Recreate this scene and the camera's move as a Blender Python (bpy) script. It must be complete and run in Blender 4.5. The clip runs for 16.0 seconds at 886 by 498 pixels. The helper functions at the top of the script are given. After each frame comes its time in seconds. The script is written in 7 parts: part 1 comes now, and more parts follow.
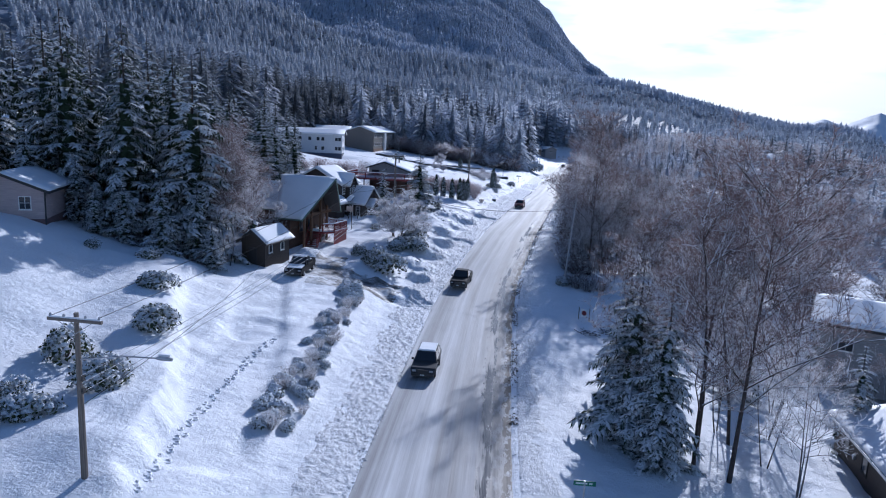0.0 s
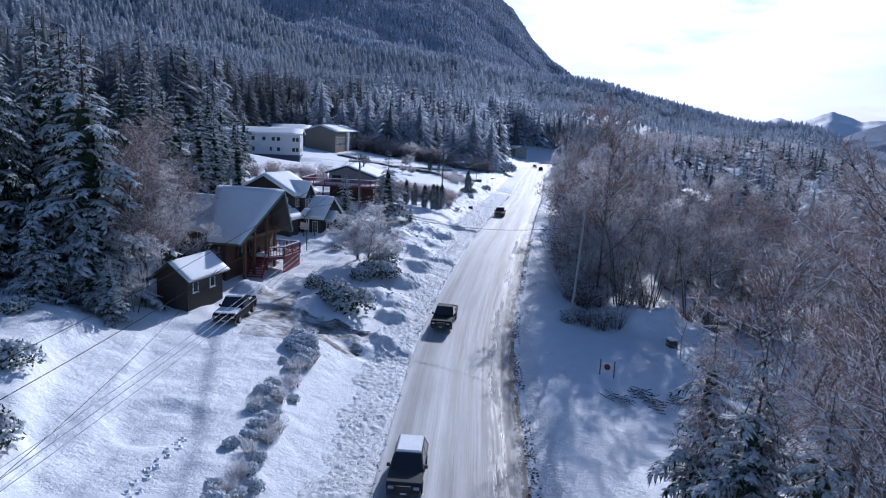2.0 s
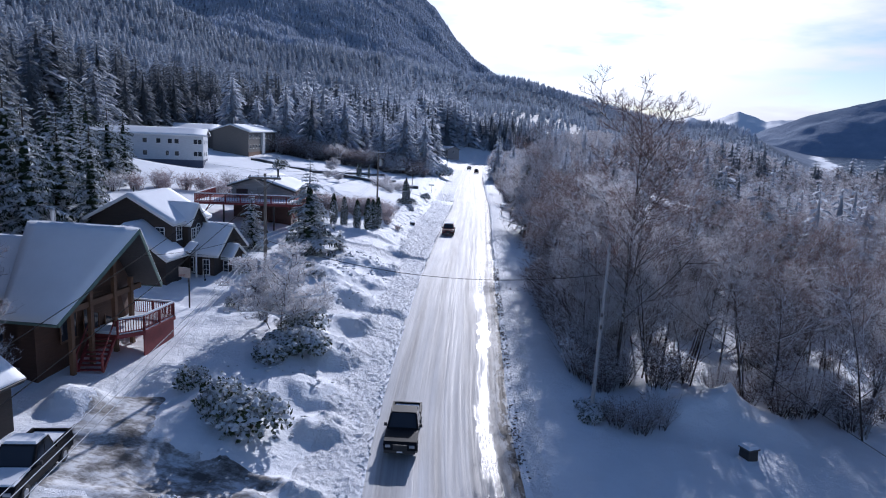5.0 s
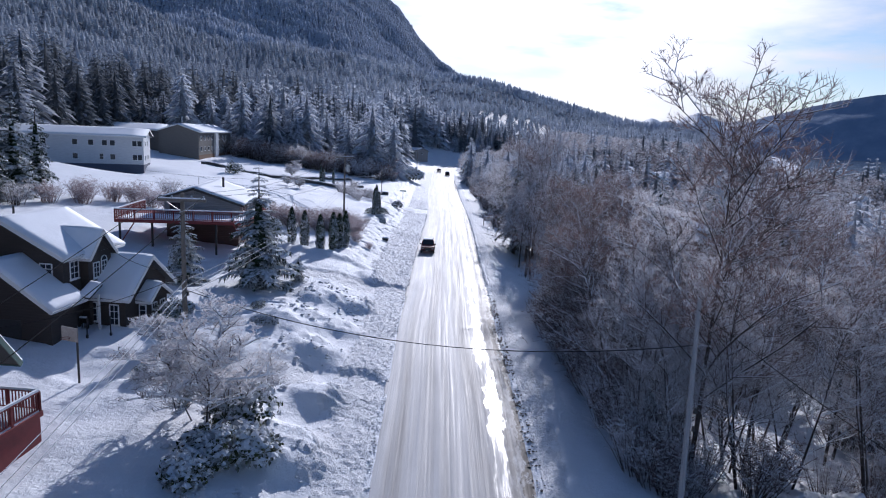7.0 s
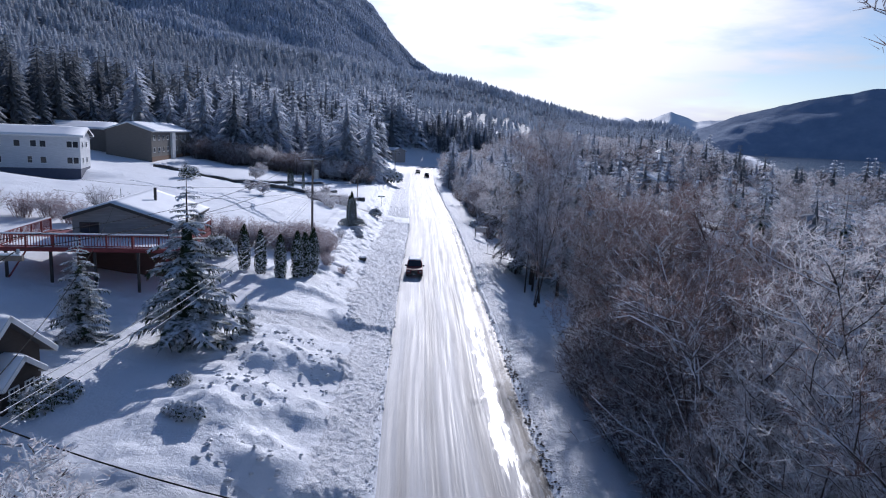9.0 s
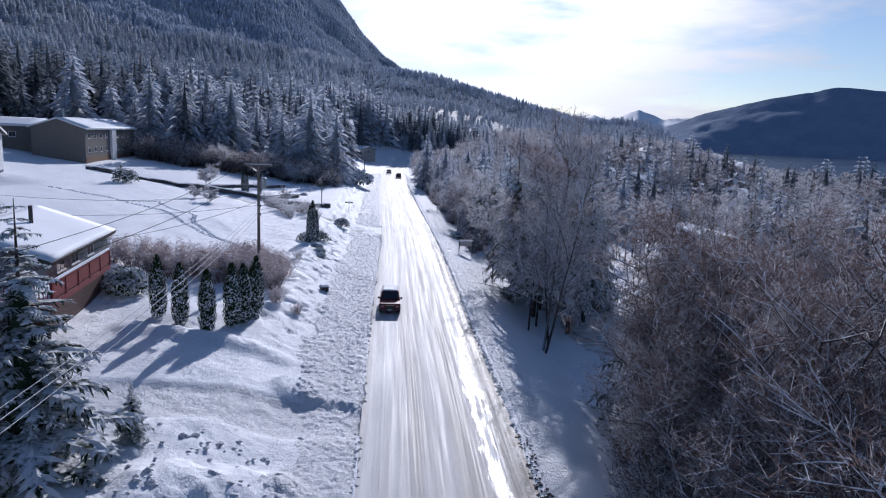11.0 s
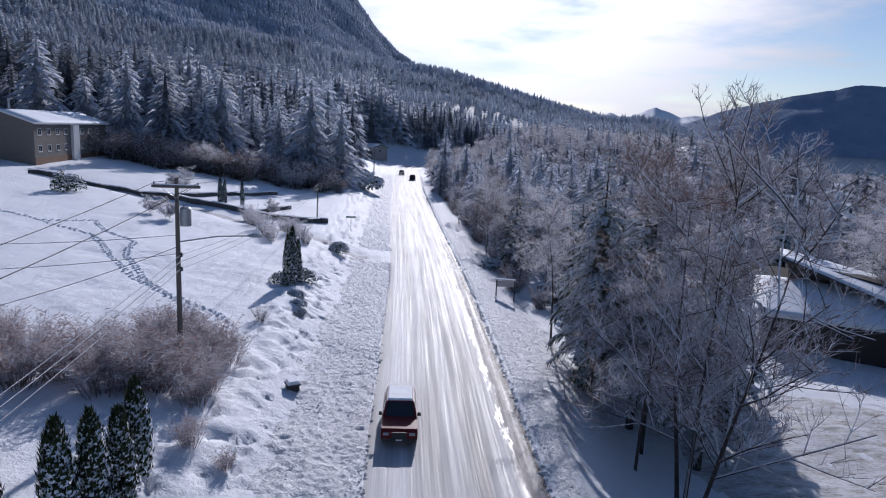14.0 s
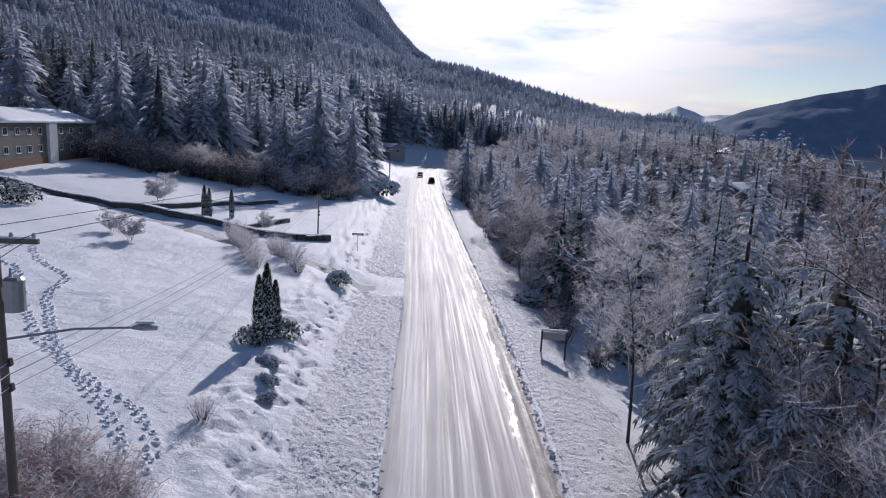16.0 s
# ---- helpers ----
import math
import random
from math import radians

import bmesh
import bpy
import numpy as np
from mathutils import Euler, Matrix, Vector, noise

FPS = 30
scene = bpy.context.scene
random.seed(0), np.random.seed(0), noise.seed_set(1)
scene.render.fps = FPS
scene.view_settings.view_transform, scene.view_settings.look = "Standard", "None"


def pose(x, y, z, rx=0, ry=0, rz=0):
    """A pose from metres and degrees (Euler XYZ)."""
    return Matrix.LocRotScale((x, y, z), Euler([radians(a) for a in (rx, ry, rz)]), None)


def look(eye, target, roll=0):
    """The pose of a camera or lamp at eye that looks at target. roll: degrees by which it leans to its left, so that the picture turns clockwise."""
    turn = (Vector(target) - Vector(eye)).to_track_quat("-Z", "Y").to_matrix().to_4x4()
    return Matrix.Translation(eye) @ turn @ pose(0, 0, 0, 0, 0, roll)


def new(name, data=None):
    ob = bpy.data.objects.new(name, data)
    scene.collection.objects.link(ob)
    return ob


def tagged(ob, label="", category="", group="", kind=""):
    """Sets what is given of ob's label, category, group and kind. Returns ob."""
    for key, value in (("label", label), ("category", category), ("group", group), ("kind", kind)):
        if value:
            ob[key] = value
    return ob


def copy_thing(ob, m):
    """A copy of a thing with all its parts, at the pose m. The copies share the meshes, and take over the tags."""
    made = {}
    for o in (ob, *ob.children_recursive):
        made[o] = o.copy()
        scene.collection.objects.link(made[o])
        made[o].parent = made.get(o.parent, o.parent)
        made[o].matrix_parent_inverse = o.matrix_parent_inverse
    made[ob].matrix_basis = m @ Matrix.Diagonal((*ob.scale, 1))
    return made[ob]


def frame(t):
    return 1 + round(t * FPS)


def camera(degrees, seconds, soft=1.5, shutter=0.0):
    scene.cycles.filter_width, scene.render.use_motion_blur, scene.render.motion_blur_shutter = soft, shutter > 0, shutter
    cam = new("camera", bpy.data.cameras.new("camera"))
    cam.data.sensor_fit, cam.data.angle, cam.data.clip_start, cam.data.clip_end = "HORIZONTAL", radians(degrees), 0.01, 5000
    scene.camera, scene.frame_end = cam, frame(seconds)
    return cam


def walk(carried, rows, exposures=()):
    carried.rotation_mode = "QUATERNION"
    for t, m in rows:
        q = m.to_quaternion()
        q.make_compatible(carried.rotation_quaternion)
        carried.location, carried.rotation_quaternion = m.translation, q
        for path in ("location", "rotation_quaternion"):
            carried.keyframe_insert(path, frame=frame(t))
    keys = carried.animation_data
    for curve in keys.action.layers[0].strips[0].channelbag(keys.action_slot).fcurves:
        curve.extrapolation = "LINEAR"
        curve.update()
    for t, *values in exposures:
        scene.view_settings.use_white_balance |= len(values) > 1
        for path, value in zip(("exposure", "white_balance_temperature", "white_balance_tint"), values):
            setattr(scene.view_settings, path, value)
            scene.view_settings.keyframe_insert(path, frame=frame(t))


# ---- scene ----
cam = camera(67.8, 16.0, 1.1)
PATH = [
    (0, (5.268, -0.442, 15.571), (4.995, 1.508, 15.217), 2.7),
    (0.5, (4.354, 3.626, 15.598), (4.106, 5.578, 15.244), 2.7),
    (1, (3.447, 7.613, 15.643), (3.225, 9.568, 15.289), 2.7),
    (1.5, (2.572, 11.572, 15.655), (2.377, 13.531, 15.301), 2.6),
    (2, (1.706, 15.573, 15.638), (1.538, 17.534, 15.285), 2.6),
    (2.5, (0.924, 19.514, 15.63), (0.785, 21.478, 15.278), 2.6),
    (3, (0.175, 23.442, 15.651), (0.069, 25.408, 15.301), 2.6),
    (3.5, (-0.504, 27.329, 15.676), (-0.576, 29.297, 15.328), 2.6),
    (4, (-1.123, 31.229, 15.676), (-1.157, 33.198, 15.329), 2.6),
    (6.5, (-3.281, 49.919, 15.671), (-3.129, 51.884, 15.331), 2.4),
    (7, (-3.628, 53.912, 15.618), (-3.469, 55.876, 15.28), 2.5),
    (7.5, (-3.856, 57.895, 15.568), (-3.698, 59.86, 15.229), 2.6),
    (8, (-4.014, 61.88, 15.532), (-3.823, 63.843, 15.196), 2.6),
    (8.5, (-4.058, 65.88, 15.46), (-3.833, 67.839, 15.125), 2.5),
    (9, (-4.032, 69.817, 15.474), (-3.8, 71.775, 15.137), 2.4),
    (9.5, (-3.924, 73.699, 15.455), (-3.669, 75.654, 15.118), 2.4),
    (10, (-3.749, 77.612, 15.449), (-3.462, 79.562, 15.112), 2.3),
    (12.5, (-2.568, 97.787, 15.499), (-2.236, 99.73, 15.154), 2.5),
    (13, (-2.22, 101.984, 15.531), (-1.889, 103.926, 15.185), 2.5),
    (13.5, (-1.806, 106.307, 15.554), (-1.498, 108.252, 15.207), 2.6),
    (14, (-1.35, 110.497, 15.596), (-1.067, 112.445, 15.245), 2.7),
    (14.5, (-0.967, 114.623, 15.608), (-0.686, 116.572, 15.256), 2.7),
    (15, (-0.631, 118.742, 15.68), (-0.375, 120.694, 15.325), 2.7),
    (15.5, (-0.256, 122.751, 15.764), (-0.018, 124.704, 15.406), 2.8),
    (16, (0.134, 126.774, 15.804), (0.361, 128.729, 15.446), 2.8),
]
walk(cam, [(t, look(eye, target, roll)) for t, eye, target, roll in PATH],
     [(0, -0.34, 5300, 16), (5, -0.34, 5550, 18), (10, -0.46, 5650, 18), (14, -0.56, 5800, 19), (16, -0.63, 6100, 20)])

# ---- light ----
SUN_AZ, SUN_EL = 12.5, 24.8
sun_dir = Vector((math.sin(radians(SUN_AZ)) * math.cos(radians(SUN_EL)), math.cos(radians(SUN_AZ)) * math.cos(radians(SUN_EL)), math.sin(radians(SUN_EL))))
sun = new("sun", bpy.data.lights.new("sun", "SUN"))
sun.data.energy, sun.data.angle, sun.data.color = 5.0, radians(0.6), (1.0, 0.95, 0.87)
sun.matrix_world = look(sun_dir * 500, (0, 0, 0))

world = bpy.data.worlds.new("world")
scene.world = world
world.use_nodes = True


def sky():
    nt = world.node_tree
    nt.nodes.clear()
    N, L = nt.nodes.new, nt.links.new

    def math_node(op, a, b=None, c=None, clamp=False):
        n = N("ShaderNodeMath")
        n.operation, n.use_clamp = op, clamp
        for s, v in zip(n.inputs, (a, b, c)):
            if v is None:
                continue
            if isinstance(v, (int, float)):
                s.default_value = v
            else:
                L(v, s)
        return n.outputs[0]

    tex = N("ShaderNodeTexSky")
    tex.sky_type, tex.sun_disc = "NISHITA", False
    tex.sun_elevation, tex.sun_rotation = radians(SUN_EL), radians(SUN_AZ)
    tex.air_density, tex.dust_density, tex.ozone_density = 1.0, 0.3, 3.0
    base = N("ShaderNodeBackground")
    base.inputs["Strength"].default_value = 0.11
    L(tex.outputs[0], base.inputs["Color"])
    co = N("ShaderNodeTexCoord")
    sep = N("ShaderNodeSeparateXYZ")
    L(co.outputs["Generated"], sep.inputs[0])
    up = math_node("MAXIMUM", sep.outputs[2], 0.0)
    lift = math_node("ADD", up, 0.10)
    flat = N("ShaderNodeCombineXYZ")
    L(math_node("DIVIDE", sep.outputs[0], lift), flat.inputs[0])
    L(math_node("DIVIDE", sep.outputs[1], lift), flat.inputs[1])
    noise1 = N("ShaderNodeTexNoise")
    noise1.inputs["Scale"].default_value, noise1.inputs["Detail"].default_value, noise1.inputs["Roughness"].default_value = 0.75, 6, 0.55
    L(flat.outputs[0], noise1.inputs["Vector"])
    # thin bright cloud, thicker towards the sun, on a pale blue sky
    dot = N("ShaderNodeVectorMath")
    dot.operation = "DOT_PRODUCT"
    L(co.outputs["Generated"], dot.inputs[0])
    dot.inputs[1].default_value = sun_dir
    near = math_node("POWER", math_node("MAXIMUM", dot.outputs["Value"], 0.0), 5.0)
    veil = math_node("POWER", math_node("MAXIMUM", dot.outputs["Value"], 0.0), 14.0)
    heap = math_node("SUBTRACT", math_node("ADD", noise1.outputs[0], math_node("MULTIPLY", near, 0.31)), math_node("MULTIPLY", up, 0.45))
    cover = math_node("MULTIPLY", math_node("SUBTRACT", heap, 0.555), 6.0, clamp=True)
    low = math_node("MULTIPLY", math_node("MULTIPLY", up, 50.0, clamp=True), cover)
    white = N("ShaderNodeBackground")
    white.inputs["Color"].default_value = (1.0, 0.985, 0.96, 1)
    glare = math_node("POWER", math_node("MAXIMUM", dot.outputs["Value"], 0.0), 90.0)
    L(math_node("ADD", math_node("MULTIPLY", glare, 9.0), math_node("MULTIPLY_ADD", veil, 2.4, 0.6)), white.inputs["Strength"])
    mix = N("ShaderNodeMixShader")
    L(math_node("MULTIPLY", low, 0.92), mix.inputs[0])
    L(base.outputs[0], mix.inputs[1])
    L(white.outputs[0], mix.inputs[2])
    out = N("ShaderNodeOutputWorld")
    L(mix.outputs[0], out.inputs["Surface"])


sky()


# ---- materials ----
def material(name, colour, rough=0.7, metal=0.0):
    m = bpy.data.materials.new(name)
    m.use_nodes = True
    b = m.node_tree.nodes["Principled BSDF"]
    b.inputs["Base Color"].default_value = (*colour, 1)
    b.inputs["Roughness"].default_value, b.inputs["Metallic"].default_value = rough, metal
    return m


class Nodes:
    """Short names for building a material's node tree."""

    def __init__(self, m):
        self.t = m.node_tree
        self.b = self.t.nodes["Principled BSDF"]

    def n(self, kind, **sets):
        node = self.t.nodes.new(kind)
        for k, v in sets.items():
            node.inputs[k.replace("_", " ")].default_value = v
        return node

    def link(self, a, b):
        self.t.links.new(a, b)

    def coord(self, scale=(1, 1, 1), kind="Object"):
        c, m = self.t.nodes.new("ShaderNodeTexCoord"), self.t.nodes.new("ShaderNodeMapping")
        m.inputs["Scale"].default_value = scale
        self.link(c.outputs[kind], m.inputs[0])
        return m.outputs[0]

    def noise(self, vec, scale, detail=4, rough=0.6):
        node = self.n("ShaderNodeTexNoise", Scale=scale, Detail=detail, Roughness=rough)
        self.link(vec, node.inputs["Vector"])
        return node.outputs[0]

    def ramp(self, fac, stops):
        r = self.t.nodes.new("ShaderNodeValToRGB")
        e = r.color_ramp.elements
        while len(e) < len(stops):
            e.new(0.5)
        for el, (p, c) in zip(e, stops):
            el.position, el.color = p, (*c, 1) if len(c) == 3 else c
        self.link(fac, r.inputs[0])
        return r.outputs[0]

    def maths(self, op, a, b=0.0, clamp=False):
        node = self.t.nodes.new("ShaderNodeMath")
        node.operation, node.use_clamp = op, clamp
        for s, v in zip(node.inputs, (a, b)):
            if isinstance(v, (int, float)):
                s.default_value = v
            else:
                self.link(v, s)
        return node.outputs[0]

    def mix(self, fac, a, b):
        node = self.t.nodes.new("ShaderNodeMix")
        node.data_type = "RGBA"
        for s, v in ((node.inputs[0], fac), (node.inputs[6], a), (node.inputs[7], b)):
            if isinstance(v, (int, float)):
                s.default_value = v
            elif isinstance(v, tuple):
                s.default_value = (*v, 1)
            else:
                self.link(v, s)
        return node.outputs[2]

    def bump(self, height, strength=0.4, distance=0.05):
        node = self.n("ShaderNodeBump", Strength=strength, Distance=distance)
        self.link(height, node.inputs["Height"])
        self.link(node.outputs[0], self.b.inputs["Normal"])

    def up(self, lo, hi):
        """How far a face looks up, from 0 at lo to 1 at hi."""
        g, s = self.t.nodes.new("ShaderNodeNewGeometry"), self.t.nodes.new("ShaderNodeSeparateXYZ")
        self.link(g.outputs["Normal"], s.inputs[0])
        return self.maths("DIVIDE", self.maths("SUBTRACT", s.outputs[2], lo), hi - lo, clamp=True)


SNOW = (0.84, 0.86, 0.90)


def snow_material(name, lump=0.5, tint=SNOW, grain=0.35):
    m = material(name, tint, 0.7)
    k = Nodes(m)
    k.b.inputs["Specular IOR Level"].default_value = 0.25
    v = k.coord()
    big, fine = k.noise(v, 0.35, 5), k.noise(v, 7.0, 6, 0.7)
    k.link(k.mix(k.ramp(big, [(0.35, (0, 0, 0)), (0.7, (1, 1, 1))]), tint, tuple(c * 0.93 for c in tint)), k.b.inputs["Base Color"])
    mid = k.noise(v, 1.9, 4, 0.6)
    k.bump(k.maths("ADD", k.maths("ADD", k.maths("MULTIPLY", big, 1.2), k.maths("MULTIPLY", mid, grain)), k.maths("MULTIPLY", fine, grain * 0.7)), lump, 0.25)
    return m


def plain(name, colour, rough=0.7, metal=0.0, scale=3.0, spread=0.35, bump=0.3, stretch=(1, 1, 1)):
    """A surface with grain and stains at two scales."""
    m = material(name, colour, rough, metal)
    k = Nodes(m)
    v = k.coord(stretch)
    f = k.maths("ADD", k.maths("MULTIPLY", k.noise(v, scale, 5), 0.6), k.maths("MULTIPLY", k.noise(v, scale * 9, 4), 0.4))
    dark = tuple(c * (1 - spread) for c in colour)
    light = tuple(min(1, c * (1 + spread)) for c in colour)
    k.link(k.ramp(f, [(0.3, dark), (0.7, light)]), k.b.inputs["Base Color"])
    k.bump(f, bump, 0.02)
    return m


def snowy(name, colour, lo=0.1, hi=0.6, spread=0.4, scale=6.0, rough=0.85, patch=0.0):
    """A bark or foliage surface on whose upward faces snow lies."""
    m = material(name, colour, rough)
    k = Nodes(m)
    k.b.inputs["Specular IOR Level"].default_value = 0.08
    v = k.coord()
    f = k.noise(v, scale, 4)
    own = k.ramp(f, [(0.3, tuple(c * (1 - spread) for c in colour)), (0.7, tuple(min(1, c * (1 + spread)) for c in colour))])
    lie = k.up(lo, hi)
    if patch:
        lie = k.maths("MULTIPLY", lie, k.ramp(k.noise(v, patch, 3), [(0.38, (0, 0, 0)), (0.58, (1, 1, 1))]), clamp=True)
    k.link(k.mix(lie, own, SNOW), k.b.inputs["Base Color"])
    k.bump(f, 0.4, 0.03)
    return m


def lets_light_through(m, share):
    """Thin frosted things glow a little when the sun is behind them."""
    k = Nodes(m)
    thin, both = k.t.nodes.new("ShaderNodeBsdfTranslucent"), k.t.nodes.new("ShaderNodeMixShader")
    src = k.b.inputs["Base Color"]
    if src.links:
        k.link(src.links[0].from_socket, thin.inputs["Color"])
    else:
        thin.inputs["Color"].default_value = src.default_value
    both.inputs[0].default_value = share
    k.link(k.b.outputs[0], both.inputs[1])
    k.link(thin.outputs[0], both.inputs[2])
    k.link(both.outputs[0], k.t.nodes["Material Output"].inputs["Surface"])
    return m


def land_material():
    """Open snow near by; beyond the first woods the ground under the trees is a floor of needles, brush and thin snow,
    blued on the mountain by painted haze.
    """
    m = snow_material("fresh_snow", 0.75, SNOW, 0.5)
    k = Nodes(m)
    base = k.b.inputs["Base Color"].links[0].from_socket
    sep = k.t.nodes.new("ShaderNodeSeparateXYZ")
    k.link(k.coord(), sep.inputs[0])
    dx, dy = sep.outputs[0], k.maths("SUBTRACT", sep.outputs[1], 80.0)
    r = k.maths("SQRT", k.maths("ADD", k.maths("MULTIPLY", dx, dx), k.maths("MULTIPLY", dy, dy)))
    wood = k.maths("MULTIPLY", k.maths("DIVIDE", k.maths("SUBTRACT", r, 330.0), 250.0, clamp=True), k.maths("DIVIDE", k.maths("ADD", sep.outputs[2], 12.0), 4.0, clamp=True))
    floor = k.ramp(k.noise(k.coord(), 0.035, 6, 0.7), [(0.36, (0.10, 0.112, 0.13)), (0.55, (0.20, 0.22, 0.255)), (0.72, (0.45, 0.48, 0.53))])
    # The mountain's haze is carried in these blue-grey ground tones.
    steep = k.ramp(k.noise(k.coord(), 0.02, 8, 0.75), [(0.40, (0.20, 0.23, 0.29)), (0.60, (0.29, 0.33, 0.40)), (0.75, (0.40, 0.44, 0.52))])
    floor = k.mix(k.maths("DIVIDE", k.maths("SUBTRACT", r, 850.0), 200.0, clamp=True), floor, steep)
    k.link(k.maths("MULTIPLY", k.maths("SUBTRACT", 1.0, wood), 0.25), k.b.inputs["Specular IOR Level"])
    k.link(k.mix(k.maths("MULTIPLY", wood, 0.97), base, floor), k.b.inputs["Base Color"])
    return m


m_snow = land_material()
m_berm = snow_material("ploughed_snow", 0.8, (0.80, 0.81, 0.84), 0.9)
m_roofsnow = snow_material("roof_snow", 0.25)
m_needle = snowy("spruce_needles", (0.030, 0.048, 0.030), 0.45, 0.95, 0.5, 3.0, 0.8, 2.0)
m_cedar = snowy("cedar_foliage", (0.032, 0.046, 0.022), 0.35, 0.9, 0.5, 8.0, 0.8, 5.0)
m_bark = snowy("bark_with_snow", (0.07, 0.058, 0.054), 0.12, 0.4, 0.4, 5.0)
m_twig = snowy("brown_twigs", (0.175, 0.13, 0.127), 0.25, 0.55, 0.45, 5.0)
m_redtwig = snowy("red_brown_twigs", (0.36, 0.28, 0.28), 0.05, 0.55, 0.35, 5.0)
m_rimetwig = snowy("rimed_twigs", (0.38, 0.335, 0.345), 0.05, 0.5, 0.45, 3.0)
m_frosttwig = snowy("frosted_twigs", (0.50, 0.475, 0.49), -0.02, 0.38, 0.35, 5.0)
m_leaf = snowy("evergreen_leaves", (0.045, 0.060, 0.030), 0.2, 0.8, 0.5, 4.0, 0.6, 3.0)
m_boughsnow = snow_material("bough_snow", 0.25)
for m, share in ((m_needle, 0.2), (m_cedar, 0.15), (m_twig, 0.45), (m_redtwig, 0.45), (m_frosttwig, 0.55), (m_leaf, 0.2), (m_boughsnow, 0.4)):
    lets_light_through(m, share)
m_pole = plain("weathered_pole", (0.17, 0.145, 0.125), 0.85, 0, 3, 0.3, 0.4, (4, 4, 0.4))
m_metal = plain("galvanised_metal", (0.42, 0.43, 0.45), 0.45, 0.8, 6, 0.15, 0.1)
m_wire = material("wire", (0.02, 0.02, 0.022), 0.9)
m_wire.node_tree.nodes["Principled BSDF"].inputs["Specular IOR Level"].default_value = 0.05
m_glass = material("window_glass", (0.03, 0.035, 0.045), 0.06)
m_white = plain("white_paint", (0.74, 0.74, 0.73), 0.55, 0, 3, 0.06, 0.1)
m_rubber = material("tyre_rubber", (0.02, 0.02, 0.021), 0.85)
m_dark = plain("dark_trim", (0.035, 0.033, 0.033), 0.6, 0, 4, 0.2)


def siding(name, colour, course=0.2, rough=0.7):
    """Painted boards with a horizontal lap every course metres."""
    m = material(name, colour, rough)
    k = Nodes(m)
    v = k.coord()
    f = k.noise(k.coord((0.5, 0.5, 5)), 2.0, 5)
    k.link(k.ramp(f, [(0.3, tuple(c * 0.82 for c in colour)), (0.75, tuple(min(1, c * 1.15) for c in colour))]), k.b.inputs["Base Color"])
    s = k.t.nodes.new("ShaderNodeSeparateXYZ")
    k.link(v, s.inputs[0])
    saw = k.maths("FRACT", k.maths("DIVIDE", s.outputs[2], course))
    k.bump(saw, 0.8, 0.03)
    return m


m_brown = siding("brown_siding", (0.052, 0.040, 0.034))
m_log = siding("log_wall", (0.085, 0.042, 0.026), 0.24)
m_red = plain("red_deck_paint", (0.20, 0.030, 0.032), 0.6, 0, 3, 0.2, 0.2)
m_tan = siding("tan_siding", (0.17, 0.155, 0.14))
m_grey = siding("grey_siding", (0.27, 0.265, 0.265))
m_pink = siding("pink_siding", (0.46, 0.37, 0.36))
m_palewall = siding("pale_siding", (0.62, 0.63, 0.65))
m_bluebase = plain("blue_base_wall", (0.07, 0.08, 0.12), 0.7, 0, 2, 0.2)
m_green = plain("green_fascia", (0.10, 0.16, 0.14), 0.6, 0, 3, 0.2)
m_roof = plain("dark_shingle", (0.05, 0.05, 0.055), 0.8, 0, 5, 0.3, 0.5)
m_wood = plain("brown_timber", (0.15, 0.08, 0.045), 0.7, 0, 3, 0.3, 0.3, (1, 1, 4))


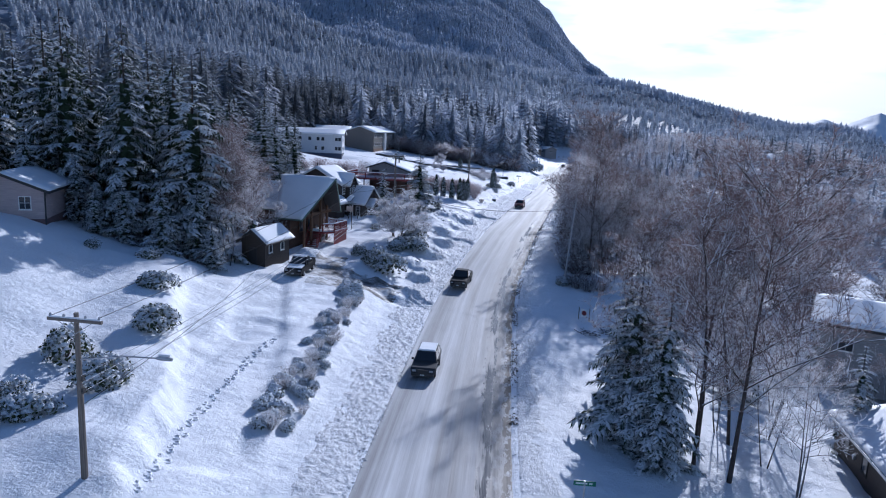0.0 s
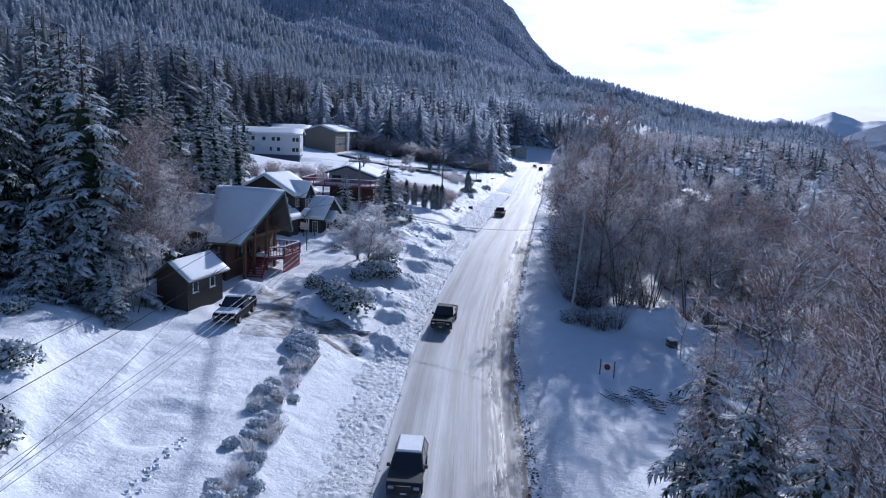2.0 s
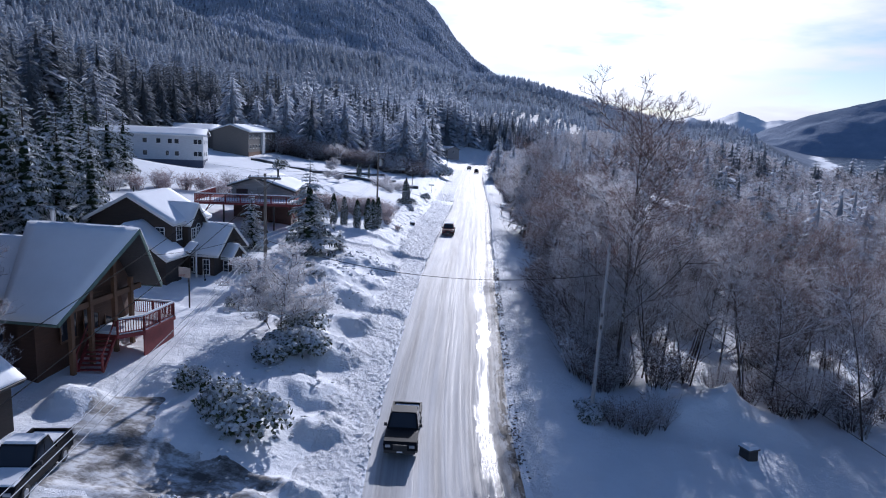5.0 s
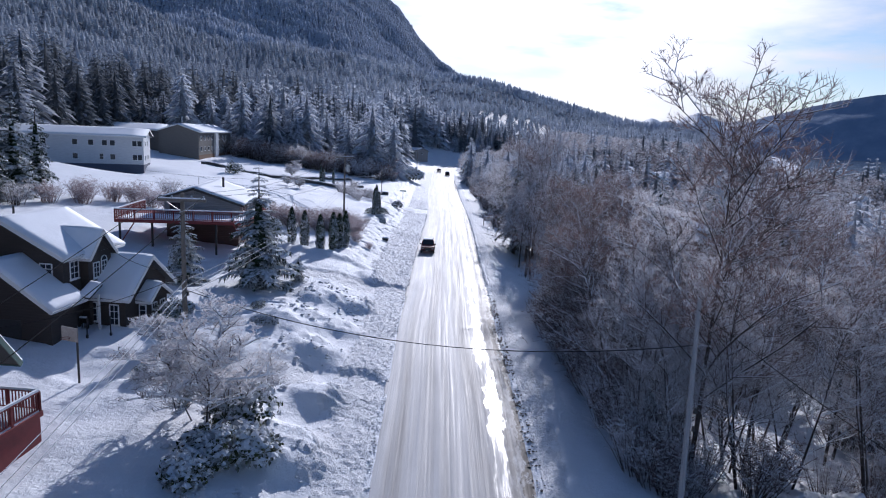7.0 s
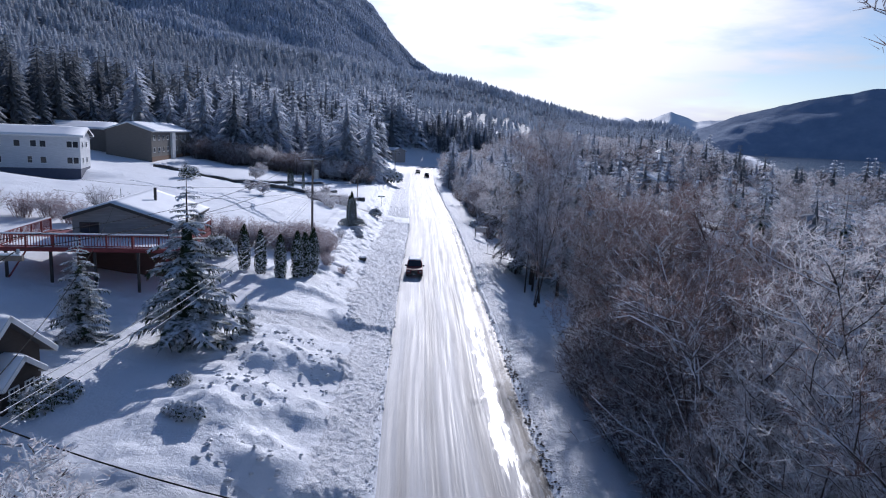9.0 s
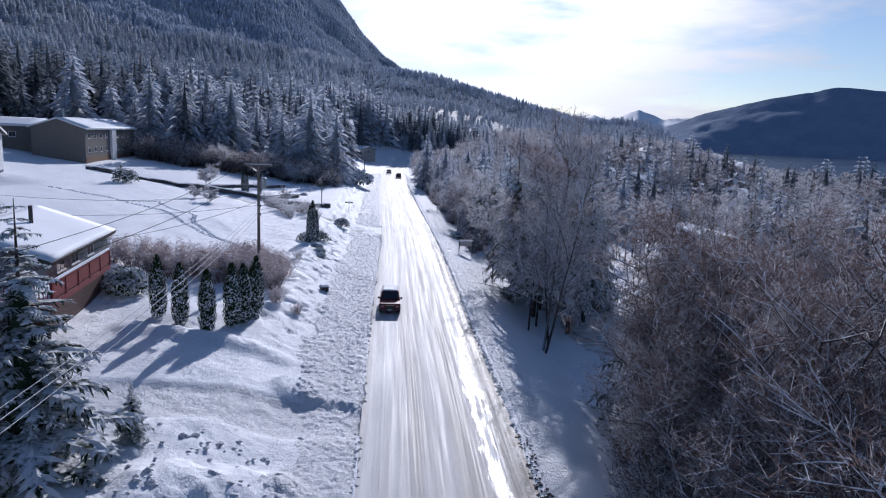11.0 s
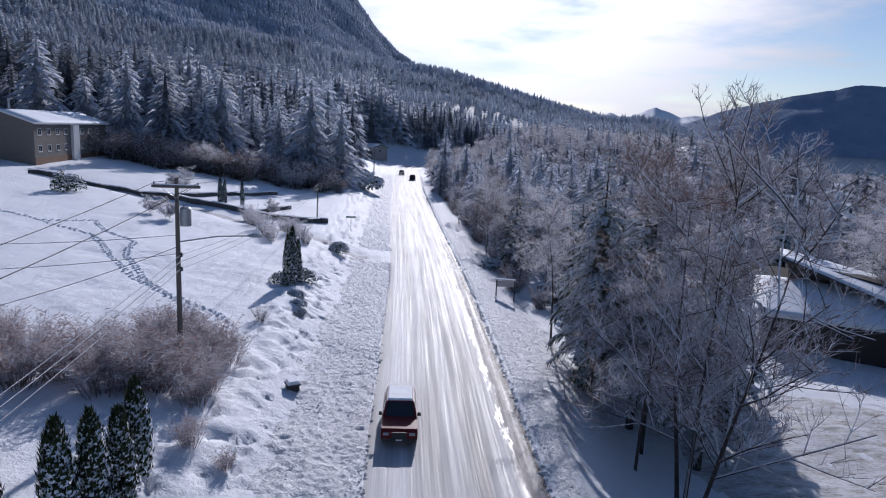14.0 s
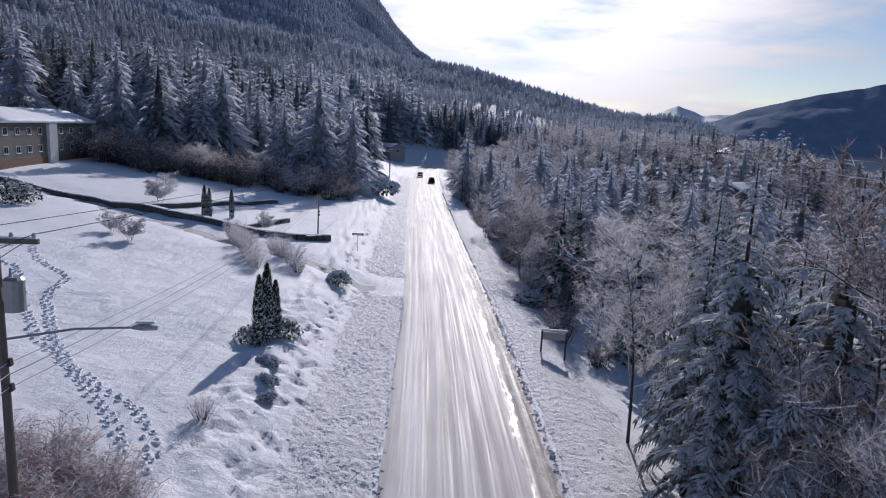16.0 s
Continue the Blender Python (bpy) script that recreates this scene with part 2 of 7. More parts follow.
def road_material():
    m = material("packed_snow_road", (0.5, 0.5, 0.52), 0.5)
    k = Nodes(m)
    uv = k.t.nodes.new("ShaderNodeUVMap")
    sep = k.t.nodes.new("ShaderNodeSeparateXYZ")
    k.link(uv.outputs[0], sep.inputs[0])
    u, v = sep.outputs[0], sep.outputs[1]

    def along(su, sv):
        c = k.t.nodes.new("ShaderNodeCombineXYZ")
        k.link(k.maths("MULTIPLY", u, su), c.inputs[0])
        k.link(k.maths("MULTIPLY", v, sv), c.inputs[1])
        return c.outputs[0]

    broad = k.noise(along(0.85, 0.012), 1.0, 3, 0.5)
    streak = k.noise(along(2.6, 0.02), 1.0, 5, 0.65)
    fine = k.noise(along(9.0, 0.08), 1.0, 4, 0.65)
    patch = k.noise(along(0.7, 0.12), 1.0, 5, 0.65)
    wander = k.noise(along(0.0, 0.06), 1.0, 3)
    jag = k.noise(along(3.0, 0.7), 1.0, 5, 0.7)
    grit = k.noise(along(30, 30), 1.0, 3)
    tone = k.maths("ADD", k.maths("ADD", k.maths("MULTIPLY", broad, 0.50), k.maths("MULTIPLY", streak, 0.25)), k.maths("ADD", k.maths("MULTIPLY", fine, 0.08), k.maths("MULTIPLY", patch, 0.17)))
    packed = k.ramp(tone, [(0.36, (0.17, 0.16, 0.155)), (0.45, (0.30, 0.295, 0.30)), (0.53, (0.44, 0.44, 0.45)), (0.62, (0.64, 0.645, 0.66))])

    def band(centre, half, soft):
        """1 inside a band along the road, with a ragged edge."""
        off = k.maths("ABSOLUTE", k.maths("SUBTRACT", k.maths("ADD", u, k.maths("MULTIPLY", k.maths("SUBTRACT", k.maths("ADD", wander, jag), 1.0), 1.5)), centre))
        return k.maths("DIVIDE", k.maths("SUBTRACT", half, off), soft, clamp=True)

    wet = k.maths("MULTIPLY", band(2.55, 0.52, 0.2), k.ramp(k.noise(along(1.3, 0.10), 1.0, 5, 0.6), [(0.42, (0, 0, 0)), (0.52, (1, 1, 1))]), clamp=True)
    onward = k.maths("DIVIDE", k.maths("SUBTRACT", v, 118.0), 26.0, clamp=True)
    wet = k.maths("MAXIMUM", k.maths("MULTIPLY", wet, k.maths("SUBTRACT", 1.0, onward)), k.maths("MULTIPLY", onward, k.maths("MULTIPLY", band(2.9, 0.16, 0.12), k.ramp(patch, [(0.45, (0, 0, 0)), (0.58, (0.8, 0.8, 0.8))]))))
    slush = k.maths("MULTIPLY", band(1.7, 1.5, 1.0), k.ramp(patch, [(0.40, (0, 0, 0)), (0.65, (1, 1, 1))]), clamp=True)
    damp = k.maths("MULTIPLY", band(3.2, 0.45, 0.25), k.ramp(k.noise(along(1.5, 0.5), 1.0, 5, 0.7), [(0.35, (0, 0, 0)), (0.5, (1, 1, 1))]), clamp=True)
    edge = k.maths("MULTIPLY", band(3.9, 0.34, 0.15), k.ramp(k.noise(along(2.0, 0.9), 1.0, 5, 0.7), [(0.38, (0, 0, 0)), (0.48, (1, 1, 1))]), clamp=True)
    col = k.mix(k.maths("MULTIPLY", slush, 0.7), packed, (0.22, 0.20, 0.185))
    col = k.mix(k.maths("MULTIPLY", damp, 0.75), col, (0.12, 0.108, 0.10))
    col = k.mix(wet, col, (0.045, 0.044, 0.046))
    col = k.mix(edge, col, (0.075, 0.06, 0.05))
    k.link(col, k.b.inputs["Base Color"])
    rough = k.ramp(k.maths("ADD", k.maths("MULTIPLY", streak, 0.5), k.maths("MULTIPLY", fine, 0.5)), [(0.35, (0.5,) * 3), (0.65, (0.8,) * 3)])
    k.link(k.mix(wet, rough, (0.22, 0.22, 0.22)), k.b.inputs["Roughness"])
    k.bump(k.maths("ADD", k.maths("ADD", streak, k.maths("MULTIPLY", fine, 0.5)), k.maths("MULTIPLY", grit, 0.15)), 0.35, 0.05)
    return m


m_road = road_material()


# ---- mesh helpers ----
class Mesh:
    """Lists of vertices and faces, each face with a material slot."""

    def __init__(self):
        self.v, self.f, self.s = [], [], []

    def face(self, pts, slot=0):
        i = len(self.v)
        self.v += [tuple(p) for p in pts]
        self.f.append(tuple(range(i, i + len(pts))))
        self.s.append(slot)

    def solid(self, bottom, top, slot=0):
        """A prism between two rings of as many points, bottom ring seen from above anticlockwise."""
        i, n = len(self.v), len(bottom)
        self.v += [tuple(p) for p in bottom] + [tuple(p) for p in top]
        self.f += [tuple(range(i + n - 1, i - 1, -1)), tuple(range(i + n, i + 2 * n))]
        self.f += [(i + a, i + (a + 1) % n, i + n + (a + 1) % n, i + n + a) for a in range(n)]
        self.s += [slot] * (n + 2)
        return self

    def box(self, x0, x1, y0, y1, z0, z1, slot=0, taper=0.0):
        t = taper
        return self.solid([(x0, y0, z0), (x1, y0, z0), (x1, y1, z0), (x0, y1, z0)],
                          [(x0 + t, y0 + t, z1), (x1 - t, y0 + t, z1), (x1 - t, y1 - t, z1), (x0 + t, y1 - t, z1)], slot)

    def tube(self, pts, radii, sides=6, slot=0, caps=True):
        pts = [Vector(p) for p in pts]
        base = len(self.v)
        side = None
        for j, p in enumerate(pts):
            d = (pts[min(j + 1, len(pts) - 1)] - pts[max(j - 1, 0)]).normalized()
            if side is None:
                side = d.orthogonal().normalized()
            side = (side - d * side.dot(d)).normalized()
            other = d.cross(side)
            for a in range(sides):
                w = 2 * math.pi * a / sides
                self.v.append(tuple(p + (side * math.cos(w) + other * math.sin(w)) * radii[j]))
        for j in range(len(pts) - 1):
            for a in range(sides):
                b = (a + 1) % sides
                self.f.append((base + j * sides + a, base + j * sides + b, base + (j + 1) * sides + b, base + (j + 1) * sides + a))
                self.s.append(slot)
        if caps:
            self.f += [tuple(base + a for a in range(sides - 1, -1, -1)), tuple(base + (len(pts) - 1) * sides + a for a in range(sides))]
            self.s += [slot, slot]
        return self

    def data(self, name, *mats, smooth=False):
        me = bpy.data.meshes.new(name)
        me.from_pydata(self.v, [], self.f)
        for m in mats:
            me.materials.append(m)
        if len(mats) > 1:
            me.polygons.foreach_set("material_index", self.s)
        if smooth:
            me.polygons.foreach_set("use_smooth", [True] * len(self.f))
        me.update()
        return me


def arrays_mesh(name, verts, faces, mats, slots=None, smooth=False):
    """A mesh from numpy arrays: vertices and triangles or quads."""
    me = bpy.data.meshes.new(name)
    n, k = faces.shape
    me.vertices.add(len(verts))
    me.vertices.foreach_set("co", np.ascontiguousarray(verts, dtype=np.float32).ravel())
    me.loops.add(n * k)
    me.loops.foreach_set("vertex_index", np.ascontiguousarray(faces, dtype=np.int32).ravel())
    me.polygons.add(n)
    me.polygons.foreach_set("loop_start", np.arange(0, n * k, k, dtype=np.int32))
    for m in mats:
        me.materials.append(m)
    if slots is not None:
        me.polygons.foreach_set("material_index", np.ascontiguousarray(slots, dtype=np.int32))
    if smooth:
        me.polygons.foreach_set("use_smooth", np.ones(n, dtype=bool))
    me.update(calc_edges=True)
    me.validate()
    return me


def part(name, mesh, mats, parent, label="", smooth=False):
    mats = mats if isinstance(mats, (list, tuple)) else [mats]
    ob = new(name, mesh.data(name, *mats, smooth=smooth) if isinstance(mesh, Mesh) else mesh)
    ob.parent = parent
    return tagged(ob, label)


def thing(name, m, label, category, group="", kind=""):
    ob = new(name)
    ob.empty_display_size = 0.3
    ob.matrix_basis = m
    return tagged(ob, label, category, group, kind)


def lattice(x, y, seed):
    h = np.sin(x * 127.1 + y * 311.7 + seed * 74.7) * 43758.5453
    return h - np.floor(h)


def vnoise(x, y, seed=0):
    """Smooth noise from 0 to 1 on a unit lattice."""
    x, y = np.asarray(x, float), np.asarray(y, float)
    i, j = np.floor(x), np.floor(y)
    f, g = x - i, y - j
    f, g = f * f * (3 - 2 * f), g * g * (3 - 2 * g)
    a, b = lattice(i, j, seed), lattice(i + 1, j, seed)
    c, d = lattice(i, j + 1, seed), lattice(i + 1, j + 1, seed)
    return (a * (1 - f) + b * f) * (1 - g) + (c * (1 - f) + d * f) * g


def fbm(x, y, seed=0, octaves=4):
    out, amp, tot = 0.0, 1.0, 0.0
    for o in range(octaves):
        out, tot = out + amp * vnoise(x * 2**o, y * 2**o, seed + o), tot + amp
        amp *= 0.5
    return out / tot


def smooth01(v, lo, hi):
    t = np.clip((np.asarray(v, float) - lo) / (hi - lo), 0, 1)
    return t * t * (3 - 2 * t)


# ---- the lie of the land ----
ROAD_Y = [-90, -40, 0, 30, 44, 57, 68, 78, 84, 98, 105, 115, 128, 140, 153, 176, 188, 240, 302, 370, 395, 420, 460]
ROAD_X = [12, 7.0, 3.2, 1.0, 0.2, -0.3, -0.7, -0.6, -0.2, 0.8, 1.1, 2.0, 3.1, 3.9, 5.1, 7.0, 7.9, 11.2, 15.3, 20.5, 24.0, 31.0, 46.0]
GRADE_Y = [-90, 45, 62, 75, 85, 97, 110, 140, 155, 177, 217, 300, 400, 600]
GRADE_Z = [-3.4, -3.2, -3.0, -2.5, -1.6, -0.8, -0.4, -0.3, -0.1, -0.4, -0.8, -1.0, -0.5, 1.0]
_yy = np.arange(-90.0, 601.0, 1.0)
_box = np.ones(15) / 15


def _eased(ys, vs):
    raw = np.interp(_yy, ys, vs)
    return np.convolve(np.pad(raw, 7, mode="edge"), _box, mode="valid")


_rx, _rz = _eased(ROAD_Y, ROAD_X), _eased(GRADE_Y, GRADE_Z)


def road_x(y):
    return np.interp(y, _yy, _rx)


def road_z(y):
    return np.interp(y, _yy, _rz)


# snow thrown up beside the drives: x, y, radius, height
PILES = [(-8.6, 86.0, 2.2, 1.1), (-7.6, 92.5, 2.0, 0.8), (-8.6, 99.5, 1.9, 0.7), (-10.8, 104.0, 2.8, 0.55), (-7.2, 104.5, 1.6, 0.6), (-12.6, 101.5, 2.6, 0.4),
         (-6.5, 111.5, 2.0, 0.9), (-9.5, 110.5, 2.3, 0.7), (-8.4, 67.8, 2.2, 0.9), (-7.8, 75.5, 1.6, 0.7), (-5.6, 123.5, 1.5, 0.6),
         (-8.8, 79.5, 2.0, 0.7), (-21.0, 73.3, 1.5, 1.1), (-7.0, 127.6, 1.0, 0.4), (-8.8, 127.8, 1.1, 0.5), (-10.6, 128.1, 1.1, 0.45), (-12.5, 128.3, 1.2, 0.5), (-14.4, 128.8, 1.2, 0.45), (-16.4, 129.2, 1.2, 0.5), (16.4, 82.0, 3.6, 1.5), (20.6, 81.0, 3.2, 1.2)]
BANK_Y = [24, 33, 37, 41.6, 44.7, 47.4, 52.7, 62]
BANK_X = [-11.5, -14.2, -16.3, -18.5, -20.6, -22.0, -24.6, -26.0]
DRIVES = [(-6.5, 66.0, -14.0, 68.5, 2.2), (-14.0, 68.5, -20.0, 68.0, 2.6), (-5.5, 95.5, -21.0, 93.0, 2.4), (-3.5, 120.0, -22.0, 117.5, 2.6), (-11.5, 30.0, -16.5, 48.0, 3.2), (-16.5, 48.0, -21.0, 60.0, 2.8)]
HILL_A = [-80, -60, -30, -24, -18, -14, -11.4, -4.4, 0.5, 6.9, 11.5, 15, 19.8, 23.4, 28, 34, 60]
HILL_E = [12.0, 12.0, 10.6, 8.9, 6.8, 6.0, 6.4, 5.9, 5.0, 4.6, 3.4, 2.4, 1.4, 1.1, 0.2, -1.6, -1.6]
PEAK_A = [-80, -45, -25, -15, -6, 0.0, 3.4, 6.0, 9.0, 60]
PEAK_E = [20, 22, 21, 18.5, 15.0, 10.5, 6.4, 4.4, 0, 0]


def height(x, y):
    """Height of the snow-covered ground."""
    x, y = np.asarray(x, float), np.asarray(y, float)
    u = x - road_x(y)
    z0 = road_z(y)
    d, e = np.maximum(-u, 0), np.maximum(u, 0)
    left = np.interp(d, [0, 4.3, 6.5, 8.6, 11.5, 15, 20, 30, 45, 60, 100, 300], [0, 0.05, 0.25, 0.55, 1.75, 2.3, 2.75, 3.9, 5.6, 7.2, 12.5, 45])
    low = smooth01(y, 60, 90) * (1 - smooth01(y, 100, 130))
    left = left + low * np.interp(d, [0, 9, 14, 24, 40], [0, 0.2, 0.1, -0.9, -0.5]) * 0.9
    right_a = np.interp(e, [0, 4.4, 6, 9, 13, 20, 30, 50, 100, 250, 600], [0, 0.1, 0.25, 0.15, -0.3, -1.0, -2.2, -4.0, -7, -13, -16])
    right_b = np.interp(e, [0, 4.4, 6, 8, 11, 20, 30, 50, 100, 250, 600], [0, 0.1, 0.1, -0.5, -1.7, -2.4, -2.9, -3.5, -6, -13, -16])
    near = z0 + np.where(u < 0, left, right_a + (right_b - right_a) * smooth01(y, 80, 105))
    near = near + 5.0 * np.exp(-((x + 42) / 13) ** 2 - ((y - 44) / 20) ** 2)
    near = near + smooth01(np.abs(u), 6, 14) * 0.6 * (fbm(x / 7, y / 7, 3) - 0.5) + smooth01(np.abs(u), 8, 14) * 0.22 * (fbm(x / 2.4, y / 2.4, 13, 3) - 0.5) * (1 - 0.7 * smooth01(y, 150, 160)) + smooth01(np.abs(u), 5, 9) * (0.11 + 0.08 * smooth01(u, -24, -10) * (1 - smooth01(y, 60, 70))) * (fbm(x / 0.9, y / 0.9, 9, 3) - 0.5)
    for px, py, r, h in PILES:
        q = ((x - px) ** 2 + (y - py) ** 2) / r**2
        near = near + h * np.exp(-q**2 * 1.3) * (0.42 + 1.15 * fbm(x / 1.5, y / 1.2, 17, 4) - 0.9 * np.abs(fbm(x / 0.7, y / 0.7, 19, 3) - 0.5))
    near = near - 2.3 * np.exp(-((x + 64) / 13) ** 4 - ((y - 185.5) / 7) ** 4)
    lane = np.abs((x + 3.0) * 0.545 + (y - 194.0) * 0.838)
    near = near - 0.45 * (1 - smooth01(lane, 1.2, 2.6)) * (1 - smooth01(u, -9, -5)) * smooth01(x, -60, -45)
    # the raised edge along the outer side of the first drive
    rise = np.interp(y, BANK_Y, BANK_X) - x + 0.8 * (fbm(x / 1.6, y / 1.6, 37, 3) - 0.5)
    near = near + 1.1 * smooth01(rise, 0, 1.4) * (1 - smooth01(rise, 3, 9)) * smooth01(y, 20, 27) * (1 - smooth01(y, 55, 61))
    # drives trodden and ploughed into the bank
    for ax, ay, bx, by, w in DRIVES:
        t = np.clip(((x - ax) * (bx - ax) + (y - ay) * (by - ay)) / ((bx - ax) ** 2 + (by - ay) ** 2), 0, 1)
        off = np.hypot(x - ax - t * (bx - ax), y - ay - t * (by - ay))
        near = near - (1 - smooth01(off, w * 0.6, w)) * 0.32
    broken = smooth01(-u, 7.5, 9.5) * (1 - smooth01(-u, 14.5, 17)) * smooth01(y, 80, 86) * (1 - smooth01(y, 118, 126))
    near = near + broken * (0.25 * np.clip(fbm(x / 1.5, y / 1.0, 23, 5) - 0.45, 0, 1) * 2 - 0.05) + broken * 0.36 * np.abs(fbm(x / 0.8, y / 0.7, 33, 3) - 0.5)
    trodden = smooth01(-u, 8.6, 10) * (1 - smooth01(-u, 12.5, 14.5)) * smooth01(y, 126, 136)
    near = near + trodden * (0.42 * (fbm(x / 0.8, y / 1.0, 29, 3) - 0.5) - 0.34 * smooth01(fbm(x / 0.55, y / 0.6, 39, 2), 0.6, 0.75))
    r, a = np.hypot(x, y - 80) + 1e-6, np.degrees(np.arctan2(x, y - 80))
    rough = 30 * (fbm(x / 160, y / 160, 5) - 0.5) * smooth01(r, 250, 700)
    el = -2.2 + (np.interp(a, HILL_A, HILL_E) + 2.2) * np.clip((r - 190) / 700, 0, 1) ** 0.8
    hill = 15.6 + r * np.tan(np.radians(el)) + rough
    over = np.clip((r - 890) / 400, 0, 1)
    hill = hill * (1 - 0.25 * over)
    pe = np.interp(a, PEAK_A, PEAK_E) * np.clip((r - 900) / 1300, 0, 1) ** 0.75
    peak = 15.6 + np.minimum(r, 2200) * np.tan(np.radians(pe)) + 2 * rough
    far = np.where(pe > 0.1, np.maximum(hill, peak), hill)
    sea = smooth01(a, 27, 35) * smooth01(r, 180, 420)
    far = far * (1 - sea) + np.minimum(near, -15.5) * sea
    far = np.where(np.abs(a) > 90, near, far)
    w = smooth01(r, 165, 290) * smooth01(y, 60, 160) + smooth01(-x, 120, 240) * (1 - smooth01(y, 60, 160))
    w = w * (1 - (1 - smooth01(np.abs(u), 9, 60)) * (1 - smooth01(y, 400, 470)))
    out = near * (1 - w) + far * w
    bed = 1 - smooth01(np.abs(u), 3.6, 4.3)
    return out - 0.3 * bed * (1 - w)


def ground(x, y):
    return float(height(x, y))


def spread_axis(lo, hi, step, out_lo, out_hi, grow):
    mid = np.arange(lo, hi + 1e-6, step)
    a, s = [], step
    p = hi
    while p < out_hi:
        s *= grow
        p += s
        a.append(p)
    b, s, p = [], step, lo
    while p > out_lo:
        s *= grow
        p -= s
        b.append(p)
    return np.r_[b[::-1], mid, a]


def sheet(name, gx, gy, gz, mat, smooth=True):
    ny, nx = gx.shape
    verts = np.stack([gx, gy, gz], -1).reshape(-1, 3)
    i = np.arange(nx * ny).reshape(ny, nx)
    faces = np.stack([i[:-1, :-1], i[:-1, 1:], i[1:, 1:], i[1:, :-1]], -1).reshape(-1, 4)
    return new(name, arrays_mesh(name, verts, faces, [mat], smooth=smooth))


def rubble_reach(y):
    """How much further out the ploughed rubble lies along the road."""
    return 0.3 + 1.5 * smooth01(y, 116, 130)


def build_land():
    xs = spread_axis(-21, 12, 0.26, -4600, 4600, 1.075)
    ys = spread_axis(26, 176, 0.34, -600, 4700, 1.055)
    gx, gy = np.meshgrid(xs, ys)
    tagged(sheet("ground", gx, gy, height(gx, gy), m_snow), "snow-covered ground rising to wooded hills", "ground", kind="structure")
    # the carriageway, a sheet of its own on the ground
    us, vs = np.linspace(-4.3, 4.4, 24), np.arange(-60, 430, 1.0)
    gu, gv = np.meshgrid(us, vs)
    gz = road_z(gv) + 0.07 - 0.015 * (gu / 4) ** 2 + 0.03 * (fbm(gu * 1.5, gv / 6, 31, 3) - 0.5)
    road = sheet("road", gu + road_x(gv), gv, gz, m_road)
    uv = road.data.uv_layers.new(name="UVMap")
    idx = np.empty(len(road.data.loops), dtype=np.int32)
    road.data.loops.foreach_get("vertex_index", idx)
    uv.data.foreach_set("uv", np.stack([gu.ravel()[idx], gv.ravel()[idx]], -1).astype(np.float32).ravel())
    tagged(road, "two-lane road of packed snow with wet wheel tracks", "road", kind="structure")
    # lumps that the plough left along both edges
    for side, lo, hi, y0, y1, step in (("left", -11.0, -4.0, 24, 215, 0.13), ("right", 4.2, 11.4, 24, 215, 0.13), ("left", -11.0, -4.0, 215, 345, 0.3), ("right", 4.2, 11.4, 215, 345, 0.3)):
        us, vs = np.arange(lo, hi, step * 0.8), np.arange(y0, y1 + step, step)
        gu, gv = np.meshgrid(us, vs)
        gx = gu + road_x(gv)
        ragged = 2.2 * (fbm(gu / 1.1, gv / 1.6, 57, 4) - 0.5)
        if side == "left":
            rim = smooth01(gu + ragged + rubble_reach(gv), -7.9, -6.4) * (1 - smooth01(gu, hi - 0.7, hi)) * smooth01(np.abs(gv - 193.5), 3.0, 5.5)
            amount = 0.62 + 0.45 * fbm(gu * 0 + 3, gv / 9, 53, 2)
        else:
            edge = 7.2 + 3.6 * smooth01(gv, 138, 154)
            rim = smooth01(gu, lo, lo + 0.6) * (1 - smooth01(gu + ragged, edge - 2.0, edge))
            amount = 0.12 + 0.46 * smooth01(gv, 124, 142)
        chunk = np.clip(fbm(gu / (1.6 * step), gv / (1.9 * step), 41, 3) - 0.42, 0, 1) * 0.38 + 0.22 * (fbm(gu / 1.1, gv / 2.2, 47, 3) - 0.45)
        gz = height(gx, gv) + 0.3 * (1 - smooth01(np.abs(gu), 3.6, 4.3)) - 0.10 + rim * (0.14 + chunk * amount)
        tagged(sheet("snow_bank", gx, gv, gz, m_berm), "ploughed snow rubble along the road edge", "snow bank", kind="structure")
    # the sea arm beyond the lowland
    me = Mesh()
    me.face([(60, 300, -14.5), (4800, 300, -14.5), (4800, 4800, -14.5), (60, 4800, -14.5)])
    water = new("water", me.data("water", plain("sea_water", (0.05, 0.07, 0.09), 0.15, 0, 0.02, 0.1, 0.05)))
    tagged(water, "calm grey sea arm beyond the lowland", "water", kind="structure")


def far_range(name, r, lo, hi, table_a, table_e, mat, seed, ragged, label):
    """A mountain ridge across the water, far behind everything else."""
    aa, tt = np.meshgrid(np.linspace(lo, hi, 160), np.linspace(0, 1, 30))
    top = np.interp(aa, table_a, table_e) + ragged * (fbm(aa / 3.0, aa * 0 + seed, seed, 5) - 0.5)
    dist = r + 500 * tt
    crag = (fbm(aa / 2.0, tt * 5 + seed, seed + 7, 5) - 0.5) * 90 * np.sin(np.pi * tt)
    z = -20 + (dist * np.tan(np.radians(np.maximum(top, 0.0))) + 35) * tt**0.8 + crag * tt * (1 - tt) * 2
    x, y = dist * np.sin(np.radians(aa)), 80 + dist * np.cos(np.radians(aa))
    tagged(sheet(name, x, y, z, mat), label, "mountain", kind="structure")


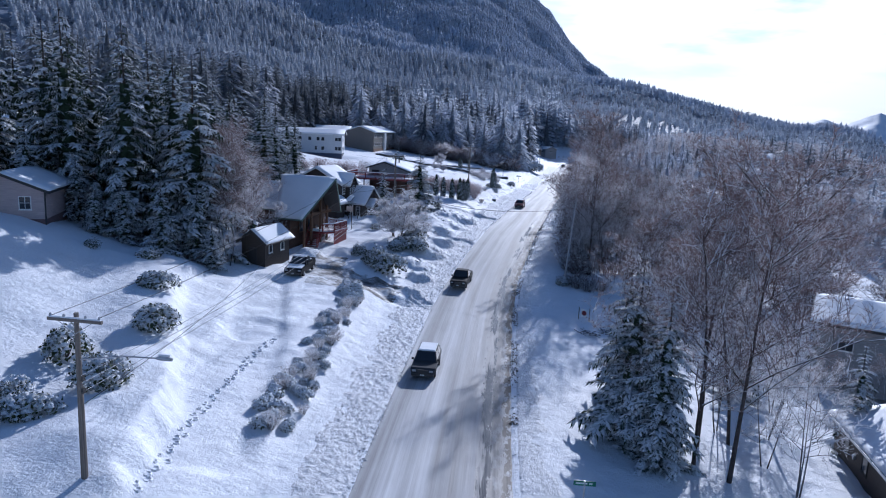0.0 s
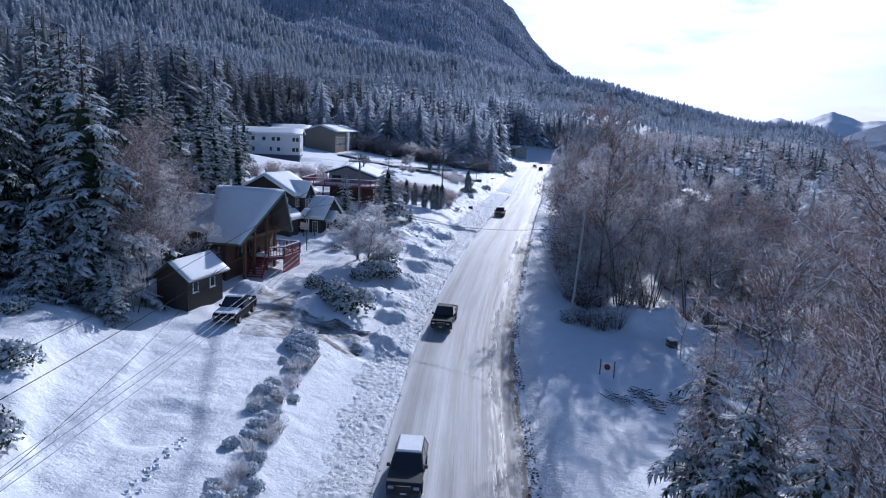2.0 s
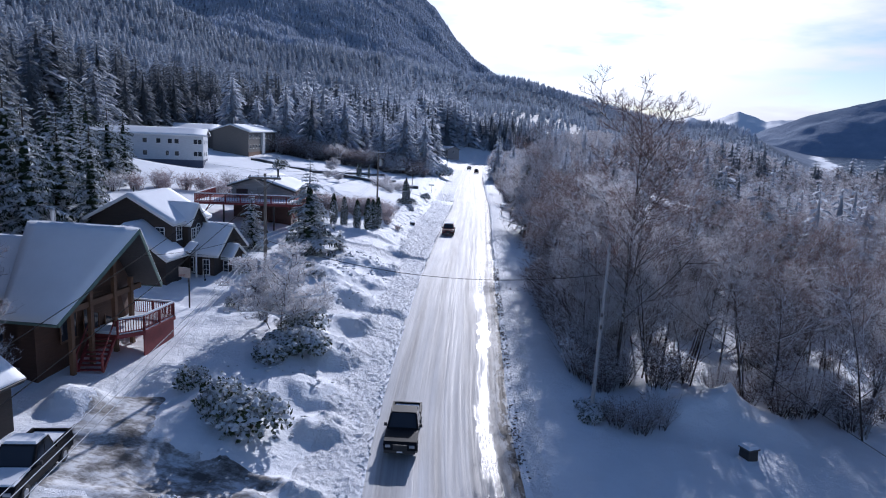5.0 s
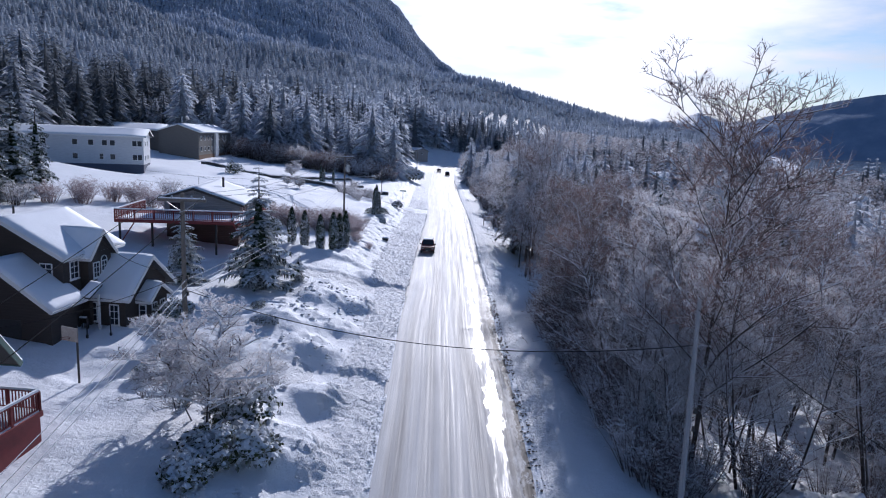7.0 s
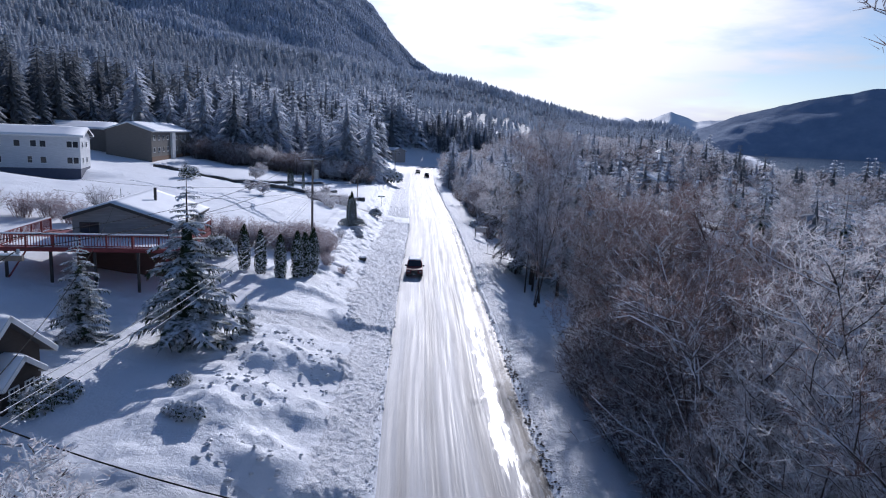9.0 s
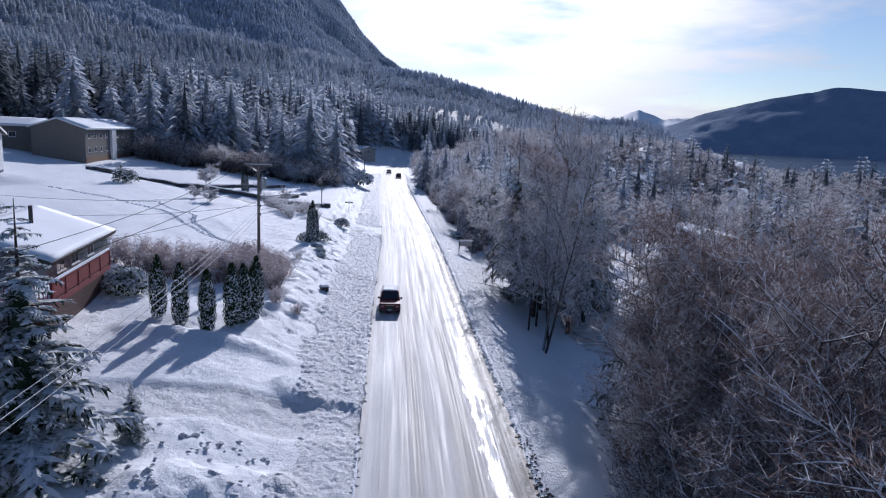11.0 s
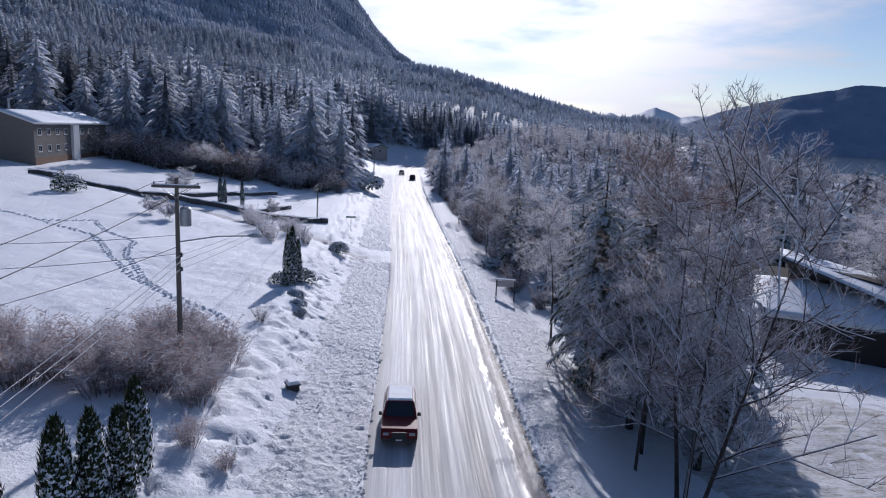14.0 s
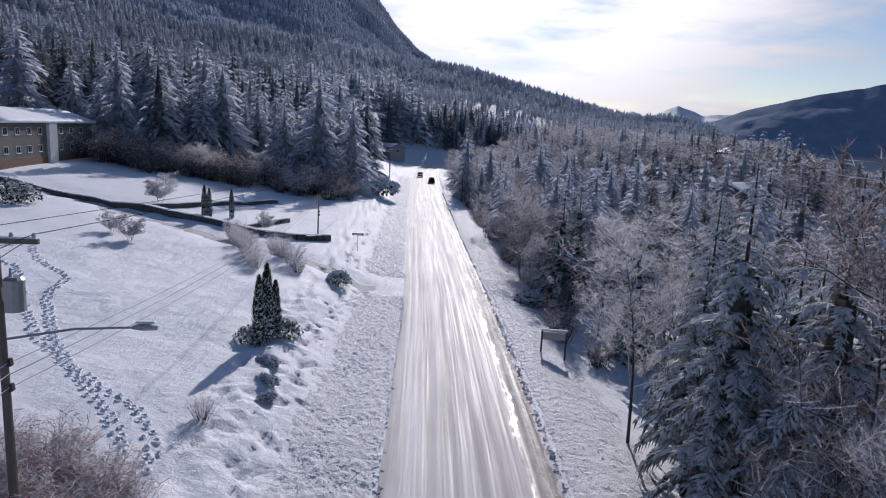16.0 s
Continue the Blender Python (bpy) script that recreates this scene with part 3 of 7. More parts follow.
def far_mountains():
    wood = material("hazed_far_forest", (0.07, 0.09, 0.11), 0.95)
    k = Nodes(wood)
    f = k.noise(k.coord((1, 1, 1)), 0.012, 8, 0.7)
    # Haze across the water is put into this slate-blue ramp.
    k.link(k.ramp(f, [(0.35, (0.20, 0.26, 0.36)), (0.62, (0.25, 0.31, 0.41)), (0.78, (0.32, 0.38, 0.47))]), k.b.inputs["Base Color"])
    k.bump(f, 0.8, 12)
    k.b.inputs["Specular IOR Level"].default_value = 0.05
    ice = snow_material("far_snow", 0.5)
    far_range("mountain_backdrop", 3400, 25.5, 78, [25, 27, 29.5, 33, 36, 39, 43, 48, 56, 78], [0.2, 1.4, 2.4, 3.4, 4.0, 4.5, 4.4, 3.6, 4.4, 3.0], wood, 3, 0.5, "dark wooded mountain across the water, haze painted into its colour")
    far_range("mountain_backdrop", 4000, 15, 40, [15, 19, 21.5, 23, 25, 27, 29, 33, 40], [0.5, 1.3, 2.1, 1.7, 2.6, 1.8, 2.4, 1.5, 0.5], ice, 9, 0.9, "snowy peaks in the far distance")


build_land()


def dirt_drive():
    """Churned and muddy snow where cars turn in front of the shed and the garage."""
    m = material("muddy_snow", (0.6, 0.58, 0.56), 0.75)
    k = Nodes(m)
    v = k.coord((0.8, 1.3, 1.0))
    f = k.maths("ADD", k.maths("MULTIPLY", k.noise(v, 0.55, 5, 0.65), 0.65), k.maths("MULTIPLY", k.noise(v, 3.0, 5, 0.7), 0.35))
    k.link(k.ramp(f, [(0.38, (0.085, 0.077, 0.07)), (0.46, (0.27, 0.26, 0.255)), (0.54, (0.62, 0.63, 0.65)), (0.7, (0.80, 0.82, 0.86))]), k.b.inputs["Base Color"])
    k.bump(f, 0.8, 0.12)
    lane = snow_material("packed_lane_snow", 0.7, (0.50, 0.50, 0.52), 0.9)
    white_lane = snow_material("packed_drive_snow", 0.7, (0.74, 0.75, 0.78), 0.9)
    for (ax, ay), (bx, by), w in (((1.0, 191.4), (-44.0, 220.6), 1.35), ((-8.5, 66.8), (-20.5, 68.8), 2.8), ((-17.5, 69.0), (-18.6, 75.0), 1.8), ((-13.0, 64.6), (-18.0, 63.6), 1.4), ((-8.0, 95.0), (-20.5, 93.2), 2.0), ((-4.6, 119.9), (-20.5, 117.6), 2.3)):
        ln = math.hypot(bx - ax, by - ay)
        tt, ss = np.meshgrid(np.linspace(0, 1, int(ln / 0.25)), np.linspace(-1, 1, int(w * 8)))
        edge = w * (0.75 + 0.5 * fbm(tt * ln / 1.2, ss * 0 + ax, 73, 3))
        x = ax + (bx - ax) * tt - (by - ay) / ln * ss * edge
        y = ay + (by - ay) * tt + (bx - ax) / ln * ss * edge
        rim = np.minimum(1, 6 * np.minimum(1 - np.abs(ss), np.minimum(tt, 1 - tt) * 3))
        z = height(x, y) + 0.05 * rim - 0.03 * (1 - rim) + rim * 0.06 * (fbm(x / 0.4, y / 0.4, 75, 3) - 0.5)
        if ay > 180:
            tagged(sheet("side_road", x, y, z + 0.03, lane), "narrow side road of packed grey snow", "side road", kind="structure")
        else:
            tagged(sheet("driveway", x, y, z, m if ay < 80 else white_lane), "driveway of churned muddy snow" if ay < 80 else "driveway of packed white snow", "driveway", kind="structure")


def yard():
    """A lawn whose thin snow has been raked and trodden, below the bank."""
    m = material("raked_snow", (0.5, 0.5, 0.5), 0.85)
    k = Nodes(m)
    v = k.coord((0.5, 1.6, 1.0))
    f = k.maths("ADD", k.maths("MULTIPLY", k.noise(v, 0.9, 6, 0.7), 0.55), k.maths("MULTIPLY", k.noise(v, 5.0, 5, 0.7), 0.45))
    k.link(k.ramp(f, [(0.38, (0.24, 0.215, 0.19)), (0.47, (0.50, 0.49, 0.48)), (0.58, (0.72, 0.73, 0.76))]), k.b.inputs["Base Color"])
    k.bump(f, 0.9, 0.12)
    gx, gy = np.meshgrid(np.arange(17, 44, 0.5), np.arange(126, 160, 0.5))
    off = np.minimum(np.minimum(gx - 17, 44 - gx), np.minimum(gy - 126, 160 - gy - 0.35 * (gx - 17)))
    z = height(gx, gy) + 0.035 - 0.14 * (1 - smooth01(off + 2.5 * (fbm(gx / 2, gy / 2, 81, 3) - 0.5), 0.6, 1.6))
    tagged(sheet("yard", gx, gy, z, m), "trodden lawn with thin raked snow", "lawn", kind="structure")


dirt_drive()
yard()
far_mountains()


def snow_chunks(name, n, area, sizes, keep, seed, label, mat=None):
    """Broken lumps of snow lying about: one joined mesh of small angular clods."""
    rnd = np.random.RandomState(seed)
    u, y = rnd.uniform(area[0], area[1], n), rnd.uniform(area[2], area[3], n)
    ok = rnd.uniform(0, 1, n) < keep(u, y)
    u, y = u[ok], y[ok]
    x = u + road_x(y)
    z = height(x, y) + 0.02
    m = len(u)
    r = sizes[0] + (sizes[1] - sizes[0]) * rnd.beta(1.1, 3.0, m)
    # a clod: a ring of five about its middle, a top and a bottom
    w = np.arange(5) * 1.2566
    ring = np.stack([np.cos(w), np.sin(w), np.zeros(5)], -1)
    unit = np.concatenate([ring, [[0, 0, 0.75], [0, 0, -0.5]]])
    p = unit[None] * r[:, None, None] * rnd.uniform(0.6, 1.25, (m, 7, 1))
    a = rnd.uniform(0, 6.28, m)
    c, s = np.cos(a)[:, None], np.sin(a)[:, None]
    q = np.stack([(p[..., 0] * c - p[..., 1] * s) * 1.2 + x[:, None], p[..., 0] * s + p[..., 1] * c + y[:, None], p[..., 2] + z[:, None] + 0.15 * r[:, None]], -1)
    tri = np.array([[k, (k + 1) % 5, 5] for k in range(5)] + [[(k + 1) % 5, k, 6] for k in range(5)])
    f = (tri[None] + 7 * np.arange(m)[:, None, None]).reshape(-1, 3)
    tagged(new(name, arrays_mesh(name, q.reshape(-1, 3), f, [mat or m_berm])), label, "snow", kind="stuff")


m_dirty = plain("dirty_ice", (0.13, 0.11, 0.095), 0.7, 0, 3, 0.6, 0.5)
snow_chunks("ploughed_clods", 34000, (-9.8, -4.1, 26, 200), (0.02, 0.115), lambda u, y: smooth01(u + 1.2 * (fbm(u / 1.1, y / 1.6, 57, 4) - 0.5) + rubble_reach(y), -7.2, -5.8) * (0.35 + 0.65 * smooth01(fbm(u / 1.5, y / 4, 61, 3), 0.35, 0.6)) * smooth01(np.abs(y - 193.5), 3.0, 5.5), 3, "small clods of ploughed snow along the road edge")
snow_chunks("ploughed_clods", 9000, (4.2, 10.6, 30, 200), (0.02, 0.10), lambda u, y: np.maximum((1 - smooth01(u, 4.8, 6.2)) * 0.9, 0.6 * smooth01(y, 142, 156) * (1 - smooth01(u, 8, 10.6))), 4, "small clods of ploughed snow along the far road edge")
snow_chunks("snow_ridge", 5200, (3.55, 4.35, 112, 300), (0.04, 0.15), lambda u, y: (0.25 + 0.75 * smooth01(fbm(y / 3, y * 0 + 2, 63, 3), 0.35, 0.6)) * smooth01(y, 112, 128), 6, "ragged ridge of white snow along the road edge")
snow_chunks("dirty_clods", 2600, (3.7, 4.7, 40, 132), (0.03, 0.13), lambda u, y: smooth01(fbm(y / 4, y * 0 + 5, 65, 3), 0.4, 0.6) * (1 - smooth01(y, 112, 132)), 8, "dark dirty clods of ice along the wet road edge", m_dirty)
snow_chunks("snow_lumps", 1100, (-15.5, -7.2, 60, 118), (0.08, 0.26), lambda u, y: smooth01(fbm(u / 2.2, y / 2.2, 67, 3), 0.47, 0.62) * smooth01(y, 62, 82) * (1 - smooth01(-u, 12, 15.5)), 5, "broken lumps of thrown-up snow beside the drives")


# ---- trees and shrubs ----
def spruce_meshes(seed, h=16.0, base=0.06, spread=0.19, snow=1.0, levels=26, droop=0.5, fine=1.0):
    """Trunk, needled boughs and the snow on them, for a spruce of height h standing at the origin."""
    rnd = random.Random(seed)
    trunk, crown, load = Mesh(), Mesh(), Mesh()
    lean = [rnd.uniform(-0.15, 0.15) for _ in range(2)]
    trunk.tube([(lean[0] * t * t, lean[1] * t * t, h * t) for t in (-0.02, 0.1, 0.35, 0.7, 1.0)], [h * 0.014, h * 0.012, h * 0.009, h * 0.005, 0.015], 7)
    # the dense dark inside of the crown
    ring = [(h * (base + (0.97 - base) * t), h * spread * 0.22 * (1 - t) ** 0.9 + 0.02) for t in (0.02, 0.2, 0.4, 0.6, 0.72)]
    crown.tube([(lean[0] * (z / h) ** 2, lean[1] * (z / h) ** 2, z) for z, r in ring], [r * rnd.uniform(0.85, 1.1) for z, r in ring], 7, caps=False)
    for lv in range(levels):
        t = base + (1 - base) * (lv / levels) ** 0.9
        z = h * t + rnd.uniform(-0.15, 0.15)
        reach = h * spread * (1 - t) ** 0.78 * (0.82 + 0.22 * math.sin(lv * 1.7 + seed)) + 0.2
        if t < 0.12:
            reach *= 0.85
        count = 5 + int(4 * (1 - t))
        turn = rnd.uniform(0, 6.28)
        for b in range(count):
            w = turn + 6.283 * b / count + rnd.uniform(-0.35, 0.35)
            out = Vector((math.cos(w), math.sin(w), 0))
            side = Vector((-math.sin(w), math.cos(w), 0))
            ln = reach * rnd.uniform(0.55, 1.2)
            dr = droop * rnd.uniform(0.6, 1.4)
            org = Vector((lean[0] * t * t, lean[1] * t * t, z))
            heavy = rnd.random() < snow

            def at(s):
                return org + out * (ln * s) + Vector((0, 0, ln * (0.22 * s - dr * s * s)))

            def pad(p, e, half, high):
                """A pillow of snow from p to e."""
                d = e - p
                q = d.cross(Vector((0, 0, 1)))
                q = q.normalized() * half if q.length > 1e-5 else side * half
                m, up = p + d * rnd.uniform(0.45, 0.62), Vector((0, 0, high))
                lo = Vector((0, 0, -0.35 * high))
                crest = m + up
                for ring in ((p, m + q + lo, crest), (m + q + lo, e + lo * 1.5, crest), (e + lo * 1.5, m - q + lo, crest), (m - q + lo, p, crest)):
                    load.face(ring)

            cuts = (0.0, 0.35, 0.7, 1.0)
            wide = [0.05 * ln, 0.15 * ln, 0.11 * ln, 0.0]
            for c in range(3):
                a, d = at(cuts[c]), at(cuts[c + 1])
                crown.face([a - side * wide[c], d - side * wide[c + 1], d + side * wide[c + 1], a + side * wide[c]] if c < 2 else [a - side * wide[c], d, a + side * wide[c]])
            for s in [0.2 + 0.7 * j / (5 * fine) for j in range(int(5 * fine) + 1)]:
                a = at(s)
                for sg in (-1, 1):
                    tip = a + (side * sg * 0.85 + out * 0.5) * (ln * 0.36 * (1.15 - s * 0.75)) * rnd.uniform(0.65, 1.25) + Vector((0, 0, -ln * rnd.uniform(0.06, 0.2)))
                    q = out * (0.06 * ln / fine)
                    crown.face([a - q, tip, a + q])
                    if rnd.random() < 0.4:
                        crown.face([a - q, a + (tip - a) * 0.55 + Vector((0, 0, -0.2 * ln)), a + q])
                    if heavy and s > 0.3 and rnd.random() < 0.72:
                        pad(a + Vector((0, 0, 0.03)), a + (tip - a) * rnd.uniform(0.7, 1.0) + Vector((0, 0, 0.02)), 0.055 * ln / fine + 0.02, 0.045 * ln / fine + 0.02)
            if heavy:
                s0, s1 = rnd.uniform(0.2, 0.4), rnd.uniform(0.85, 1.0)
                pad(at(s0) + Vector((0, 0, 0.04)), at((s0 + s1) / 2 + 0.12), 0.10 * ln / fine + 0.03, 0.07 * ln / fine + 0.03)
                pad(at((s0 + s1) / 2), at(s1), 0.085 * ln / fine + 0.03, 0.06 * ln / fine + 0.03)
    return trunk, crown, load


def tree_thing(name, meshes, mats, names, label, category, group):
    ob = thing(name, Matrix(), label, category, group)
    for mesh, mat, n in zip(meshes, mats, names):
        p = part(n, mesh, mat, ob)
        if n not in ("trunk",):
            tagged(p, kind="stuff")
    return ob


def bare_tree_mesh(seed, h=14.0, stems=1, spreadness=0.5, twigs=1.0, bend=0.25):
    """Trunk and limbs, and the fine twigs, of a leafless tree."""
    rnd = random.Random(seed)
    wood, twig, load = Mesh(), Mesh(), Mesh()

    def crest(a, b, r, puff):
        """Snow lying along the top of a limb from a to b."""
        d = b - a
        q = d.cross(Vector((0, 0, 1)))
        if q.length < 0.45 * d.length:
            return
        q = q.normalized() * (r * 0.9 + puff)
        lo, hi = Vector((0, 0, r * 0.5)), Vector((0, 0, r * 1.2 + 2 * puff))
        load.face([a - q + lo, b - q * 0.7 + lo, b + hi * 0.8, a + hi])
        load.face([a + hi, b + hi * 0.8, b + q * 0.7 + lo, a + q + lo])

    def ribbon(a, b, r, end=0.35):
        d = b - a
        q = d.cross(Vector((rnd.uniform(-1, 1), rnd.uniform(-1, 1), rnd.uniform(-0.2, 0.2))))
        if q.length < 1e-5:
            return
        q = q.normalized() * r
        i = len(twig.v)
        if end:
            twig.v += [tuple(a + q), tuple(a - q), tuple(b - q * end), tuple(b + q * end)]
            twig.f.append((i, i + 1, i + 2, i + 3))
        else:
            twig.v += [tuple(a + q), tuple(a - q), tuple(b)]
            twig.f.append((i, i + 1, i + 2))
        twig.s.append(0)

    def grow(p, d, ln, r, depth):
        n = {4: 5, 3: 3, 2: 2, 1: 2, 0: 1}[depth]
        pts, rr = [p], [r]
        q = p
        for j in range(n):
            d = (d + Vector((rnd.uniform(-1, 1), rnd.uniform(-1, 1), rnd.uniform(-0.4, 0.8))) * bend * (0.3 if depth == 4 else 0.85)).normalized()
            q = q + d * (ln / n)
            pts.append(q)
            rr.append(r * (1 - (0.9 if depth == 4 else 0.55 if depth > 0 else 0.8) * (j + 1) / n))
        if depth >= 2:
            wood.tube(pts, rr, 6 if depth >= 4 else 3, caps=False)
            if depth < 4:
                for a, b, w in zip(pts, pts[1:], rr):
                    if rnd.random() < (0.9 if depth == 3 else 0.55):
                        crest(a, b, w, 0.007 if depth == 3 else 0.004)
        else:
            for a, b, w in zip(pts, pts[1:], rr):
                ribbon(a, b, w, 0 if depth == 0 else 0.5)
        if depth == 0:
            return
        kids = {4: int(13 * twigs) + 5, 3: int(5 * twigs) + 2, 2: int(5 * twigs) + 2, 1: int(3 * twigs) + 2}[depth]
        for c in range(kids):
            s = rnd.uniform(0.24 if depth == 4 else 0.12, 1.0)
            k = min(int(s * n), n - 1)
            f = s * n - k
            org = pts[k] + (pts[k + 1] - pts[k]) * f
            way = (pts[k + 1] - pts[k]).normalized()
            out = Vector((rnd.uniform(-1, 1), rnd.uniform(-1, 1), rnd.uniform(-0.1, 0.6)))
            out = (out - way * out.dot(way)).normalized()
            nd = (way * (1 - spreadness) + out * (0.35 + spreadness) + Vector((0, 0, 0.15))).normalized()
            cl = ln * rnd.uniform(0.32, 0.55) * (1.15 - 0.5 * s) * {4: 0.84, 3: 1.12, 2: 1.25, 1: 1.6}[depth]
            grow(org, nd, cl, max(rr[k] * 0.46, (0.012, 0.015, 0.020, 0.036)[depth - 1]), depth - 1)

    for s in range(stems):
        w = rnd.uniform(0, 6.28)
        d = Vector((math.cos(w) * 0.22, math.sin(w) * 0.22, 1)) if stems > 1 else Vector((rnd.uniform(-0.06, 0.06), rnd.uniform(-0.06, 0.06), 1))
        k = rnd.uniform(0.75, 1.0) if stems > 1 else 1.0
        grow(Vector((math.cos(w) * 0.25, math.sin(w) * 0.25, -0.2)) * (1 if stems > 1 else 0) + Vector((0, 0, -0.15)), d.normalized(), h * k, h * 0.0085 * (0.7 if stems > 1 else 1), 4)
    return wood, twig, load


def thicket_mesh(seed, h=2.6, stems=46, wide=1.7):
    """A shrub of many thin leafless stems."""
    rnd = random.Random(seed)
    wood, twig = Mesh(), Mesh()
    for s in range(stems):
        w, r0 = rnd.uniform(0, 6.28), rnd.uniform(0, 0.4) * wide
        p = Vector((math.cos(w) * r0, math.sin(w) * r0, -0.1))
        d = Vector((math.cos(w) * rnd.uniform(0.1, 0.7), math.sin(w) * rnd.uniform(0.1, 0.7), 1)).normalized()
        ln = h * rnd.uniform(0.6, 1.05)
        mid, tip = p + d * ln * 0.5, p + d * ln + Vector((rnd.uniform(-0.2, 0.2), rnd.uniform(-0.2, 0.2), -0.1))
        wood.tube([p, mid, tip], [0.022, 0.015, 0.006], 3, caps=False)
        for c in range(14):
            t = rnd.uniform(0.25, 1.0)
            o = p + (mid - p) * (2 * t) if t < 0.5 else mid + (tip - mid) * (2 * t - 1)
            e = o + Vector((rnd.uniform(-1, 1), rnd.uniform(-1, 1), rnd.uniform(-0.1, 0.9))).normalized() * rnd.uniform(0.25, 0.7)
            q = (e - o).cross(Vector((rnd.uniform(-1, 1), rnd.uniform(-1, 1), 0.3))).normalized() * 0.016
            twig.face([o - q, o + q, e])
            for _ in range(2):
                o2 = o + (e - o) * rnd.uniform(0.3, 0.9)
                e2 = o2 + Vector((rnd.uniform(-1, 1), rnd.uniform(-1, 1), rnd.uniform(-0.2, 0.8))).normalized() * rnd.uniform(0.12, 0.35)
                twig.face([o2 - q, o2 + q, e2])
    return wood, twig


def shrub_mesh(seed, rx=1.2, ry=1.2, h=1.4, count=700, snow=0.35):
    """An evergreen shrub: leaves on a lumpy mound, tufts of snow on its upper side, and stems."""
    rnd = random.Random(seed)
    stem, leaf, load = Mesh(), Mesh(), Mesh()
    lumps = [(rnd.uniform(0, 6.28), rnd.uniform(0.2, 1.0), rnd.uniform(0.1, 0.3)) for _ in range(7)]
    for _ in range(9):
        w, e = rnd.uniform(0, 6.28), rnd.uniform(0.2, 0.8)
        stem.tube([(0, 0, -0.1), (math.cos(w) * rx * 0.3, math.sin(w) * ry * 0.3, h * 0.4), (math.cos(w) * rx * e, math.sin(w) * ry * e, h * 0.8 * (1 - e * 0.4))], [0.03, 0.02, 0.01], 4, caps=False)
    for i in range(count):
        w, s = rnd.uniform(0, 6.28), rnd.random() ** 0.7
        el = math.asin(s)
        k = 1.0
        for lw, le, la in lumps:
            k += la * (max(0, math.cos(w - lw)) ** 4) * (1 - abs(s - le))
        k *= rnd.uniform(0.72, 1.03)
        n = Vector((math.cos(w) * math.cos(el), math.sin(w) * math.cos(el), s))
        p = Vector((n.x * rx * k, n.y * ry * k, n.z * h * k * 0.9 + 0.05))
        size = rnd.uniform(0.09, 0.2) * (0.7 + 0.3 * rx)
        a = n.cross(Vector((rnd.uniform(-1, 1), rnd.uniform(-1, 1), rnd.uniform(-1, 1)))).normalized()
        b = (n * rnd.uniform(0.2, 0.9) + a.cross(n)).normalized()
        leaf.face([p, p + (a * 0.5 + b * 0.5) * size, p + b * size * 1.5, p + (-a * 0.5 + b * 0.5) * size])
        if rnd.random() < snow * (0.25 + s):
            c, r = p + Vector((0, 0, 0.03)), rnd.uniform(0.07, 0.22) * (0.7 + 0.3 * rx)
            i0 = len(load.v)
            m = 5
            load.v += [tuple(c + Vector((math.cos(6.283 * q / m + w) * r * rnd.uniform(0.7, 1.2), math.sin(6.283 * q / m + w) * r * rnd.uniform(0.7, 1.2), -0.02))) for q in range(m)] + [tuple(c + Vector((0, 0, r * 0.55)))]
            load.f += [(i0 + q, i0 + (q + 1) % m, i0 + m) for q in range(m)]
            load.s += [0] * m
    return stem, leaf, load


def column_mesh(seed, h=4.2, r=0.55):
    """A narrow upright cedar, its foliage in overlapping upright sprays, flecked with snow."""
    rnd = random.Random(seed)
    trunk, leaf, load = Mesh(), Mesh(), Mesh()
    trunk.tube([(0, 0, -0.1), (0, 0, h * 0.9)], [0.08, 0.02], 6)
    for i in range(900):
        t = rnd.random() ** 0.9
        w = rnd.uniform(0, 6.28)
        rr = r * (min(1, (1 - t) * 2.2) ** 0.55) * (0.75 + 0.25 * min(1, t * 6)) * rnd.uniform(0.72, 1.14)
        n = Vector((math.cos(w), math.sin(w), 0))
        a = Vector((-math.sin(w), math.cos(w), 0))
        p = n * rr + Vector((0, 0, 0.08 + t * h * 0.97))
        ln, wd = rnd.uniform(0.18, 0.36), rnd.uniform(0.05, 0.1)
        up = (Vector((0, 0, 1)) + n * rnd.uniform(0.0, 0.55) + a * rnd.uniform(-0.3, 0.3)).normalized()
        leaf.face([p - up * ln * 0.4, p - a * wd, p + up * ln, p + a * wd])
        if rnd.random() < 0.85:
            c = p + n * 0.05
            q = rnd.uniform(0.04, 0.11)
            load.face([c - a * q - up * q, c + a * q - up * q * 0.6, c + a * q * 0.6 + Vector((0, 0, q)) - n * q, c - a * q * 0.7 + Vector((0, 0, q)) - n * q])
    return trunk, leaf, load


def stand(template, x, y, scale=1.0, turn=None, sink=0.05, squash=1.0):
    """A copy of a tree or shrub on the ground at x, y."""
    turn = random.uniform(0, 360) if turn is None else turn
    return copy_thing(template, pose(x, y, ground(x, y) - sink, 0, 0, turn) @ Matrix.Diagonal((scale * squash, scale * squash, scale, 1)))


def away(ob):
    """The first copy of a kind stands with the others: this drops the pattern itself."""
    for o in (*ob.children_recursive, ob):
        bpy.data.objects.remove(o)


m_hemlock = snowy("frosted_hemlock", (0.10, 0.11, 0.10), 0.2, 0.8, 0.4, 3.0, 0.85, 2.5)
lets_light_through(m_hemlock, 0.3)
SPRUCE_MATS, SPRUCE_PARTS = (m_bark, m_needle, m_boughsnow), ("trunk", "crown", "snow_load")
TREE_MATS, TREE_PARTS = (m_bark, m_twig, m_boughsnow), ("trunk", "twigwork", "snow_load")
FROST_MATS = (m_bark, m_frosttwig, m_boughsnow)
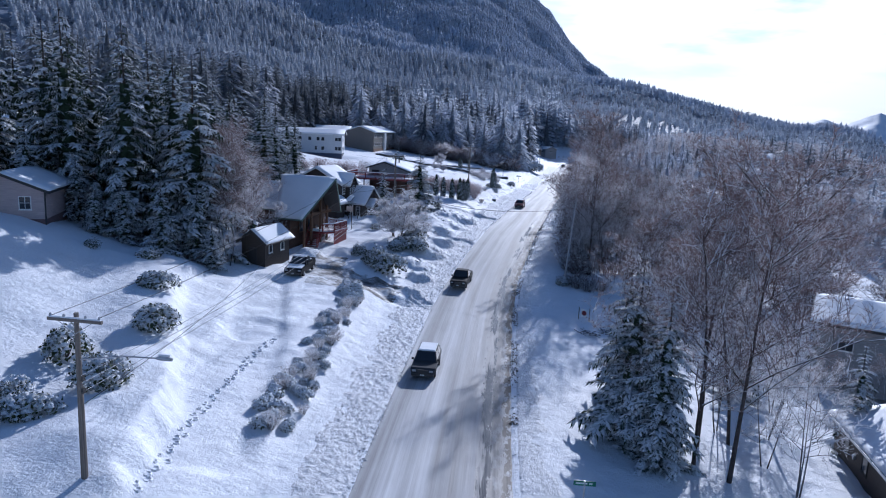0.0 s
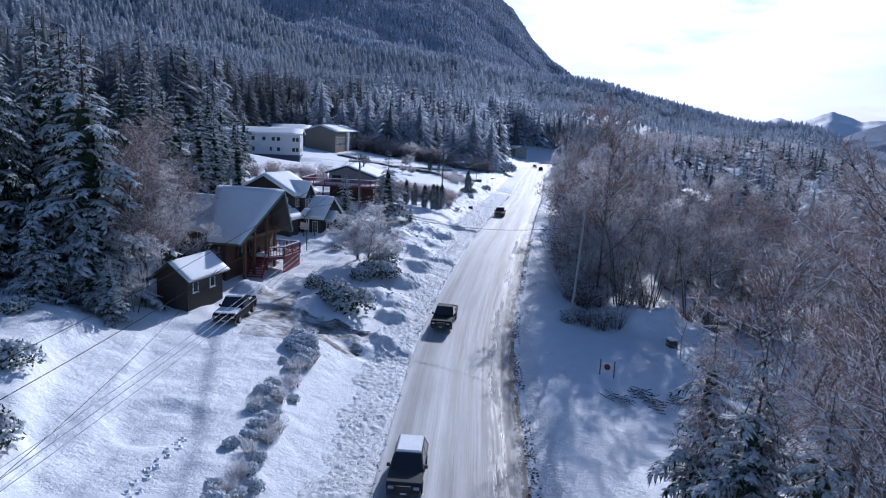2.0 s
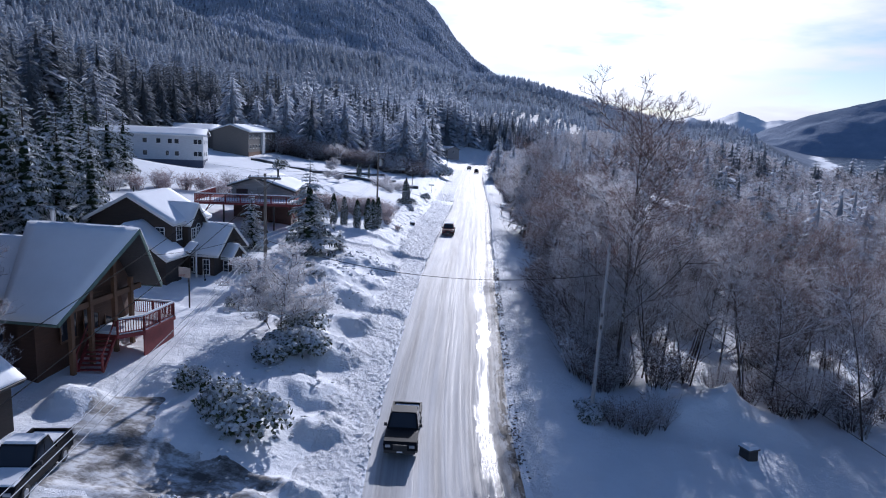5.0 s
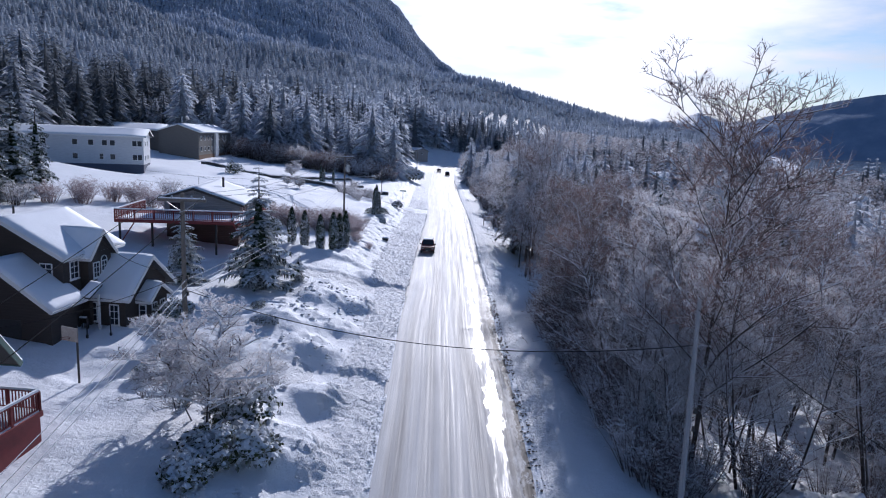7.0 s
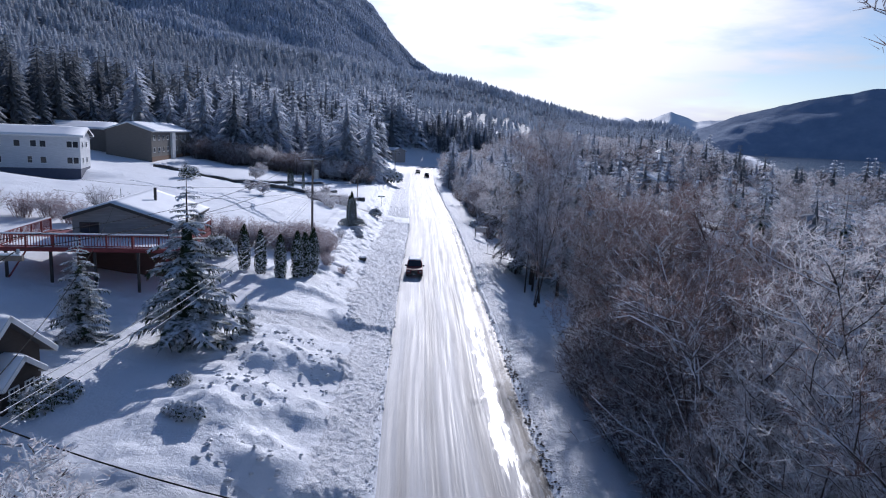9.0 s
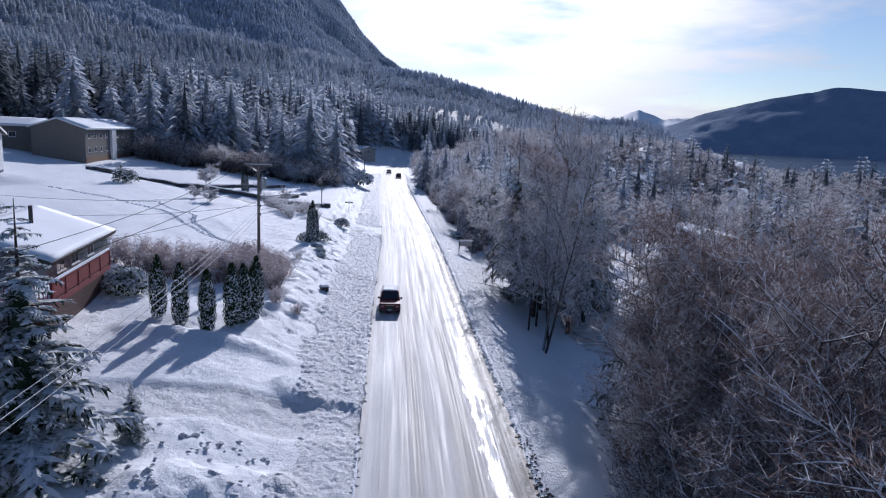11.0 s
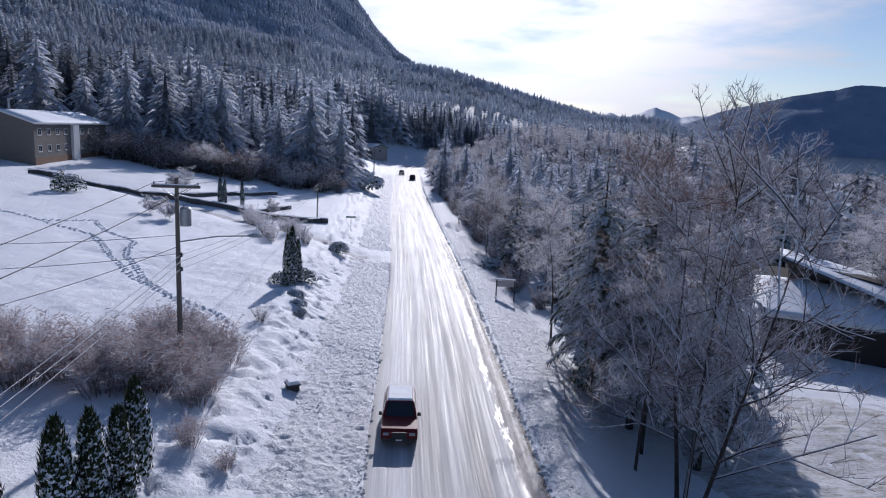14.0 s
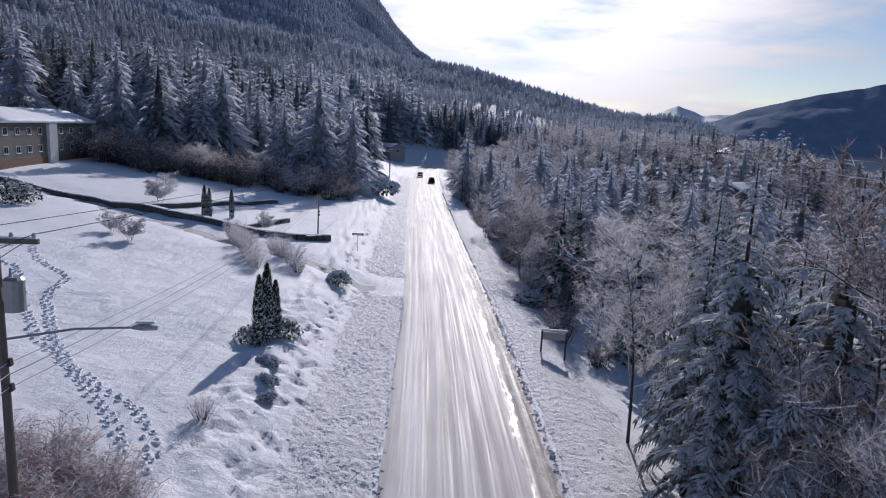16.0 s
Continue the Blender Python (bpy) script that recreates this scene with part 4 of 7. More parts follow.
SHRUB_MATS, SHRUB_PARTS = (m_bark, m_leaf, m_boughsnow), ("stem", "foliage", "snow_load")


def plant():
    rnd = random.Random(11)
    # tall spruces on the bank beside the drive, and the wood behind them
    firs = [tree_thing("spruce_tree", spruce_meshes(s, 18, 0.03, sp, sn, 26, dr, 1.5), SPRUCE_MATS, SPRUCE_PARTS, lb, "spruce tree", "spruce trees on the bank")
            for s, sp, sn, dr, lb in ((1, 0.26, 1.0, 0.50, "tall dark spruce with heavy snow on its boughs"), (2, 0.23, 0.35, 0.55, "tall dark spruce with snow on its boughs"),
                                      (3, 0.27, 0.75, 0.45, "broad dark spruce with thick snow on its boughs"))]
    firs.append(tree_thing("hemlock_tree", spruce_meshes(4, 18, 0.2, 0.24, 0.95, 26, 0.75, 2.2), (m_bark, m_hemlock, m_boughsnow), SPRUCE_PARTS, "hemlock with a bare lower trunk and frosted drooping boughs", "hemlock tree", "hemlocks beside the road"))
    for x, y, k, h in ((-30.2, 63.6, 0, 20.0), (-34.5, 67.5, 1, 21), (-36, 61.5, 1, 21.5), (-39.5, 66, 2, 20), (-43, 62, 1, 22), (-34.2, 57.8, 0, 6.5), (-28.2, 60.6, 2, 8.0), (-26.0, 59.4, 0, 5.0), (-30.2, 57.6, 0, 7.0), (-36.5, 56.8, 0, 5.0),
                       (-40, 59.0, 2, 7), (-45, 58.5, 0, 9), (-47.5, 65, 0, 21), (-52, 60, 1, 20), (-56, 67, 2, 22), (-61, 61, 1, 19), (-66, 68, 1, 22), (-50, 55, 2, 12),
                       (-37, 72, 1, 21), (-42, 75, 2, 22), (-48, 73, 1, 20), (-54, 77, 1, 23), (-60, 75, 2, 21), (-33.5, 101, 1, 13), (-36.5, 96, 2, 15), (-38, 104, 0, 13), (-42, 98, 1, 17), (-45, 107, 2, 16),
                       (-40, 112, 0, 11), (-49, 100, 1, 18), (-52, 110, 2, 17), (-47, 118, 1, 14), (-38, 88, 1, 17), (-44, 84, 0, 18), (-50, 90, 2, 20), (-57, 95, 1, 20), (-60, 105, 1, 20), (-64, 116, 2, 18),
                       (-55, 122, 1, 15), (-66, 88, 2, 21), (-70, 100, 1, 21), (-72, 78, 2, 22), (-50.0, 133.0, 1, 15), (-49.4, 138.0, 2, 13), (-53.5, 136.0, 1, 16), (-50.6, 145.5, 1, 12), (-56.0, 141.0, 2, 15), (-48.6, 126.5, 2, 13), (-54, 50, 1, 19), (-60, 53, 2, 20), (-58, 44, 1, 20), (-65, 48, 2, 21), (-62, 36, 1, 19), (-70, 58, 1, 22)):
        stand(firs[k], x, y, h / 18.0, squash=1.35 if k == 0 else 1.1)
    # spruces beside the road, in the gardens and among the bare trees
    for x, y, k, h in ((12.0, 40.5, 2, 12.2), (13.4, 37.8, 0, 11), (12.4, 47.0, 0, 11.5), (13.6, 43.5, 2, 9), (-15.1, 111.8, 2, 10.6), (-21.4, 111.3, 0, 6.6), (-12.0, 114.2, 0, 2.6), (16.6, 122.5, 2, 15.2), (21.0, 125.0, 2, 14.0), (18.8, 119.0, 0, 13.0), (27.5, 130.5, 3, 12), (28.5, 124.5, 2, 12), (14.8, 150.4, 3, 16.5), (16.0, 146.6, 3, 17.0), (17.4, 157.5, 3, 14.5), (19.2, 161.0, 3, 15.5), (22.0, 157.0, 0, 14), (20.2, 152.6, 3, 13.0), (24.5, 153.0, 2, 13), (17.6, 149.6, 3, 14), (18.0, 142.0, 3, 14.5), (21.0, 146.0, 3, 15),
                       (23.5, 163, 0, 13), (27, 158, 1, 12), (18, 108, 2, 11), (17.0, 104, 0, 10), (30, 120, 0, 12), (20, 113.5, 2, 12), (26.5, 115, 0, 11.5), (36, 127, 2, 13), (36, 113, 0, 12), (26, 104, 0, 11), (31, 98, 2, 12), (43, 120, 2, 14), (48, 136, 0, 15), (46, 148, 2, 14), (52, 158, 0, 15), (56, 172, 2, 15), (50, 182, 0, 14), (16.2, 155.6, 3, 12.5), (29.5, 176.5, 2, 12), (34, 186, 0, 14), (38, 192, 2, 13), (28, 46, 0, 8), (22, 53, 2, 9), (33, 64, 0, 8), (24, 168.5, 2, 11), (28, 172, 1, 13), (22, 177, 0, 12), (26, 185, 2, 13), (20, 192, 1, 13), (24, 199, 0, 14)):
        stand(firs[k], x, y, h / 18.0, squash=1.45 if x < 0 else 1.15)
    for f in firs:
        away(f)
    # bare alders and birches between the road and the lowland
    alders = [tree_thing("alder_tree", bare_tree_mesh(s, 14, st, sp, tw), TREE_MATS, TREE_PARTS, "leafless alder with frost and snow on its branches", "bare tree", "bare trees beside the road")
              for s, st, sp, tw in ((21, 1, 0.45, 1.05), (22, 1, 0.55, 1.15), (23, 2, 0.5, 0.95), (24, 3, 0.5, 0.85), (25, 1, 0.6, 1.1))]
    alders += [tree_thing("alder_tree", bare_tree_mesh(s, 14, st, sp, tw), FROST_MATS, TREE_PARTS, "leafless alder white with frost on every twig", "bare tree", "bare trees beside the road")
               for s, st, sp, tw in ((26, 2, 0.55, 0.8), (27, 1, 0.55, 1.1), (28, 3, 0.55, 0.68))]
    alders.append(tree_thing("alder_tree", bare_tree_mesh(33, 14, 1, 0.42, 1.25, 0.16), TREE_MATS, TREE_PARTS, "tall leafless alder with a dense crown of snowy twigs", "bare tree", "bare trees beside the road"))
    alders.append(tree_thing("alder_tree", bare_tree_mesh(35, 14, 2, 0.40, 0.95, 0.15), (m_bark, m_rimetwig, m_boughsnow), TREE_PARTS, "tall twin-stemmed leafless alder white with frost", "bare tree", "bare trees beside the road"))
    spots = [(15.6, 38.0, 0, 15.5), (16.6, 41.5, 0, 17.0), (17.4, 37.0, 8, 17.0), (14.0, 40.8, 4, 13.5), (19.0, 43.0, 4, 14), (12.2, 84.8, 8, 18.2), (13.5, 90.0, 6, 13.5), (11.4, 92.0, 2, 12), (11.0, 88.5, 5, 13), (14.5, 95.0, 1, 12.5), (12.0, 97.0, 2, 12.5), (16.5, 87.0, 0, 14), (17.5, 93.0, 4, 12.5), (13.4, 135.3, 9, 18.0), (14.9, 138.2, 1, 15.0), (13.9, 141.0, 6, 11.5), (15.4, 143.5, 1, 14.0),
             (15.0, 160.0, 6, 11.5)]
    for i in range(38):
        y = rnd.uniform(86, 116)
        x = float(road_x(y)) + rnd.uniform(9.6 + 3.0 * abs(math.sin(y)), 46)
        if (x > 13 or rnd.random() < 0.5) and (y < 108 or x < 17.5 or x > 34):
            spots.append((x, y, rnd.choice((5, 6, 6, 7, 5) if y < 92 else (0, 1, 4, 2, 0)), rnd.uniform(9.5, 14.0) * (1.0 if y < 92 else 0.88)))
    for i in range(12):
        spots.append((rnd.uniform(50, 66), rnd.uniform(134, 215), rnd.choice((0, 5, 6, 7)), rnd.uniform(9, 13)))
    for i in range(15):
        y = 85 + 2.3 * i + rnd.uniform(-0.8, 0.8)
        spots.append((float(road_x(y)) + rnd.uniform(10.6, 12.6), y, (7, 5, 7, 6, 5)[i % 5] if y < 92 else (3, 2, 3, 1, 5)[i % 5], rnd.uniform(8, 12.5)))
    for i in range(14):
        y = 100 + 1.35 * i + rnd.uniform(-0.7, 0.7)
        spots.append((float(road_x(y)) + rnd.uniform(11.2, 13.6), y, (3, 0, 2, 1)[i % 4], rnd.uniform(11.5, 14)))
    for i in range(14):
        y = rnd.uniform(178, 225)
        spots.append((float(road_x(y)) + rnd.uniform(9.5, 22), y, rnd.choice((3, 5, 7)), rnd.uniform(7, 11)))
    for i in range(20):
        y = rnd.uniform(215, 330)
        spots.append((float(road_x(y)) + rnd.uniform(8.5, 20), y, rnd.choice((2, 3, 5, 7)), rnd.uniform(7, 11)))
    spots += [(20.5, 40.5, 5, 8), (22.0, 45.0, 7, 8), (19.6, 48.0, 6, 9), (24.0, 50.0, 5, 8), (21.0, 36.5, 7, 9), (18.6, 44.5, 5, 9), (14.6, 83.8, 7, 11), (17.6, 84.6, 5, 12), (21.4, 83.2, 7, 12), (25.5, 86.0, 5, 12), (19.0, 88.5, 7, 12.5), (30.5, 84.0, 7, 12), (15.6, 87.2, 3, 11), (24.0, 84.5, 3, 12), (29, 81, 2, 12), (34, 86, 1, 12), (20.5, 86, 0, 12.5), (38, 78, 3, 12), (24, 90, 1, 11.5), (32, 91, 4, 12), (28, 87, 0, 12), (26, 60, 3, 6), (31, 52, 2, 6), (36, 72, 1, 11), (42, 68, 2, 12), (45, 80, 1, 12), (40, 95, 0, 12)]
    spots += [(-27.4, 66.0, 1, 11.0), (-26.3, 70.8, 1, 9.5), (-25.6, 62.0, 5, 7.0), (-26.4, 64.2, 4, 10), (-28.2, 68.4, 0, 11.5), (-27.0, 68.6, 6, 9.5), (-30.6, 71.6, 4, 12), (-25.2, 71.8, 5, 7.0), (-30.5, 75, 2, 11), (-33, 79, 1, 12)]
    for x, y, k, h in spots:
        stand(alders[k], x, y, h / 14.0)
    for a in alders:
        away(a)
    # fruit tree in the garden, small trees in the field
    fruit = tree_thing("fruit_tree", bare_tree_mesh(41, 5.2, 3, 0.7, 1.15, 0.45), FROST_MATS, TREE_PARTS, "small spreading fruit tree white with frost", "bare tree", "frosted garden trees")
    for x, y, s in ((-12.7, 86.6, 1.4), (-10.9, 89.5, 0.6), (-23.1, 193.5, 0.55), (-26.0, 196.5, 0.45), (-28.5, 221.0, 0.8), (-12.9, 211.0, 0.5)):
        stand(fruit, x, y, s, squash=1.25)
    away(fruit)
    # evergreen shrubs
    kinds = [tree_thing("evergreen_shrub", shrub_mesh(s, rx, ry, h, n, sn), SHRUB_MATS, SHRUB_PARTS, "rounded evergreen shrub capped with snow", "shrub", "garden shrubs")
             for s, rx, ry, h, n, sn in ((51, 1.2, 1.1, 1.3, 800, 0.40), (52, 1.3, 1.0, 1.1, 760, 0.55), (53, 1.0, 1.2, 1.4, 700, 0.3))]
    kinds.append(tree_thing("evergreen_shrub", shrub_mesh(54, 1.5, 1.1, 1.0, 620, 1.5), SHRUB_MATS, SHRUB_PARTS, "low evergreen shrub half buried in snow", "shrub", "garden shrubs"))
    for x, y, k, s in ((-11.5, 73.4, 0, 1.5), (-13.3, 74.0, 2, 1.25), (-15.9, 76.8, 2, 0.8), (-11.1, 87.0, 2, 1.2), (-10.4, 84.6, 1, 1.3), (-11.6, 83.6, 0, 1.1), (-12.4, 82.0, 1, 1.0),
                       (-20.6, 40.8, 0, 1.15), (-29.3, 53.9, 1, 0.85), (-24.8, 47.8, 1, 1.05), (-23.2, 35.2, 2, 1.3), (-18.6, 32.0, 0, 1.2), (-20.2, 28.4, 1, 1.0), (-22.3, 29.6, 2, 0.7), (-33.5, 52.0, 2, 0.5), (1.6, 274.0, 3, 3.2), (-1.4, 278.0, 0, 2.6),
                       (-17.5, 91.5, 0, 0.6), (-19.6, 101.6, 2, 0.8), (-19.0, 103.2, 1, 0.7), (-12.6, 101.0, 3, 0.6), (-13.8, 104.8, 2, 0.4), (9.6, 79.6, 1, 0.8), (9.0, 78.4, 0, 0.6), (-19.0, 137.0, 0, 1.3), (-7.0, 168.4, 2, 0.8), (-5.4, 170.6, 2, 0.9), (-5.6, 165.4, 3, 0.5), (-5.2, 162.4, 3, 0.45), (-4.9, 160.6, 1, 0.35), (-2.6, 188.5, 0, 0.9), (-39.0, 205.5, 2, 1.6), (16.5, 190.0, 1, 1.2), (15.0, 152.0, 2, 0.9)):
        stand(kinds[k], x, y, s)
    for s in kinds:
        away(s)
    # the hedge between the first drive and the road, ragged and half buried
    ragged = [tree_thing("hedge_shrub", shrub_mesh(s, 1.0, 0.9, 0.95, 420, 1.3), (m_twig, m_leaf, m_roofsnow), SHRUB_PARTS, "ragged low hedge shrub half buried in snow", "shrub", "hedge along the drive") for s in (55, 56, 57)]
    for i in range(64):
        t = i / 63
        y = 65.0 - 31.0 * t + rnd.uniform(-0.5, 0.5)
        x = -12.9 + 3.6 * t + rnd.uniform(-1.1, 1.1)
        if t < 0.15 or rnd.random() < 0.7:
            stand(ragged[i % 3], x, y, rnd.uniform(0.26, 0.62) * (1.5 if t < 0.12 else 1.0), squash=rnd.uniform(0.8, 1.3))
    for s in ragged:
        away(s)
    # clipped upright cedars in a row
    cedars = [tree_thing("columnar_cedar", column_mesh(s), (m_bark, m_cedar, m_roofsnow), ("trunk", "foliage", "snow_load"), "narrow upright cedar flecked with snow", "cedar", "row of clipped cedars") for s in (61, 62)]
    for x, y, s in ((-15.2, 131.4, 1.0), (-13.6, 130.6, 0.98), (-11.7, 129.6, 0.98), (-10.35, 131.2, 1.05), (-9.75, 132.4, 1.0), (-9.3, 133.7, 0.95), (-9.2, 135.2, 1.0), (-6.3, 169.4, 1.2), (-6.6, 168.2, 1.1), (-5.9, 170.4, 1.0), (-20.5, 212.4, 1.0), (-19.8, 211.9, 0.95), (-17.9, 216.0, 0.9)):
        stand(cedars[int(x * 10) % 2], x, y, s, squash=0.95 if y < 160 else 0.66)
    for c in cedars:
        away(c)
    # leafless thickets along the field edges and below the wood
    brush = [tree_thing("thicket", thicket_mesh(s), (m_bark, m_frosttwig), ("stem", "twigwork"), "leafless thicket of thin frosted stems", "bush", "thickets along the fields") for s in (71, 72, 73)]
    spots = [(-16.8, 142.8, 1.2), (-18.6, 143.6, 1.1), (-20.5, 144.8, 1.2), (-8.8, 142.6, 0.9), (-13.8, 144.5, 1.2), (-11.9, 146.0, 1.1), (-10.0, 146.5, 1.1), (-8.6, 144.0, 1.0), (-17.5, 145.5, 1.2), (-15.6, 144.0, 1.1), (-13.0, 142.6, 1.2), (-14.6, 147.0, 1.1), (-12.4, 148.6, 1.0), (-10.8, 143.6, 1.2), (-19.6, 146.8, 1.1), (-12.0, 144.0, 1.2),
             (-11.4, 150.6, 1.1), (-9.4, 150.0, 1.0), (-8.2, 148.6, 0.9), (-12.2, 149.6, 1.1), (-10.2, 148.6, 1.1), (-22.6, 146.0, 1.1), (-25, 147.5, 1.2), (-27.5, 149, 1.1), (-30, 151, 1.2), (-33, 152, 1.1), (-36, 153, 1.2), (-42.4, 139.8, 1.2), (-40.4, 144.0, 1.2), (-43.5, 142.5, 1.3), (-44.8, 136.5, 1.2), (-46.5, 132.5, 1.3), (-26, 136.5, 1.0), (-29, 139, 1.1), (-32, 141.5, 1.2), (-35, 143, 1.2), (-38, 145, 1.3), (-7.4, 157.0, 0.5), (-7.2, 192, 0.9), (-8.6, 195, 0.9), (-9.5, 198, 1.0), (-6.4, 189.5, 0.7), (-8.0, 138.4, 0.6), (10.6, 78.2, 0.8), (12.0, 77.5, 0.9), (13.6, 78.6, 1.0), (-6.4, 137.6, 0.4)]
    for i in range(46):
        x = rnd.uniform(-60, -3)
        spots.append((x, 253 + rnd.uniform(0, 12) - 0.10 * (x + 30), rnd.uniform(1.3, 2.7)))
    for i in range(60):
        y = rnd.uniform(86, 330)
        if 119 < y < 172:
            continue
        spots.append((float(road_x(y)) + 9.2 + rnd.uniform(0, 3.2), y, rnd.uniform(0.7, 1.3)))
    for i in range(30):
        spots.append((rnd.uniform(14, 46), rnd.uniform(84, 110), rnd.uniform(0.8, 1.4)))
    for i in range(35):
        y = 84.5 + 0.95 * i + rnd.uniform(-0.6, 0.6)
        spots.append((float(road_x(y)) + rnd.uniform(10.0, 11.8), y, rnd.uniform(0.9, 1.7)))
    for i in range(20):
        y = 64.0 - 30.0 * i / 19 + rnd.uniform(-0.6, 0.6)
        spots.append((-12.8 + 3.5 * i / 19 + rnd.uniform(-1.0, 1.2), y, rnd.uniform(0.3, 0.5)))
    for x, y in ((-15.2, 204.2), (-14.4, 201.6), (-13.4, 198.6), (-12.4, 195.4), (-11.4, 192.0), (-10.5, 189.0)):
        spots.append((x, y, rnd.uniform(0.7, 1.0)))
    for i in range(50):
        x = rnd.uniform(-62, -3)
        spots.append((x, 250 + rnd.uniform(0, 16) - 0.10 * (x + 30), rnd.uniform(1.2, 2.4)))
    for i in range(0, 30, 2):
        spots.append((10.8 + 1.1 * i + rnd.uniform(-0.6, 0.6), 83.4 + rnd.uniform(-1.0, 2.2), rnd.uniform(0.9, 1.6)))
    brown = [tree_thing("thicket", thicket_mesh(s, 2.7, 50, 1.8), (m_bark, m_twig), ("stem", "twigwork"), "leafless brown thicket dusted with snow", "bush", "thickets along the fields") for s in (76, 77)]
    red = [tree_thing("thicket", thicket_mesh(s, 2.5, 60, 1.8), (m_redtwig, m_redtwig), ("stem", "twigwork"), "dense leafless thicket of reddish brown stems", "bush", "thickets along the fields") for s in (74, 75)]
    for i, (x, y, s) in enumerate(spots):
        stand(red[i % 2] if x < -5 and 136 < y < 152 else brown[i % 2] if i % 3 and (y > 240 or x > 5) else brush[i % 3], x, y, s)
    for b in brush + red + brown:
        away(b)


plant()


def scatter(rnd, n, region, keep, gap):
    """Random spots in a box, no two nearer than gap, where keep() holds."""
    xs, ys = rnd.uniform(region[0], region[1], n), rnd.uniform(region[2], region[3], n)
    ok = keep(xs, ys)
    xs, ys = xs[ok], ys[ok]
    seen, out = set(), []
    for x, y in zip(xs, ys):
        c = (int(x // gap), int(y // gap))
        if c not in seen:
            seen.add(c)
            out.append((x, y))
    return np.array(out).reshape(-1, 2)


def bearing(x, y):
    return np.degrees(np.arctan2(x, y - 60))


def wooded(x, y):
    """Where the far woods stand."""
    u = x - road_x(np.clip(y, -90, 460))
    left = (u < -15) & ((y > 266 - 0.10 * (x + 30)) | (x < -78 - 0.0 * y))
    right = (u > 13 - 4 * smooth01(y, 225, 260)) & (y > 205) & ((x < 85) | (fbm(x / 40, y / 40, 89) > 0.52)) | (u > 42) & (y > 60) & (fbm(x / 30, y / 30, 88) > 0.47)
    bend = (y > 432) & (np.abs(u) < 60)
    clearing = (x > -6) & (x < 58) & (y > 335) & (y < 432) & (u < 34)
    return (left | right | bend) & ~(clearing & (u > -22)) & (height(x, y) > -13)


def layered_tree(tiers, sides, rnd, sprays=1, tone=1, spread=0.235, core=0.3, broad=0.034):
    """Vertices and triangles of tiers of ragged drooping boughs on a unit tree; tone: how frosted it is, 0 to 2, most of its boughs."""

    def shade():
        k = rnd.random()
        return max(0, tone - 1) if k < 0.2 else min(2, tone + 1) if k < 0.34 else tone

    v, f, s = [], [], []

    def kite(root, mid, tip, side, half, slot):
        i = len(v)
        v.extend([root, mid - side * half, tip, mid + side * half])
        f.extend([(i, i + 1, i + 2), (i, i + 2, i + 3)])
        s.extend([slot, slot])

    for k in range(tiers):
        t = 0.05 + 0.93 * (k / tiers) ** 0.95
        reach = spread * (1 - t) ** 0.75 * rnd.uniform(0.8, 1.1) + 0.014
        turn = rnd.uniform(0, 6.28)
        n = max(4, int(sides * (1 - 0.4 * t)))
        for b in range(n):
            w = turn + 6.283 * b / n + rnd.uniform(-0.35, 0.35)
            ln = reach * rnd.uniform(0.5, 1.2)
            half = min(broad, 3.3 / n * ln * 0.36)
            o, a = np.array([math.cos(w), math.sin(w), 0]), np.array([-math.sin(w), math.cos(w), 0])
            z0 = t + 0.03 + rnd.uniform(-0.015, 0.015)
            fall = ln * rnd.uniform(0.3, 0.7)
            root, mid = np.array([0, 0, z0]), o * ln * 0.6 + [0, 0, z0 - fall * 0.25]
            tip = o * ln + np.array([0, 0, z0 - fall])
            kite(root, mid, tip, a, half, shade())
            for j in range(sprays):
                sg = -1 if j % 2 else 1
                p = root + (tip - root) * rnd.uniform(0.35, 0.75)
                e = p + (a * sg * 0.9 + o * 0.5) * ln * rnd.uniform(0.25, 0.5) + [0, 0, -ln * rnd.uniform(0.1, 0.3)]
                kite(p, (p + e) / 2 + o * ln * 0.05, e, o, min(0.02, ln * 0.09), shade())
    i = len(v)
    for k in range(3):
        v.append(np.array([math.cos(k * 2.1) * 0.012, math.sin(k * 2.1) * 0.012, -0.03]))
    v.append(np.array([0, 0, 0.6]))
    f += [(i, i + 1, i + 3), (i + 1, i + 2, i + 3), (i + 2, i, i + 3)]
    s += [0, 0, 0]
    # the dense inner crown
    for z0, z1, r in ((0.08, 0.66, core), (0.38, 0.93, core * 0.62)):
        i = len(v)
        for k in range(5):
            q = spread * r * rnd.uniform(0.7, 1.2)
            v.append(np.array([math.cos(k * 1.2566) * q, math.sin(k * 1.2566) * q, z0 + rnd.uniform(-0.03, 0.03)]))
        v.append(np.array([0, 0, z1]))
        f += [(i + k, i + (k + 1) % 5, i + 5) for k in range(5)]
        s += [max(0, tone - 1)] * 5
    return np.array(v), np.array(f), np.array(s)


def cone_tree(rnd):
    """A plain ragged tree of ten triangles, for the far slopes."""
    v, f = [], []
    for z0, z1, r in ((0.0, 0.72, 0.25), (0.4, 1.0, 0.15)):
        i = len(v)
        for k in range(5):
            w = 1.2566 * k + rnd.uniform(-0.3, 0.3)
            q = r * rnd.uniform(0.7, 1.25)
            v.append((math.cos(w) * q, math.sin(w) * q, z0 + rnd.uniform(-0.05, 0.08)))
        v.append((0, 0, z1))
        f += [(i + k, i + (k + 1) % 5, i + 5) for k in range(5)]
    return np.array(v), np.array(f), np.zeros(len(f), int)


